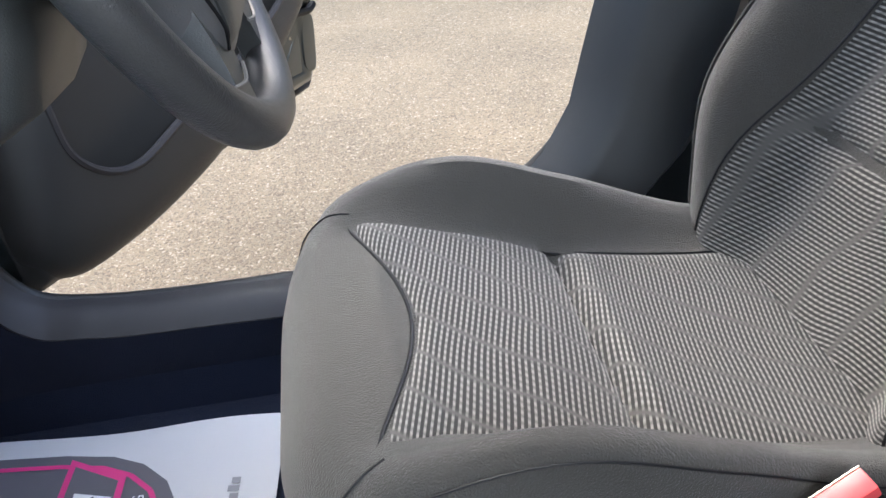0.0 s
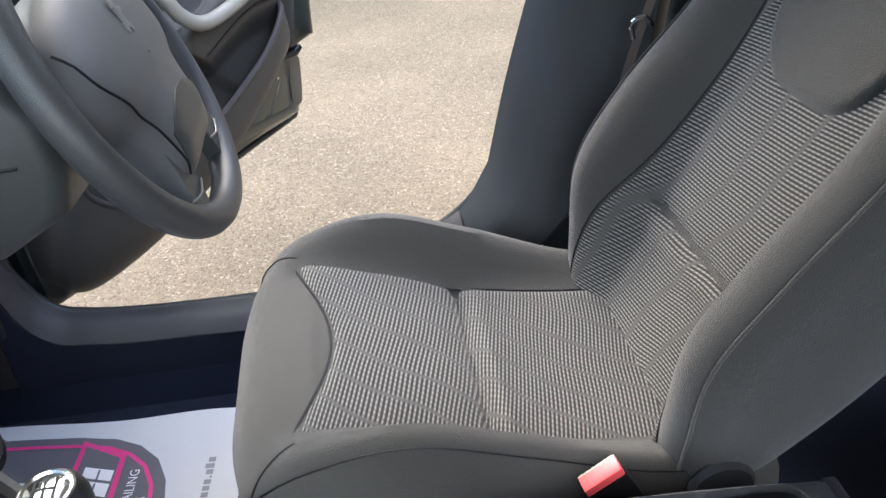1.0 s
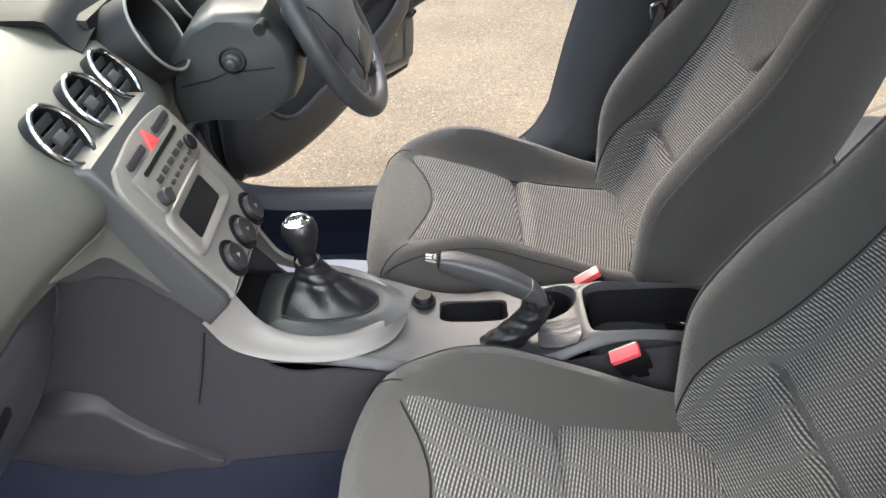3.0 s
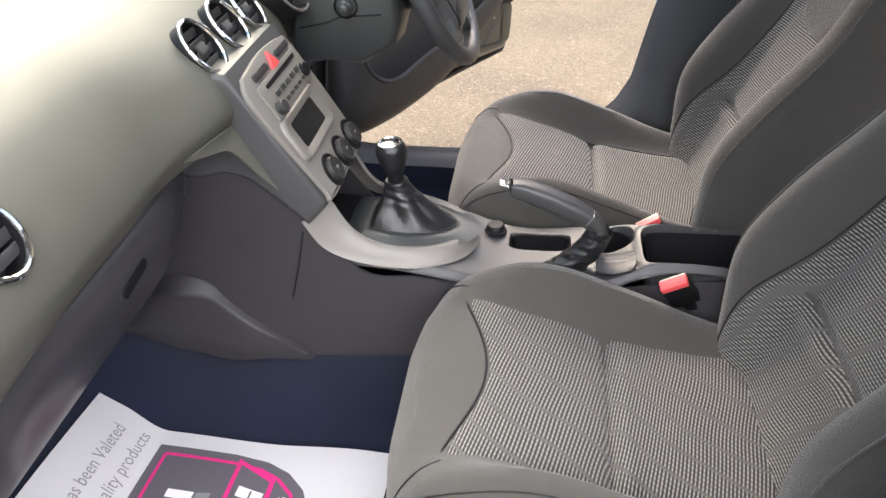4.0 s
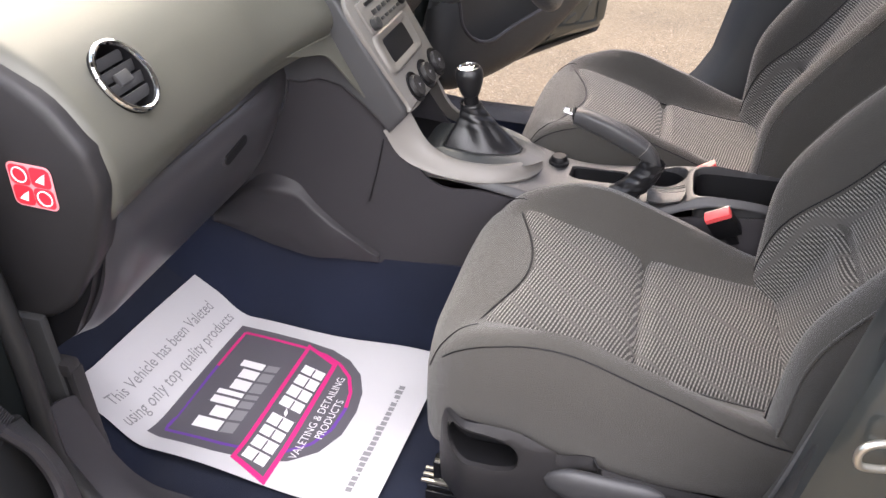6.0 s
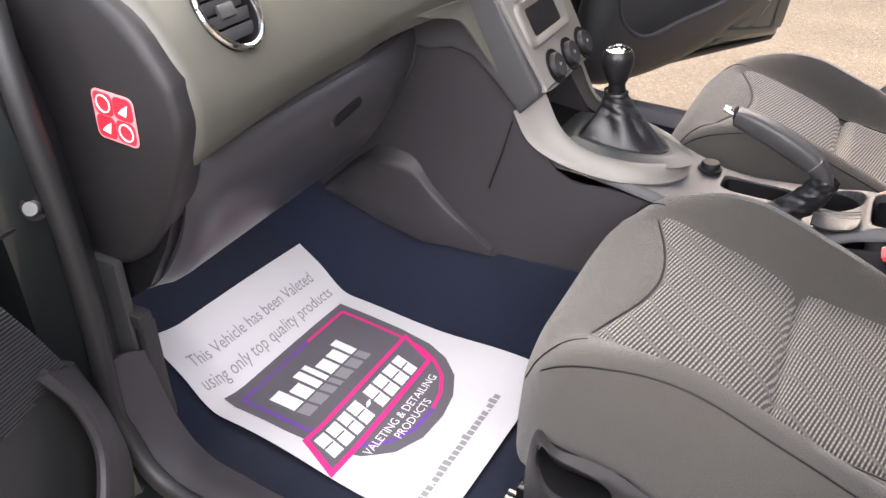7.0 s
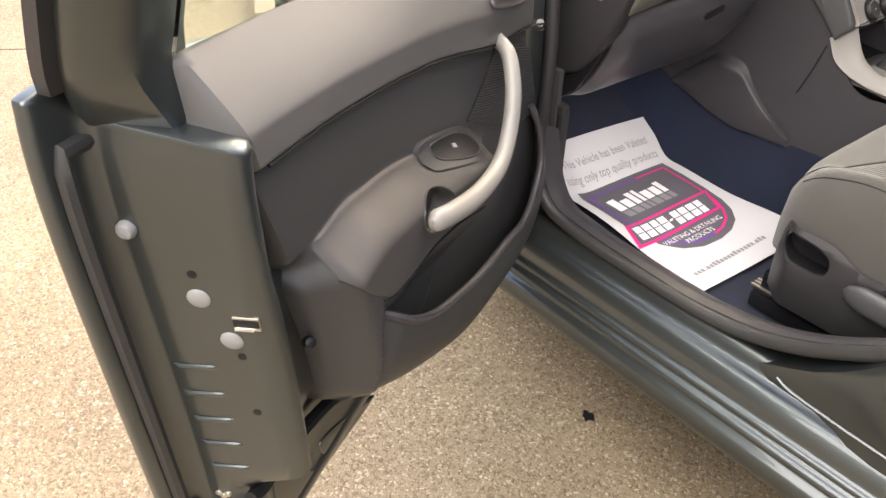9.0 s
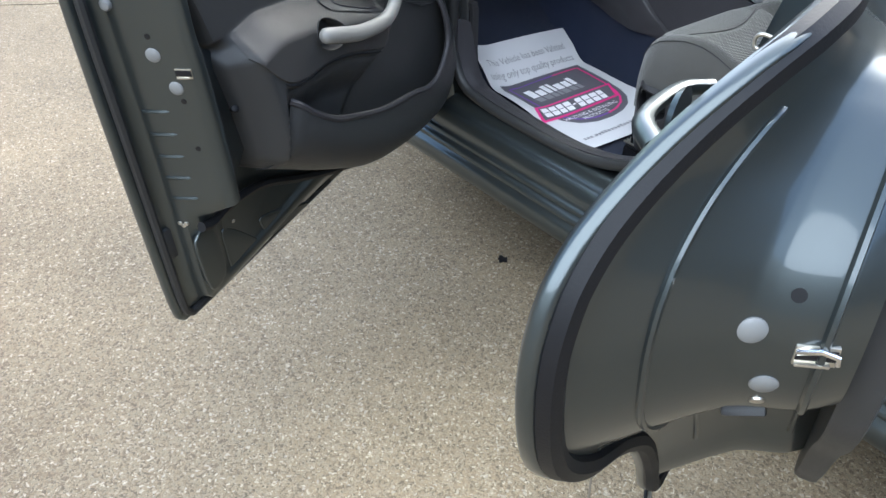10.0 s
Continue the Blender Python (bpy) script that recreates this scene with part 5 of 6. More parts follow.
    RAIL = curve1([(0.05, 1.112), (0.40, 1.143), (0.656, 1.166), (0.868, 1.185), (1.02, 1.197), (1.15, 1.203)])

    def rail(u):
        return RAIL(u)

    def depth(u, z):
        """How far the card stands into the car: upper roll, armrest shelf, the inside of the bin."""
        n = 0.104
        up = z - T(u)
        top = rail(u)
        if up > 0:
            q = up / max(0.01, top - T(u))
            n = 0.118 - 0.004 * q - 0.052 * max(0, (q - 0.34) / 0.66) ** 1.15
        n -= 0.005 * math.exp(-(up / 0.003) ** 2)
        ul = 0.437 + 1.27 * max(0, 0.819 - z)
        front = sm(ul - 0.01, ul + 0.05 + 0.10 * sm(0.80, 0.86, z), u)
        n += 0.056 * sm(0.0, 0.060, ARM(u) - z) * front
        # inside of the bin below the armrest, up to the knee at the rear
        lowin = sm(0.0, 0.012, SEAM(u) - z) * 0.010 + 0.034 * sm(0.01, 0.10, SEAM(u) - z)
        n -= lowin * front * sm(0.925, 0.895, u)
        n -= 0.03 * sm(0.05, 0.0, z - ZBt(u)) ** 2
        c_, s_ = 0.94, 0.34
        du, dz = u - 0.756, z - 0.873
        e = ((du * c_ + dz * s_) / 0.052) ** 2 + ((dz * c_ - du * s_) / 0.027) ** 2
        n -= 0.030 * sm(1.15, 0.75, e)
        return n

    def card(lo, hi, lift=0.0):
        """A stretch of the card between two heights lo(u) and hi(u)."""
        def f(a, b):
            u = 0.10 + 1.0 * a
            for _ in range(4):
                z = lo(u) + (hi(u) - lo(u)) * b
                u = FU(z) + (UR(z) - FU(z)) * a
            rear = sm(0.065, 0, UR(z) - u)
            knee = 0.056 * sm(0.0, 0.03, ARM(u) - z) * rear
            edge_ = 1 - math.sqrt(max(0, 1 - sm(0.02, 0, 1 - a) ** 2)) + 0.6 * sm(0.025, 0, a) + (sm(0.012, 0, b) if lo is ZBt else 0)
            return (u, depth(u, z) + lift - knee - 0.05 * min(1, edge_), z)
        return f

    P("door_card", thick(grid(190, 150, card(ZBt, lambda u: T(u) - 0.0012)), 0.010), M_TRIM, "dark grained plastic door card with a deep bin")
    P("upper_roll", thick(grid(110, 40, card(lambda u: T(u) + 0.0012, rail)), 0.010), M_ROLL, "dark grey soft upper door roll")

    def rest(a, b):
        u = 0.515 + 0.472 * a
        z0, z1 = ARM(u) - 0.004, SEAM(u) + 0.004
        z = z0 + (z1 - z0) * b
        rear = 0.056 * sm(0.0, 0.03, ARM(u) - z) * sm(0.055, 0, UR(z) - u)
        return (u, depth(u, z) - rear + 0.003 - 0.004 * (sm(0.04, 0, b) + sm(0.97, 1, a) + sm(0.03, 0, a) + sm(0.97, 1, b)), z)

    P("armrest", grid(150, 70, rest), M_ARM, "grey padded armrest")
    # bin: a thick outer wall with a rolled rim, standing off the card
    rimk = [(0.170, 0.770, 0.116), (0.158, 0.715, 0.136), (0.162, 0.645, 0.147), (0.215, 0.590, 0.152), (0.29, 0.572, 0.156), (0.40, 0.598, 0.160), (0.557, 0.628, 0.164), (0.683, 0.668, 0.166), (0.77, 0.702, 0.167), (0.84, 0.746, 0.167), (0.875, 0.776, 0.162), (0.892, 0.790, 0.146)]
    footk = [(0.075, 0.705), (0.058, 0.60), (0.060, 0.50), (0.12, 0.432), (0.25, 0.420), (0.42, 0.432), (0.57, 0.466), (0.70, 0.525), (0.80, 0.576), (0.865, 0.612), (0.915, 0.638), (0.940, 0.650)]
    NR = 88
    rimp, footp = spline(rimk, NR), spline(footk, NR)

    def wall(a, b):
        r, f = rimp[round(a * NR)], footp[round(a * NR)]
        q = 1 - b
        n0 = 0.078
        return (r[0] + (f[0] - r[0]) * q, n0 + (r[2] - n0) * math.sqrt(max(0, 1 - q ** 3.2)), r[1] + (f[1] - r[1]) * q)

    bw = P("bin_wall", thick(grid(NR, 24, wall), 0.007), M_TRIM, "dark plastic bin wall with a rolled rim")
    part("rim", moved(tube([(p[0], p[2] - 0.004, p[1] - 0.002) for p in rimp], 0.0075, 8), S), M_LOWER, bw)
    P("roll_seam", tube([(u, depth(u, T(u) + 0.002) + 0.0008, T(u) - 0.0002) for u in [0.14 + 0.92 * k / 50 for k in range(51)]], 0.0022, 6), M_BLACK)
    P("armrest_seam", tube([(u, depth(u, SEAM(u)) + 0.0005, SEAM(u)) for u in [0.56 + 0.36 * k / 30 for k in range(31)]], 0.0016, 6), M_BLACK)
    # speaker grille of fine ribs
    gp = [(0.400, 0.968), (0.30, 0.938), (0.205, 0.902), (0.150, 0.805), (0.115, 0.735), (0.23, 0.752), (0.36, 0.808), (0.515, 0.885), (0.44, 0.930)]
    bms = []
    for k in range(64):
        c = 0.62 + 0.30 * k / 64
        us = []
        for (u0, z0), (u1, z1) in zip(gp, gp[1:] + gp[:1]):
            a0, a1 = z0 - 0.32 * u0 - c, z1 - 0.32 * u1 - c
            if a0 * a1 < 0:
                us.append(u0 + (u1 - u0) * a0 / (a0 - a1))
        if len(us) >= 2:
            u0, u1 = min(us) + 0.002, max(us) - 0.002
            line = [(u0 + (u1 - u0) * q / 10, c + 0.32 * (u0 + (u1 - u0) * q / 10)) for q in range(11)]
            bms.append(tube([(u, depth(u, z) + 0.0030, z) for u, z in line], 0.0013, 5))
    tagged(P("grille_ribs", joined(*bms), M_CONS, smooth=False), kind="stuff")
    gh = [(0.408, 0.108, 0.988), (0.432, 0.140, 0.972), (0.465, 0.163, 0.925), (0.500, 0.172, 0.872), (0.56, 0.178, 0.842), (0.67, 0.182, 0.852), (0.77, 0.182, 0.880), (0.815, 0.176, 0.893)]
    P("grab_handle", tube(gh, lambda q: (0.0150 + 0.0015 * math.sin(math.pi * q)) * math.sqrt(max(0.12, 1 - max(0, (q - 0.95) / 0.052) ** 2)), 14, 60, flat=0.8), M_ALU, "satin aluminium-look grab handle")
    def lay(outline, lift, sink=0.004, cuts=10):
        """A plate laid on the card: an outline in (u, z) that follows its relief."""
        bm = bmesh.new()
        bm.faces.new([bm.verts.new((p[0], p[1], 0)) for p in outline])
        for axis in (0, 1):
            lo, hi = min(p[axis] for p in outline), max(p[axis] for p in outline)
            for k in range(1, cuts):
                c = lo + (hi - lo) * k / cuts
                bmesh.ops.bisect_plane(bm, geom=bm.verts[:] + bm.edges[:] + bm.faces[:], plane_co=(c, c, 0), plane_no=(1 - axis, axis, 0))
        rim = {e.verts[i] for e in bm.edges if e.is_boundary for i in (0, 1)}
        low = bmesh.ops.extrude_edge_only(bm, edges=[e for e in bm.edges if e.is_boundary])
        lows = {v for v in low["geom"] if isinstance(v, bmesh.types.BMVert)}
        for v in bm.verts:
            u, z = v.co.x, v.co.y
            v.co = (u, depth(u, z) + (-sink if v in lows else lift), z)
        return bm

    P("speaker_grille", lay(gp, 0.002, cuts=14), M_BLACK, "finely ribbed black speaker grille")
    recess = [(0.756 + 0.056 * math.cos(q) * 0.94 - 0.030 * math.sin(q) * 0.34, 0.873 + 0.056 * math.cos(q) * 0.34 + 0.030 * math.sin(q) * 0.94) for q in [2 * math.pi * k / 28 for k in range(28)]]
    P("recess_rim", tube([(u, depth(u, z) + 0.0035, z) for u, z in recess], 0.0016, 6, closed=True), M_TRIM)
    bez = [tuple(p) for p in spline([(0.418, 1.118), (0.398, 1.128), (0.300, 1.102), (0.280, 1.088), (0.292, 1.044), (0.305, 1.026), (0.332, 1.024), (0.430, 1.046), (0.452, 1.062), (0.418, 1.118)], 54)[:-1]]
    mid = (0.366, 1.076)
    well = [(mid[0] + (u - mid[0]) * 0.80, mid[1] + (z - mid[1]) * 0.78) for u, z in bez]
    P("handle_bezel", lay(bez, 0.004), M_ROLL, "square bezel round the inner handle")
    P("bezel_rim", tube([(u, depth(u, z) + 0.003, z) for u, z in bez], 0.0035, 6, closed=True), M_ROLL)
    P("handle_well", lay(well, 0.0055), M_BLACK)
    P("pull_lever", joined(tube([(0.428, 0.120, 1.076), (0.402, 0.130, 1.068), (0.370, 0.133, 1.060), (0.343, 0.124, 1.056)], lambda q: 0.010 + 0.002 * math.sin(math.pi * q), 10, 14, flat=0.7), moved(prism([(-0.020, -0.020), (0.022, -0.024), (-0.004, 0.028), (-0.022, 0.030)], 0.006, r=0.002), Matrix(((-1, 0, 0, 0.408), (0, 0, 1, 0.116), (0, 1, 0, 1.090), (0, 0, 0, 1))))), M_CHROME, "chrome inner door handle")
    plate = [(0.722, 0.918), (0.715, 0.932), (0.69, 0.934), (0.60, 0.910), (0.54, 0.888), (0.505, 0.862), (0.492, 0.842), (0.507, 0.836), (0.58, 0.860), (0.66, 0.886), (0.706, 0.902)]
    plate = [tuple(p) for p in spline(plate + plate[:1], 44)[:-1]]
    P("switch_plate", lay(plate, 0.008), M_TRIM, "window switch plate on the armrest")
    sq = [(0.684, 0.913), (0.672, 0.922), (0.60, 0.905), (0.548, 0.881), (0.524, 0.860), (0.534, 0.853), (0.60, 0.873), (0.668, 0.899)]
    sq = [tuple(p) for p in spline(sq + sq[:1], 40)[:-1]]
    P("switch_rim", tube([(u, depth(u, z) + 0.0095, z) for u, z in sq], 0.0014, 6, closed=True), M_LOWER)
    P("window_switch", lay(sq, 0.0105), M_BLACK)
    P("switch_mark", lay([(0.617, 0.898), (0.607, 0.8945), (0.609, 0.8905), (0.619, 0.894)], 0.0125, cuts=2), M_SHADE)
    for u, n, z in ((1.085, 0.10, 1.12), (1.003, 0.10, 0.815)):
        P("screw", moved(lathe([(0.007, -0.01), (0.007, 0.003), (0.004, 0.005), (0.001, 0.005)], n=12), pose(u, n + 0.004, z, -60, 0, -30)), M_BLACK)

    # window and its frame
    def up(u, z):
        return 0.050 + 0.42 * (z - 1.17)
    gpts = [(0.10, 1.14), (1.10, 1.18), (1.14, 1.46), (0.62, 1.50), (0.40, 1.38)]
    bm = bmesh.new()
    bm.faces.new([bm.verts.new((u, up(u, z), z)) for u, z in gpts])
    pane = P("window_pane", thick(bm, 0.004), M_GLASS, "green tinted side window", smooth=False)
    pane.visible_shadow = False
    # window post: painted inner face that flows out of the shut face, with a black cap outside
    POST_U = curve1([(1.06, 1.112), (1.10, 1.124), (1.14, 1.146), (1.19, 1.172), (1.26, 1.188), (1.5, 1.20)])

    def post(z, cap):
        lean = 0.42 * max(0.0, z - 1.12)
        no = -0.030 + lean
        ni = no + 0.052 + 0.044 * sm(1.24, 1.10, z)
        uf, ur = 1.085 + 0.02 * sm(1.2, 1.5, z), POST_U(z)
        if cap:
            return [(uf - 0.03, no - 0.010, z), (ur + 0.006, no - 0.012, z), (ur + 0.012, no - 0.006, z), (ur + 0.012, no + 0.008, z), (ur - 0.004, no + 0.010, z), (uf - 0.03, no + 0.006, z)]
        return [(uf, no + 0.008, z), (ur - 0.012, no, z), (ur - 0.002, no + 0.006, z), (ur, no + 0.018, z), (ur - 0.006, no + 0.030, z), (ur - 0.028, ni - 0.004, z), (ur - 0.045, ni, z), (uf, ni - 0.004, z)]
    zs = [1.06 + 0.44 * k / 22 for k in range(23)]
    P("window_post", loft([post(z, False) for z in zs]), M_PAINT, "painted window post")
    P("post_cap", loft([post(z, True) for z in zs if z > 1.165]), M_CAP, "black window post cap")
    P("window_frame", tube([(1.15, up(0, 1.47), 1.48), (0.62, up(0, 1.52), 1.52), (0.38, up(0, 1.40), 1.40), (0.08, up(0, 1.17), 1.17)], 0.022, 10, 24), M_BLACK)
    P("waist_seal", tube([(0.08, 0.054, 1.102), (0.5, 0.056, 1.140), (0.85, 0.058, 1.172), (1.09, 0.060, 1.190)], 0.005, 8, 16), M_RUBBER)
    return d


front_door(-1, "open front passenger door with dark card and silver grab handle")
front_door(1, "open driver door with dark plastic card, silver grab handle")


def rear_door(sy, label, angle):
    """Rear door, opened, its rear edge cut round the wheel arch."""
    S = Matrix.Diagonal((1, -sy, 1, 1))
    made = []

    def P(name, bm, material, lab="", smooth=True):
        return part(name, moved(bm, S), material, made[0] if made else car, lab, smooth)

    key = [(0.01, 0.44), (0.02, 0.40), (0.06, 0.385), (0.35, 0.375), (0.55, 0.375), (0.60, 0.40), (0.65, 0.50), (0.73, 0.62), (0.85, 0.74), (0.97, 0.83), (1.055, 0.93), (1.082, 1.03), (1.070, 1.10), (1.040, 1.15), (1.003, 1.19), (0.972, 1.22), (0.94, 1.245), (0.90, 1.265), (0.82, 1.272), (0.55, 1.25), (0.3, 1.225), (0.04, 1.195), (0.012, 1.17), (0.005, 0.9), (0.005, 0.6), (0.01, 0.44)]
    base = [tuple(p) for p in spline(key, 110)[:-1]]
    DC = (0.42, 1.03)
    lean_in = curve1([(1.08, 0.0), (1.12, 0.004), (1.15, 0.012), (1.19, 0.032), (1.22, 0.053), (1.245, 0.075), (1.27, 0.100), (1.30, 0.115)])

    def bent(n, z):
        """The outer skin turns in over the waist."""
        return n + lean_in(z) * (1 - sm(-0.03, 0.14, n))

    def ring(k):
        return drawn_in(base, k, DC)

    lv = [(-0.056, 0.008), (-0.052, 0.001), (-0.046, 0.0), (-0.040, 0.003), (-0.036, 0.014), (-0.032, 0.032), (-0.022, 0.048), (0.0, 0.072), (0.03, 0.104), (0.06, 0.132), (0.072, 0.140), (0.085, 0.146), (0.12, 0.160), (0.13, 0.166), (0.148, 0.182)]
    lv = smooth_steps(lv, 45)
    d = P("rear_door", loft([[(u, bent(n, z), z) for u, z in ring(k)] for n, k in lv]), M_PAINT, label)
    d.matrix_basis = pose(0.36, sy * 0.87, 0, 0, 0, angle * sy)
    made.append(d)
    P("edge_seal", tube([(u, bent(-0.036, z), z) for u, z in drawn_in(base, 0.018, DC) if u > 0.3], 0.014, 8), M_BLACK)
    P("card", moved(prism([tuple(p) for p in spline([(0.05, 0.45), (0.45, 0.45), (0.55, 0.52), (0.68, 0.70), (0.80, 0.84), (0.845, 0.96), (0.845, 1.08), (0.80, 1.15), (0.05, 1.12)], 40)], 0.035, r=0.010), Matrix(((1, 0, 0, 0), (0, 0, 1, 0.146), (0, 1, 0, 0), (0, 0, 0, 1)))), M_TRIM, "dark plastic rear door card")
    def F(n, z):
        return on_face(ring, DC, lv, n, z)
    for z, n in ((1.050, 0.072), (0.990, 0.090)):
        P("plug", moved(lathe([(0.0115, -0.004), (0.0115, 0.001), (0.009, 0.003), (0.001, 0.0035)], n=20), F(n, z)), M_PLUG, "pale round plastic plug")
    la = P("latch", joined(moved(box(-0.016, 0.016, -0.010, 0.010, -0.004, 0.0015, 0.001), F(0.118, 1.032)), moved(box(-0.015, 0.011, -0.009, -0.006, -0.002, 0.005, 0.001), F(0.118, 1.032))), M_STEEL, "zinc steel door latch")
    part("slot", moved(moved(box(-0.015, 0.015, -0.004, 0.007, -0.002, 0.0025, 0.001), F(0.118, 1.032)), S), M_BLACK, la)
    part("claw", moved(moved(tube([(-0.016, 0.004, 0.002), (0.0, 0.010, 0.006), (0.013, 0.004, 0.005), (0.015, -0.005, 0.003)], 0.0025, 8), F(0.119, 1.032)), S), M_CHROME, la)
    P("drain_hole", moved(lathe([(0.006, -0.002), (0.006, 0.0006), (0.001, 0.0006)], n=12), F(0.094, 1.080)), M_BLACK)
    P("screw", moved(lathe([(0.007, -0.002), (0.006, 0.002), (0.001, 0.003)], n=12), F(0.088, 0.960)), M_STEEL)
    P("rubber_stop", moved(box(-0.020, 0.020, -0.010, 0.010, -0.004, 0.010, 0.004), F(0.076, 0.895)), M_RUBBER)
    P("inner_bead", tube([(u, 0.122, z) for u, z in ring(0.160) if u > 0.5 and 0.60 < z < 1.16], 0.004, 6), M_PAINT)

    for k, r in ((0.085, 0.004),):
        n = float(np.interp(k, [q[1] for q in lv], [q[0] for q in lv]))
        P("bead", tube([(u, bent(n, z), z) for u, z in ring(k) if u > 0.45 and 0.55 < z < 1.20], r, 8), M_PAINT)
    P("access_hole", moved(prism([(-0.03, -0.016), (0.028, -0.020), (0.034, 0.0), (0.006, 0.022), (-0.026, 0.010)], 0.003, r=0.001), F(0.030, 0.70)), M_BLACK)

    P("outer_handle", joined(tube([(0.69, -0.050, 1.118), (0.72, -0.074, 1.120), (0.80, -0.078, 1.124), (0.85, -0.050, 1.126)], 0.011, 10, 20, flat=0.7), moved(lathe([(0.001, 0.0), (0.03, 0.0), (0.026, 0.006), (0.001, 0.008)], n=20), pose(0.785, -0.050, 1.124, 90, 0, 0))), M_PAINT, "body-coloured outer handle")

    def up(z):
        return 0.050 + 0.42 * (z - 1.2)
    P("window_post", loft([[(0.36 - 0.10 * q, up(1.18 + 0.3 * q), 1.18 + 0.3 * q), (0.42 - 0.10 * q, up(1.18 + 0.3 * q) + 0.015, 1.18 + 0.3 * q), (0.45 - 0.10 * q, up(1.18 + 0.3 * q) - 0.03, 1.18 + 0.3 * q), (0.36 - 0.10 * q, up(1.18 + 0.3 * q) - 0.03, 1.18 + 0.3 * q)] for q in (0, 0.33, 0.66, 1)]), M_BLACK)
    bm = bmesh.new()
    bm.faces.new([bm.verts.new((u, up(z), z)) for u, z in ((0.05, 1.17), (0.38, 1.19), (0.30, 1.46), (0.08, 1.48))])
    pane = P("window_pane", thick(bm, 0.004), M_GLASS, "green tinted side window", smooth=False)
    pane.visible_shadow = False
    P("window_frame", tube([(0.31, up(1.48), 1.48), (0.2, up(1.5), 1.50), (0.06, up(1.5), 1.5), (0.04, up(1.2), 1.18)], 0.02, 10, 18), M_BLACK)
    return d


rear_door(-1, "open rear passenger door with bare painted shut face", 70)
rear_door(1, "open rear door with dark card beyond the rear seat", 70)

# ---- door post fittings ----
st = thing("door_striker", "zinc-plated door striker loop on the pillar", "striker", (0.235, -0.855, 0.89), kind="")
part("plate", moved(prism(ellipse(0.040, 0.020), 0.006, r=0.002), pose(0.252, -0.853, 0.885, 90, 68, 18)), M_STEEL, st)
part("loop", tube([(0.245, -0.86, 0.902), (0.212, -0.872, 0.910), (0.199, -0.875, 0.902), (0.200, -0.875, 0.886), (0.212, -0.872, 0.880), (0.246, -0.86, 0.874)], 0.0038, 10, 24), M_STEEL, st, "pale steel loop")
for sy in (-1, 1):
    for z in (0.93, 0.60):
        hg = part("door_hinge", joined(box(-0.865, -0.80, sy * 0.865 - 0.012, sy * 0.865 + 0.012, z - 0.028, z + 0.028, 0.004), tube([(-0.845, sy * 0.878, z - 0.034), (-0.845, sy * 0.878, z + 0.034)], 0.010, 12)), M_PAINT, car, "painted steel door hinge")
        part("bolt", moved(lathe([(0.009, 0), (0.009, 0.006), (0.001, 0.007)], n=6), pose(-0.812, sy * 0.877, z, -90 * sy, 0, 0)), M_STEEL, hg)
pl = thing("door_switch", "white door light plunger on the front post", "switch", (-0.824, -0.78, 0.85))
part("plunger", tube([(-0.79, -0.820, 0.872), (-0.768, -0.842, 0.886), (-0.762, -0.849, 0.890)], 0.008, 12), M_PLUG, pl)
part("collar", tube([(-0.785, -0.826, 0.876), (-0.778, -0.833, 0.880)], 0.016, 12), M_BLACK, pl)
stk = thing("airbag_sticker", "red airbag warning sticker on the dash end", "sticker", (-0.726, -0.749, 0.966))
SM = Matrix(((0.996, 0.06, 0, -0.719), (0, 0, -1, -0.7475), (-0.06, 0.998, 0, 0.966), (0, 0, 0, 1)))
part("backing", moved(prism(rrect(0.062, 0.060, 0.009), 0.0008), SM), M_STICKE, stk)
for cx, cy in ((-0.0145, 0.014), (0.0145, 0.014), (-0.0145, -0.014), (0.0145, -0.014)):
    part("field", moved(prism(rrect(0.028, 0.027, 0.007, cx=cx, cy=cy), 0.0014), SM), M_STICK, stk)
for cx, cy in ((-0.0145, 0.014), (0.0145, -0.014)):
    part("symbol", moved(tube([(cx + 0.010 * math.cos(q), cy + 0.010 * math.sin(q), 0.0016) for q in [2 * math.pi * k / 20 for k in range(20)]], 0.0010, 5, closed=True), SM), M_PALE, stk)
for cx, cy in ((0.0145, 0.014), (-0.0145, -0.014)):
    part("symbol", moved(prism([(cx - 0.008, cy - 0.006), (cx + 0.004, cy - 0.008), (cx + 0.008, cy + 0.007), (cx - 0.001, cy + 0.001)], 0.0018), SM), M_PALE, stk)

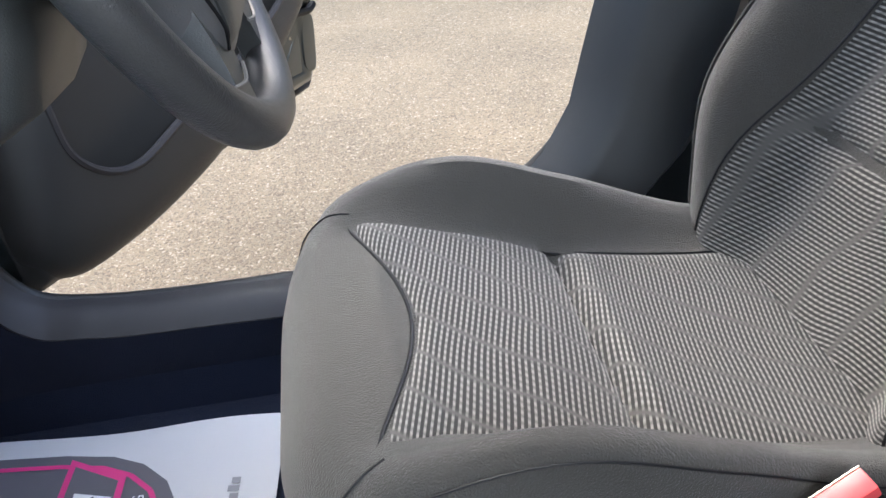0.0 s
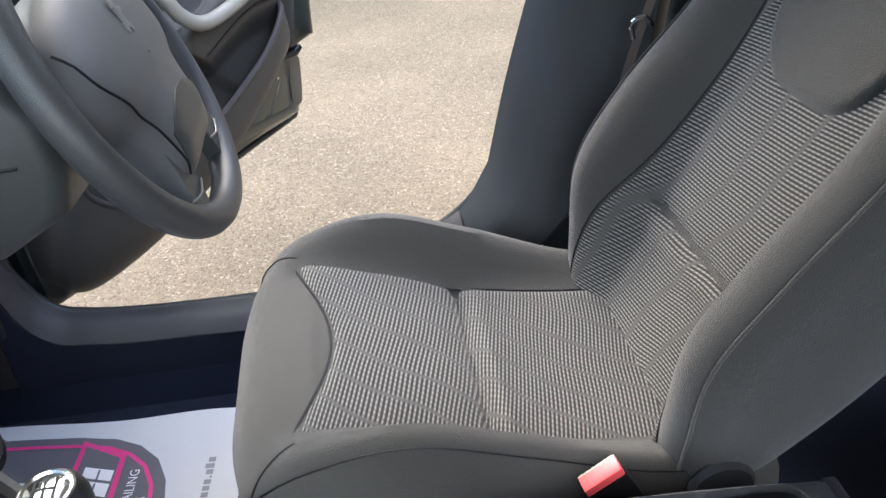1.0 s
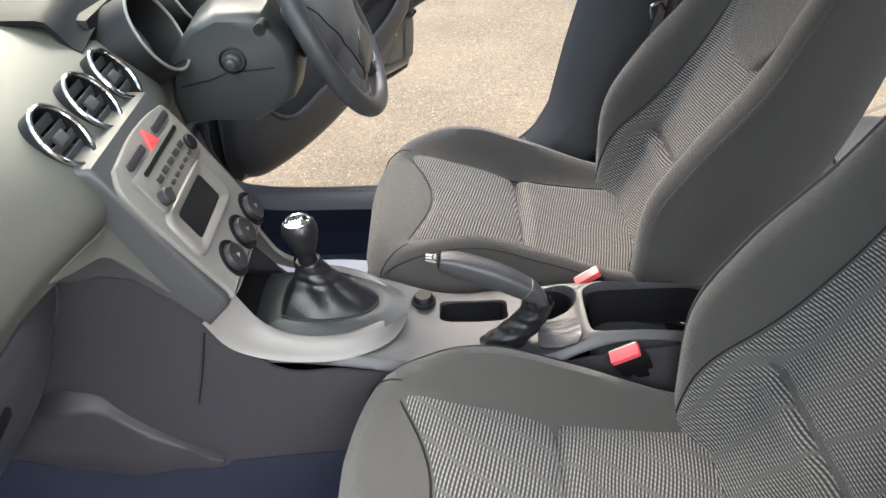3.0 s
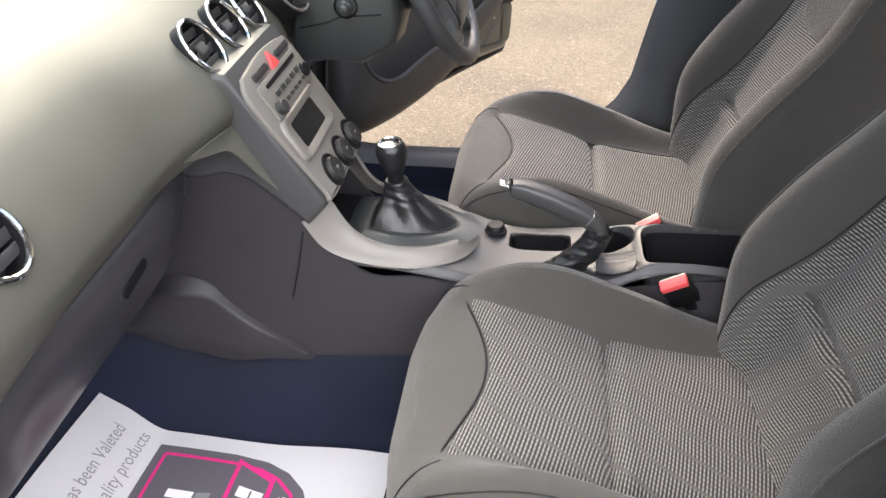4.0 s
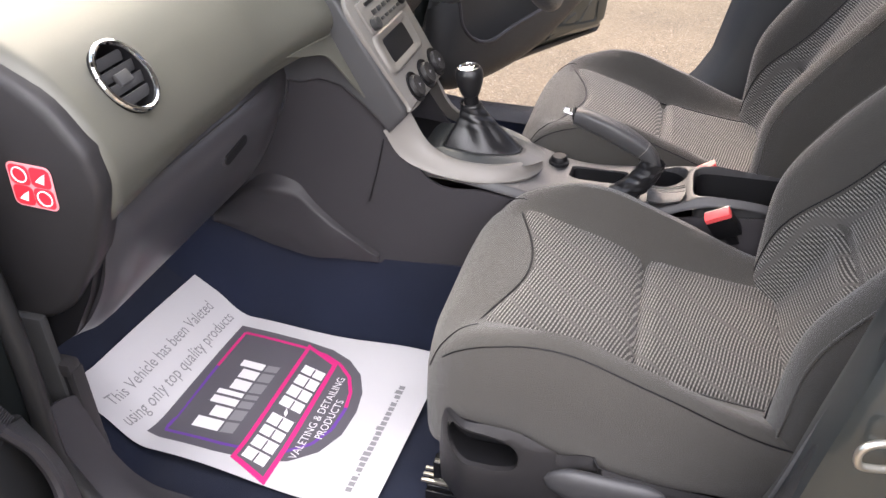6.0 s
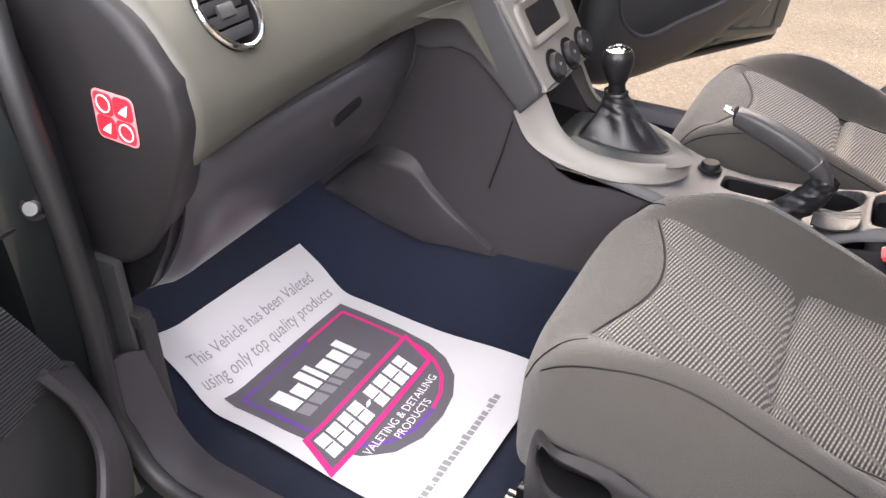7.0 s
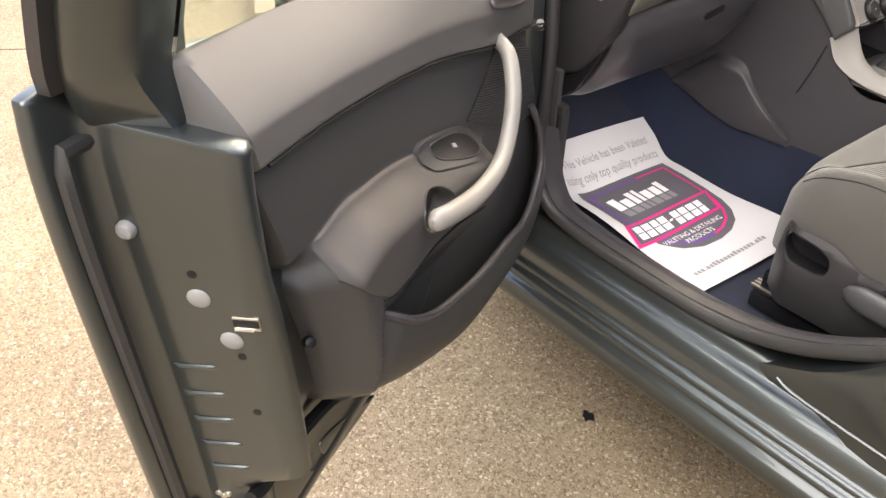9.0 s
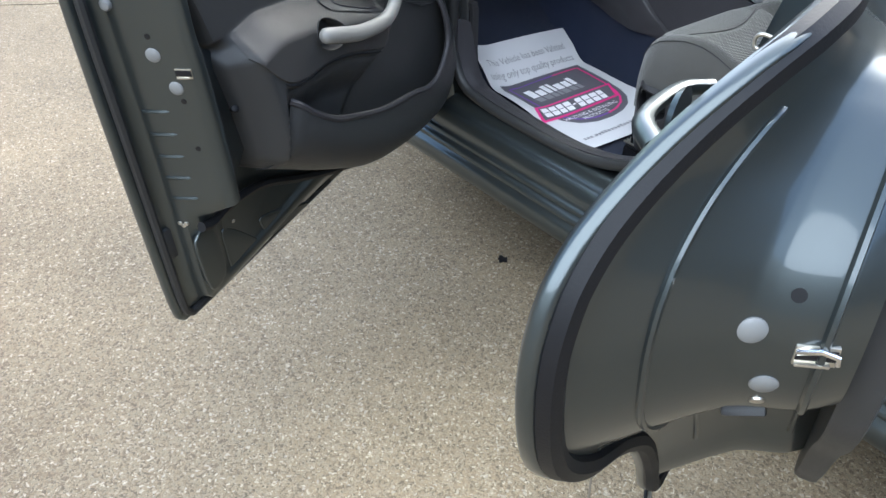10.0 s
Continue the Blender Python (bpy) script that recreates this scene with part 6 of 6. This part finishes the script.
# ---- centre pillar trims and belts ----
for sy in (-1, 1):
    bt = thing("pillar_trim", "dark plastic centre pillar trim", "pillar trim", (0.2, sy * 0.76, 0.5))
    loops = []
    for k in range(14):
        z = 0.46 + 0.95 * k / 13
        f = curve1([(0.46, 0.03), (0.52, 0.075), (0.57, 0.105), (0.66, 0.135), (0.8, 0.165), (0.95, 0.20), (1.42, 0.30)])(z)
        yi = curve1([(0.46, 0.73), (0.7, 0.735), (0.95, 0.725), (1.2, 0.66), (1.42, 0.58)])(z)
        yo = curve1([(0.46, 0.812), (0.7, 0.815), (0.95, 0.795), (1.2, 0.72), (1.42, 0.62)])(z)
        f -= (0.022 + 0.045 * sm(0.66, 0.54, z)) * (sy > 0)
        loops.append([(f, sy * yo, z), (f + 0.008, sy * (yo - 0.015), z), (f + 0.035, sy * (yi + 0.01), z), (f + 0.06, sy * yi, z), (f + 0.17, sy * yi, z), (f + 0.20, sy * (yi + 0.03), z), (f + 0.20, sy * yo, z)])
    part("cover", loft(loops), M_PILLAR, bt)
    part("belt_webbing", tube([(0.33, sy * 0.675, 0.45), (0.34, sy * 0.67, 0.8), (0.37, sy * 0.655, 1.1), (0.40, sy * 0.60, 1.35)], 0.022, 8, 16, flat=0.12), M_BLACK, bt, "black seat belt webbing")
    part("belt_guide", tube([(0.315, sy * 0.668, 0.93), (0.31, sy * 0.664, 0.955), (0.325, sy * 0.66, 0.965), (0.34, sy * 0.662, 0.95)], 0.004, 8, 12), M_CHROME, bt)
    stt = thing("sill_trim", "grey plastic sill trim strip", "sill trim", (-0.3, sy * 0.74, 0.42))
    part("strip", thick(grid(60, 14, lambda a, b: (-0.765 + 0.83 * a, sy * (0.752 + 0.066 * b), SEAL_Z(-0.765 + 0.83 * a) - 0.022 + 0.022 * math.sin(0.5 * math.pi * min(1, b * 1.3)))), 0.006), M_LOWER, stt)
    part("riser", thick(grid(60, 8, lambda a, b: (-0.765 + 0.77 * a, sy * (0.735 + 0.018 * b), 0.31 + (SEAL_Z(-0.765 + 0.77 * a) - 0.02 - 0.31) * b)), 0.004), M_CARPET, stt)
    kp = thing("kick_panel", "dark plastic kick panel with a moulded slot", "kick panel", (-0.87, sy * 0.71, 0.45))
    part("panel", box(-1.0, -0.77, sy * 0.752 - 0.008, sy * 0.752 + 0.008, 0.34, 0.76, 0.006), M_TRIM, kp)
    part("slot_frame", joined(box(-0.803, -0.786, sy * 0.745 - 0.013, sy * 0.745 + 0.013, 0.49, 0.675, 0.005), box(-0.768, -0.752, sy * 0.742 - 0.012, sy * 0.742 + 0.012, 0.50, 0.665, 0.005), box(-0.800, -0.754, sy * 0.744 - 0.012, sy * 0.744 + 0.012, 0.655, 0.678, 0.005), box(-0.800, -0.752, sy * 0.742 - 0.014, sy * 0.742 + 0.014, 0.485, 0.528, 0.006)), M_CAP, kp, "moulded frame round a slot")
    part("slot", box(-0.790, -0.764, sy * 0.748 - 0.006, sy * 0.748 + 0.006, 0.52, 0.66, 0.002), M_BLACK, kp)

# ---- steering wheel and column ----
sw = thing("steering_wheel", "grey leather steering wheel with a plain boss", "steering wheel", m=Matrix.Translation((-0.33, 0.362, 1.065)) @ pose(0, 0, 0, 0, 65, 0) @ pose(0, 0, 0, 0, 0, 90))
# own frame: z towards the driver, y up the wheel, x across
part("rim", tube([(0.172 * math.cos(q), 0.172 * math.sin(q), 0) for q in [2 * math.pi * k / 64 for k in range(64)]], lambda q: 0.0175, 14, closed=True), M_WHEEL, sw, "worn grey leather rim")


half = [(0, 0.100), (0.06, 0.097), (0.112, 0.078), (0.146, 0.048), (0.151, 0.010), (0.134, -0.016), (0.104, -0.036), (0.092, -0.066), (0.084, -0.100), (0.060, -0.116), (0, -0.119)]
pad_o = spline(half + [(-x, y) for x, y in half[-2::-1]], 120)[:-1]
pad_q = sorted((math.atan2(p[1], p[0]), math.hypot(p[0], p[1])) for p in pad_o)


def pad_r(q):
    return float(np.interp(math.atan2(math.sin(q), math.cos(q)), [p[0] for p in pad_q], [p[1] for p in pad_q], period=2 * math.pi))


def pad_z(x, y):
    """Height of the airbag pad over the plane of the rim."""
    f = math.hypot(x, y) / pad_r(math.atan2(y, x))
    return float(np.interp(f, (0, 0.4, 0.7, 0.88, 0.96, 1.0), (0.036, 0.034, 0.029, 0.020, 0.011, 0.0)))


def boss(a, b):
    q = 2 * math.pi * b
    f = (0.01, 0.2, 0.4, 0.55, 0.7, 0.8, 0.88, 0.93, 0.96, 0.99, 1.0, 1.0)[round(a * 11)]
    x, y = f * pad_r(q) * math.cos(q), f * pad_r(q) * math.sin(q)
    return (x, y, pad_z(x, y) if a < 0.99 else -0.022)


part("boss", grid(11, 96, boss, closed_v=True), M_PAD, sw, "pale grey padded airbag boss")
for sx in (-1, 1):
    part("seam", tube([(sx * x, y, pad_z(x, y) + 0.0002) for x, y in spline([(0.128, 0.060), (0.122, 0.020), (0.100, -0.014), (0.080, -0.045), (0.072, -0.080), (0.066, -0.106)], 24)], 0.0016, 6), M_BLACK, sw)
    part("spoke", loft([[(sx * x, y - h, z - 0.012), (sx * x, y + h, z - 0.012), (sx * x, y + h * 0.9, z + 0.006), (sx * x, y - h * 0.9, z + 0.006)] for x, y, h, z in ((0.07, 0.005, 0.045, 0.006), (0.11, 0.012, 0.034, 0.002), (0.14, 0.016, 0.026, -0.002), (0.168, 0.018, 0.024, -0.002))]), M_TRIM, sw)
    part("spoke", loft([[(sx * (x - h), y, z - 0.012), (sx * (x + h), y, z - 0.012), (sx * (x + h * 0.9), y, z + 0.006), (sx * (x - h * 0.9), y, z + 0.006)] for x, y, h, z in ((0.055, -0.06, 0.030, 0.008), (0.066, -0.09, 0.026, 0.008), (0.076, -0.122, 0.024, 0.005), (0.084, -0.148, 0.026, 0.001))]), M_COL, sw)
    part("spoke_line", tube([(sx * 0.050, -0.121, 0.012), (sx * 0.075, -0.126, 0.013), (sx * 0.101, -0.120, 0.011)], 0.0014, 6, 10), M_ALU, sw)

part("badge", moved(joined(*[prism(rrect(w, h, 0.002, cx=x, cy=y), 0.003, r=0.001) for w, h, x, y in ((0.009, 0.024, 0.001, 0), (0.018, 0.006, 0.004, 0.007), (0.005, 0.012, -0.005, -0.010), (0.005, 0.011, 0.007, -0.012), (0.009, 0.008, -0.002, 0.014))]), pose(0, 0.040, 0.0335, 0, 0, -6)), M_PLUG, sw, "plain silver-grey badge")


def shade_at(a, b):
    """A dark patch on the lower pad, rounded above: its dim reflection as colour."""
    x = 0.068 * (2 * b - 1)
    y = -0.104 + (0.062 - 0.022 * (2 * b - 1) ** 2) * a
    return (x, y, pad_z(x, y) + 0.0022)


part("lower_shade", thick(grid(16, 30, shade_at), 0.002), M_COL, sw, "dark patch for the dim reflection low on the boss")

col = thing("steering_column", "dark plastic steering column shroud with ignition lock", "steering column", (-0.45, 0.36, 1.0))
side_o = [(-0.602, 0.902), (-0.541, 0.912), (-0.47, 0.906), (-0.398, 0.948), (-0.384, 0.995), (-0.388, 1.055), (-0.430, 1.104), (-0.505, 1.108), (-0.555, 1.085), (-0.60, 1.03), (-0.612, 0.95)]
sec = []
for y, f in ((0.272, 0.86), (0.280, 0.95), (0.294, 1.0), (0.362, 1.04), (0.430, 1.0), (0.444, 0.95), (0.452, 0.86)):
    sec.append([(-0.51 + (x + 0.51) * f, y, 1.01 + (z - 1.01) * f) for x, z in side_o])
bm = loft(sec)
bmesh.ops.bevel(bm, geom=[e for e in bm.edges if e.calc_face_angle(0) > 0.6], offset=0.004, segments=2, affect="EDGES")
part("shroud", bm, M_COL, col, "dark two-part shroud")
part("hub_neck", tube([(-0.35, 0.362, 1.06), (-0.43, 0.362, 1.03)], 0.05, 20), M_BLACK, col)
part("shroud_joint", tube([(-0.585, 0.2695, 0.985), (-0.53, 0.2695, 0.996), (-0.50, 0.2695, 1.008), (-0.42, 0.2695, 1.012)], 0.0016, 6), M_BLACK, col)
IM = Matrix.Translation((-0.489, 0.272, 1.027)) @ pose(0, 0, 0, 90, 0, 0)
part("ignition_lock", moved(lathe([(0.001, -0.001), (0.019, -0.001), (0.0215, 0.003), (0.0235, 0.002), (0.024, -0.003)], n=28), IM), M_BLACK, col)
part("key_cap", moved(lathe([(0.0165, 0.0), (0.0165, 0.010), (0.0150, 0.014), (0.0115, 0.016), (0.0100, 0.0215), (0.0070, 0.024), (0.001, 0.0245)], n=28), IM), M_COL, col)
for sy in (-1, 1):
    part("stalk", tube([(-0.43, 0.362 + sy * 0.07, 1.085), (-0.425, 0.362 + sy * 0.11, 1.095), (-0.42, 0.362 + sy * 0.155, 1.10)], lambda q: 0.007 + 0.003 * q, 10, 10), M_BLACK, col)

# instrument cluster and hood
clu = thing("instrument_cluster", "black instrument cluster with two silver-rimmed dials", "instrument cluster", (-0.65, 0.36, 1.06))
for y in (0.252, 0.455):
    m = pose(-0.605, y, 1.086, 0, 62, 0)
    gz = part("gauge", moved(lathe([(0.001, -0.05), (0.06, -0.05), (0.066, 0.0), (0.070, 0.012), (0.074, 0.0), (0.078, -0.16)], n=40), m), M_BLACK, clu, "deep round gauge")
    part("bezel", moved(tube([(0.071 * math.cos(q), 0.071 * math.sin(q), 0.012) for q in [2 * math.pi * k / 48 for k in range(48)]], 0.0026, 8, closed=True), m), M_ALU, gz)
    part("face", moved(lathe([(0.001, -0.047), (0.058, -0.047), (0.058, -0.044), (0.001, -0.044)], n=32), m), M_INK, gz)
part("hood", thick(grid(24, 40, lambda a, b: (-1.0 + 0.33 * a, 0.13 + 0.46 * b, 1.165 - 0.012 * a + 0.03 * math.sin(math.pi * b) ** 0.8 - 0.05 * sm(0.85, 1, a))), 0.01), M_BLACK, clu, "dark instrument hood")
part("cluster_body", box(-0.88, -0.67, 0.18, 0.54, 0.98, 1.14, 0.02), M_BLACK, clu)
knee = thing("driver_knee_panel", "dark plastic panel under the driver dash", "knee panel", (-0.7, 0.45, 0.8))
part("panel", thick(grid(20, 30, lambda a, b: (lambda p: (p[0], 0.14 + 0.585 * b, p[1]))(spline([(-0.66, 0.93), (-0.655, 0.89), (-0.67, 0.82), (-0.72, 0.75), (-0.80, 0.71), (-0.9, 0.70)], 20)[round(a * 20)])), 0.012), M_TRIM, knee)
part("side_cheek", box(-0.95, -0.55, 0.112, 0.128, 0.60, 0.90, 0.005), M_TRIM, knee)

# creased rubber boot at the driver door hinge
boot = thing("cable_boot", "creased black rubber cable boot at the door hinge", "rubber boot", (-0.86, 0.84, 0.62))
part("bellows", tube([(-0.875, 0.80, 0.62), (-0.85, 0.86, 0.62), (-0.82, 0.93, 0.62)], lambda q: 0.022 + 0.005 * math.sin(40 * q), 14, 40), M_RUBBER, boot)

# ---- paper floor mats ----
MX, MY = -0.64, -0.415


def paper_at(a, b, lift=0.0):
    """Paper surface: a across (towards the driver), b towards the front, from the sheet's middle."""
    rot = radians(-3.0)
    x = MX - (b * math.cos(rot) + a * math.sin(rot))
    y = MY + (a * math.cos(rot) - b * math.sin(rot))
    z = 0.334 + 0.72 * max(0, -0.80 - x) * sm(-0.78, -0.88, x)
    z += 0.03 * sm(-0.52, -0.66, y) * sm(-0.50, -0.80, x) + 0.008 * sm(-0.34, -0.22, y) * sm(-0.60, -0.40, x)
    z += 0.004 * math.sin(9 * a + 4 * b) + 0.003 * math.sin(17 * b - 6 * a)
    return Vector((x, y, z + lift))


def flat_patch(pts, lift, n=14):
    """A filled outline laid on the sheet, cut fine enough to follow it."""
    bm = bmesh.new()
    bm.faces.new([bm.verts.new((p[0], p[1], 0)) for p in pts])
    for axis in (0, 1):
        lo, hi = min(p[axis] for p in pts), max(p[axis] for p in pts)
        for k in range(1, n):
            nrm = (1, 0, 0) if axis == 0 else (0, 1, 0)
            c = lo + (hi - lo) * k / n
            bmesh.ops.bisect_plane(bm, geom=bm.verts[:] + bm.edges[:] + bm.faces[:], plane_co=(c, c, 0), plane_no=nrm)
    for v in bm.verts:
        v.co = paper_at(v.co.x, v.co.y, lift)
    return bm


def paper_mat():
    t = thing("paper_floor_mat", "white printed paper mat laid on the carpet", "paper mat", (MX, MY, 0.32), "paper mats")
    part("sheet", thick(grid(56, 44, lambda u, v: paper_at(-0.202 + 0.404 * v, -0.278 + 0.578 * u)), 0.0006), M_PAPER, t)
    shield = [(-0.166, 0.178), (0.166, 0.174), (0.166, 0.02), (0.158, -0.045), (0.138, -0.092), (0.105, -0.130), (0.06, -0.153), (0.01, -0.162), (-0.05, -0.158), (-0.10, -0.135), (-0.138, -0.092), (-0.158, -0.035), (-0.166, 0.04)]
    part("shield", flat_patch(shield, 0.0012), M_INK, t, "dark grey printed shield")

    def scaled(f):
        return [((p[0] - 0.008) * f + 0.008, (p[1] - 0.02) * f + 0.02) for p in shield]
    loop = []
    pts = scaled(0.87)
    for (x0, y0), (x1, y1) in zip(pts, pts[1:] + pts[:1]):
        loop += [(x0 + (x1 - x0) * k / 8, y0 + (y1 - y0) * k / 8) for k in range(8)]
    for seg, mt, lab in (([p for p in loop if p[0] <= 0.02], M_VIOLET, "violet printed line"), ([p for p in loop if p[0] > 0.02], M_PINK, "magenta printed line")):
        bm = bmesh.new()
        for p in seg:
            q = loop[(loop.index(p) + 1) % len(loop)]
            tx, ty = q[0] - p[0], q[1] - p[1]
            ln = math.hypot(tx, ty) or 1
            nx, ny = -ty / ln * 0.0035, tx / ln * 0.0035
            bm.faces.new([bm.verts.new(paper_at(c[0], c[1], 0.0020)) for c in ((p[0] - nx, p[1] - ny), (q[0] - nx, q[1] - ny), (q[0] + nx, q[1] + ny), (p[0] + nx, p[1] + ny))])
        part("border", bm, mt, t, lab, smooth=False)
    # ribbon across the shield
    rib = [(-0.168, 0.004), (0.157, 0.010), (0.119, -0.073), (-0.203, -0.082)]
    part("ribbon", flat_patch(rib, 0.0024), M_PINK, t, "magenta printed ribbon")
    ribi = [(-0.160, -0.005), (0.143, 0.001), (0.113, -0.064), (-0.187, -0.072)]
    part("ribbon_field", flat_patch(ribi, 0.0032), M_INK, t)
    # the maker's mark as plain blocks
    x = -0.118
    for w, h, y0 in ((0.026, 0.056, 0.062), (0.026, 0.038, 0.062), (0.018, 0.056, 0.062), (0.012, 0.056, 0.062), (0.026, 0.038, 0.062), (0.024, 0.038, 0.062), (0.018, 0.050, 0.062)):
        part("mark_block", flat_patch([(x, y0), (x + w, y0), (x + w, y0 + h), (x, y0 + h)], 0.0024, 3), M_PALE, t)
        part("mark_shadow", flat_patch([(x + 0.004, y0 - 0.030), (x + w + 0.004, y0 - 0.030), (x + w, y0 - 0.004), (x, y0 - 0.004)], 0.0022, 3), M_SHADE, t)
        x += w + 0.006
    x = -0.168
    for w in (0.026, 0.026, 0.022, 0.026, 0.012, 0.024, 0.026, 0.026, 0.022):
        h0, h1 = (-0.062, -0.012) if w > 0.013 else (-0.040, -0.032)
        part("mark_block", flat_patch([(x, h0), (x + w, h0), (x + w + 0.010, h1), (x + 0.010, h1)], 0.0040, 3), M_PALE, t)
        if w > 0.013:
            part("mark_slit", flat_patch([(x + 0.0015, -0.040), (x + w + 0.0015, -0.040), (x + w + 0.0022, -0.0365), (x + 0.0022, -0.0365)], 0.0048, 2), M_INK, t)
        x += w + 0.0055
    for words, size, cx, cy, wd, mt in (("This Vehicle has been Valeted", 0.028, -0.006, 0.232, 0.330, M_INKTXT), ("using only top quality products", 0.028, -0.004, 0.197, 0.355, M_INKTXT), ("VALETING & DETAILING", 0.0225, -0.022, -0.105, 0.215, M_PALE), ("PRODUCTS", 0.0225, -0.022, -0.128, 0.10, M_PALE)):
        part("lettering", text_bm(words, size, lambda a, b, cx=cx, cy=cy: paper_at(cx + a, cy + b, 0.003), wd), mt, t, smooth=False)
    # web address as a row of plain bars
    x = -0.168
    for k in range(22):
        w = 0.0042 if k in (3, 18) else 0.0095
        h = 0.004 if k in (3, 18) else (0.0150 if k in (6, 7, 12, 20) else 0.0115)
        part("address_bar", flat_patch([(x, -0.229), (x + w, -0.229), (x + w, -0.229 + h), (x, -0.229 + h)], 0.002, 2), M_INKTXT, t)
        x += w + 0.0032
    return t


mat_l = paper_mat()
copy_thing(mat_l, pose(MX, MY + 0.872, 0.32, 0, 0, -2.5))

# ---- rear bench ----
bench = thing("rear_bench", "charcoal cloth rear bench with grey ribbed panels", "rear seat", (0.9, 0, 0.4))


def rz(x, y):
    return 0.70 - 0.10 * sm(0.64, 0.56, x) - 0.05 * (x - 0.6) + 0.02 * math.cos(5.2 * y) * 0.5 - 0.02 * math.exp(-(y / 0.04) ** 2)


part("cushion", thick(grid(24, 50, lambda a, b: (0.58 + 0.55 * a, -0.66 + 1.32 * b, rz(0.58 + 0.55 * a, -0.66 + 1.32 * b))), 0.16), M_CLOTH, bench)
for sy in (-1, 1):
    part("cushion_panel", thick(grid(20, 20, lambda a, b: (0.66 + 0.44 * a, sy * (0.22 + 0.30 * b), rz(0.66 + 0.44 * a, 0.3) + 0.006)), 0.01), M_SEATX, bench)
part("backrest", thick(grid(12, 30, lambda a, b: (1.10 + 0.25 * a, -0.64 + 1.28 * b, 0.66 + 0.55 * a)), 0.12), M_CLOTH, bench)

# ---- driveway details ----
hose = thing("ground_cable", "thin black cable lying on the driveway", "cable", (0.1, -0.8, 0.01))
part("cable", tube([(-0.35, -0.25, 0.006), (-0.056, -0.628, 0.006), (0.09, -0.80, 0.006), (0.206, -0.943, 0.006), (0.5, -1.35, 0.006), (0.9, -1.8, 0.006)], 0.004, 8, 40), M_BLACK, hose)
stain = thing("oil_spot", "small dark oil spot on the driveway", "oil spot", (-0.457, -0.864, 0.0), kind="stuff")
part("spot", prism([(-0.457 + 0.016 * math.cos(q) * (1 + 0.3 * math.sin(3 * q)), -0.864 + 0.013 * math.sin(q) * (1 + 0.3 * math.cos(5 * q))) for q in [2 * math.pi * k / 24 for k in range(24)]], 0.004), M_BLACK, stain)
part("cable_edge", tube([(-0.35, -0.245, 0.002), (-0.05, -0.622, 0.002), (0.215, -0.943, 0.002), (0.51, -1.35, 0.002), (0.91, -1.8, 0.002)], 0.004, 6, 40), M_STEEL, hose, "pale edge of the cable")
for nm, pts, r in (("slab_joint", [(-0.42, -0.37), (-0.212, -0.632), (0.122, -1.053), (0.6, -1.66), (1.2, -2.4)], 0.004), ("slab_joint", [(-4.6, -2.6), (-3.755, -1.459), (-3.415, -0.945), (-3.07, -0.67), (-2.4, -0.3)], 0.005), ("slab_joint", [(0.9, 1.6), (1.687, 2.079), (2.072, 2.30), (3.2, 2.95)], 0.012)):
    j = tagged(new(nm, finish(tube([(x, y, 0.0) for x, y in pts], r, 6, 30, flat=0.35), M_JOINT, True, nm)), "dark joint line in the driveway", "ground joint", kind="structure")
edge = thing("timber_edging", "weathered timber edging beside a planted bed", "edging", (-3.7, 0.1, 0))
part("board", moved(box(-0.75, 0.75, -0.05, 0.05, 0.0, 0.14, 0.01), pose(-3.75, 0.06, 0, 0, 0, 152)), M_TIMBER, edge)
shrub = thing("low_shrub", "low dark green shrub in a planted bed", "shrub", (-3.7, 0.55, 0))
rng = random.Random(4)
lf = bmesh.new()
for k in range(3200):
    a, q = rng.random(), rng.random()
    x, y = -3.18 - 1.3 * 0.88 * a - 1.1 * 0.32 * q, -0.18 + 1.3 * 0.47 * a + 1.1 * 0.84 * q
    z = rng.uniform(0.01, 0.04 + 0.30 * min(1, 5 * a, 5 * (1 - a), 6 * q + 0.2))
    s_ = rng.uniform(0.018, 0.04)
    m = Matrix.LocRotScale((x, y, z), Euler((rng.uniform(-1, 1), rng.uniform(-1, 1), rng.uniform(0, 6.3))), (s_, s_ * 0.6, s_))
    vs = [lf.verts.new(m @ Vector(p)) for p in ((-1, 0, 0), (-0.3, -0.7, 0.1), (0.5, -0.5, 0.05), (1, 0, -0.15), (0.5, 0.5, 0.05), (-0.3, 0.7, 0.1))]
    lf.faces.new(vs)
tagged(part("leaves", lf, M_LEAF, shrub, smooth=False), kind="stuff")
for k in range(14):
    a = k * 0.45
    part("stem", tube([(-3.75, 0.62, 0), (-3.75 + 0.3 * math.cos(a), 0.62 + 0.2 * math.sin(a), 0.16), (-3.75 + 0.6 * math.cos(a), 0.62 + 0.35 * math.sin(a), 0.22)], 0.006, 5, 6), M_TIMBER, shrub)

# plain walls added round the place, unseen from the path, to cut low sky light
for nm, x, y, a, b in (("unseen_wall_north", 0, 7.5, 9.0, 0.12), ("unseen_wall_south", 0, -8.5, 9.0, 0.12), ("unseen_wall_east", 9.0, -0.5, 0.12, 8.0), ("unseen_wall_west", -9.0, -0.5, 0.12, 8.0)):
    tagged(new(nm, finish(box(x - a, x + a, y - b, y + b, 0.0, 5.0 if y > 7 or x > 8 else 3.0 if y < -7 else 2.0, 0.01), M_WALL, False, nm)), "plain unseen wall added to block low sky light", "wall", kind="structure")
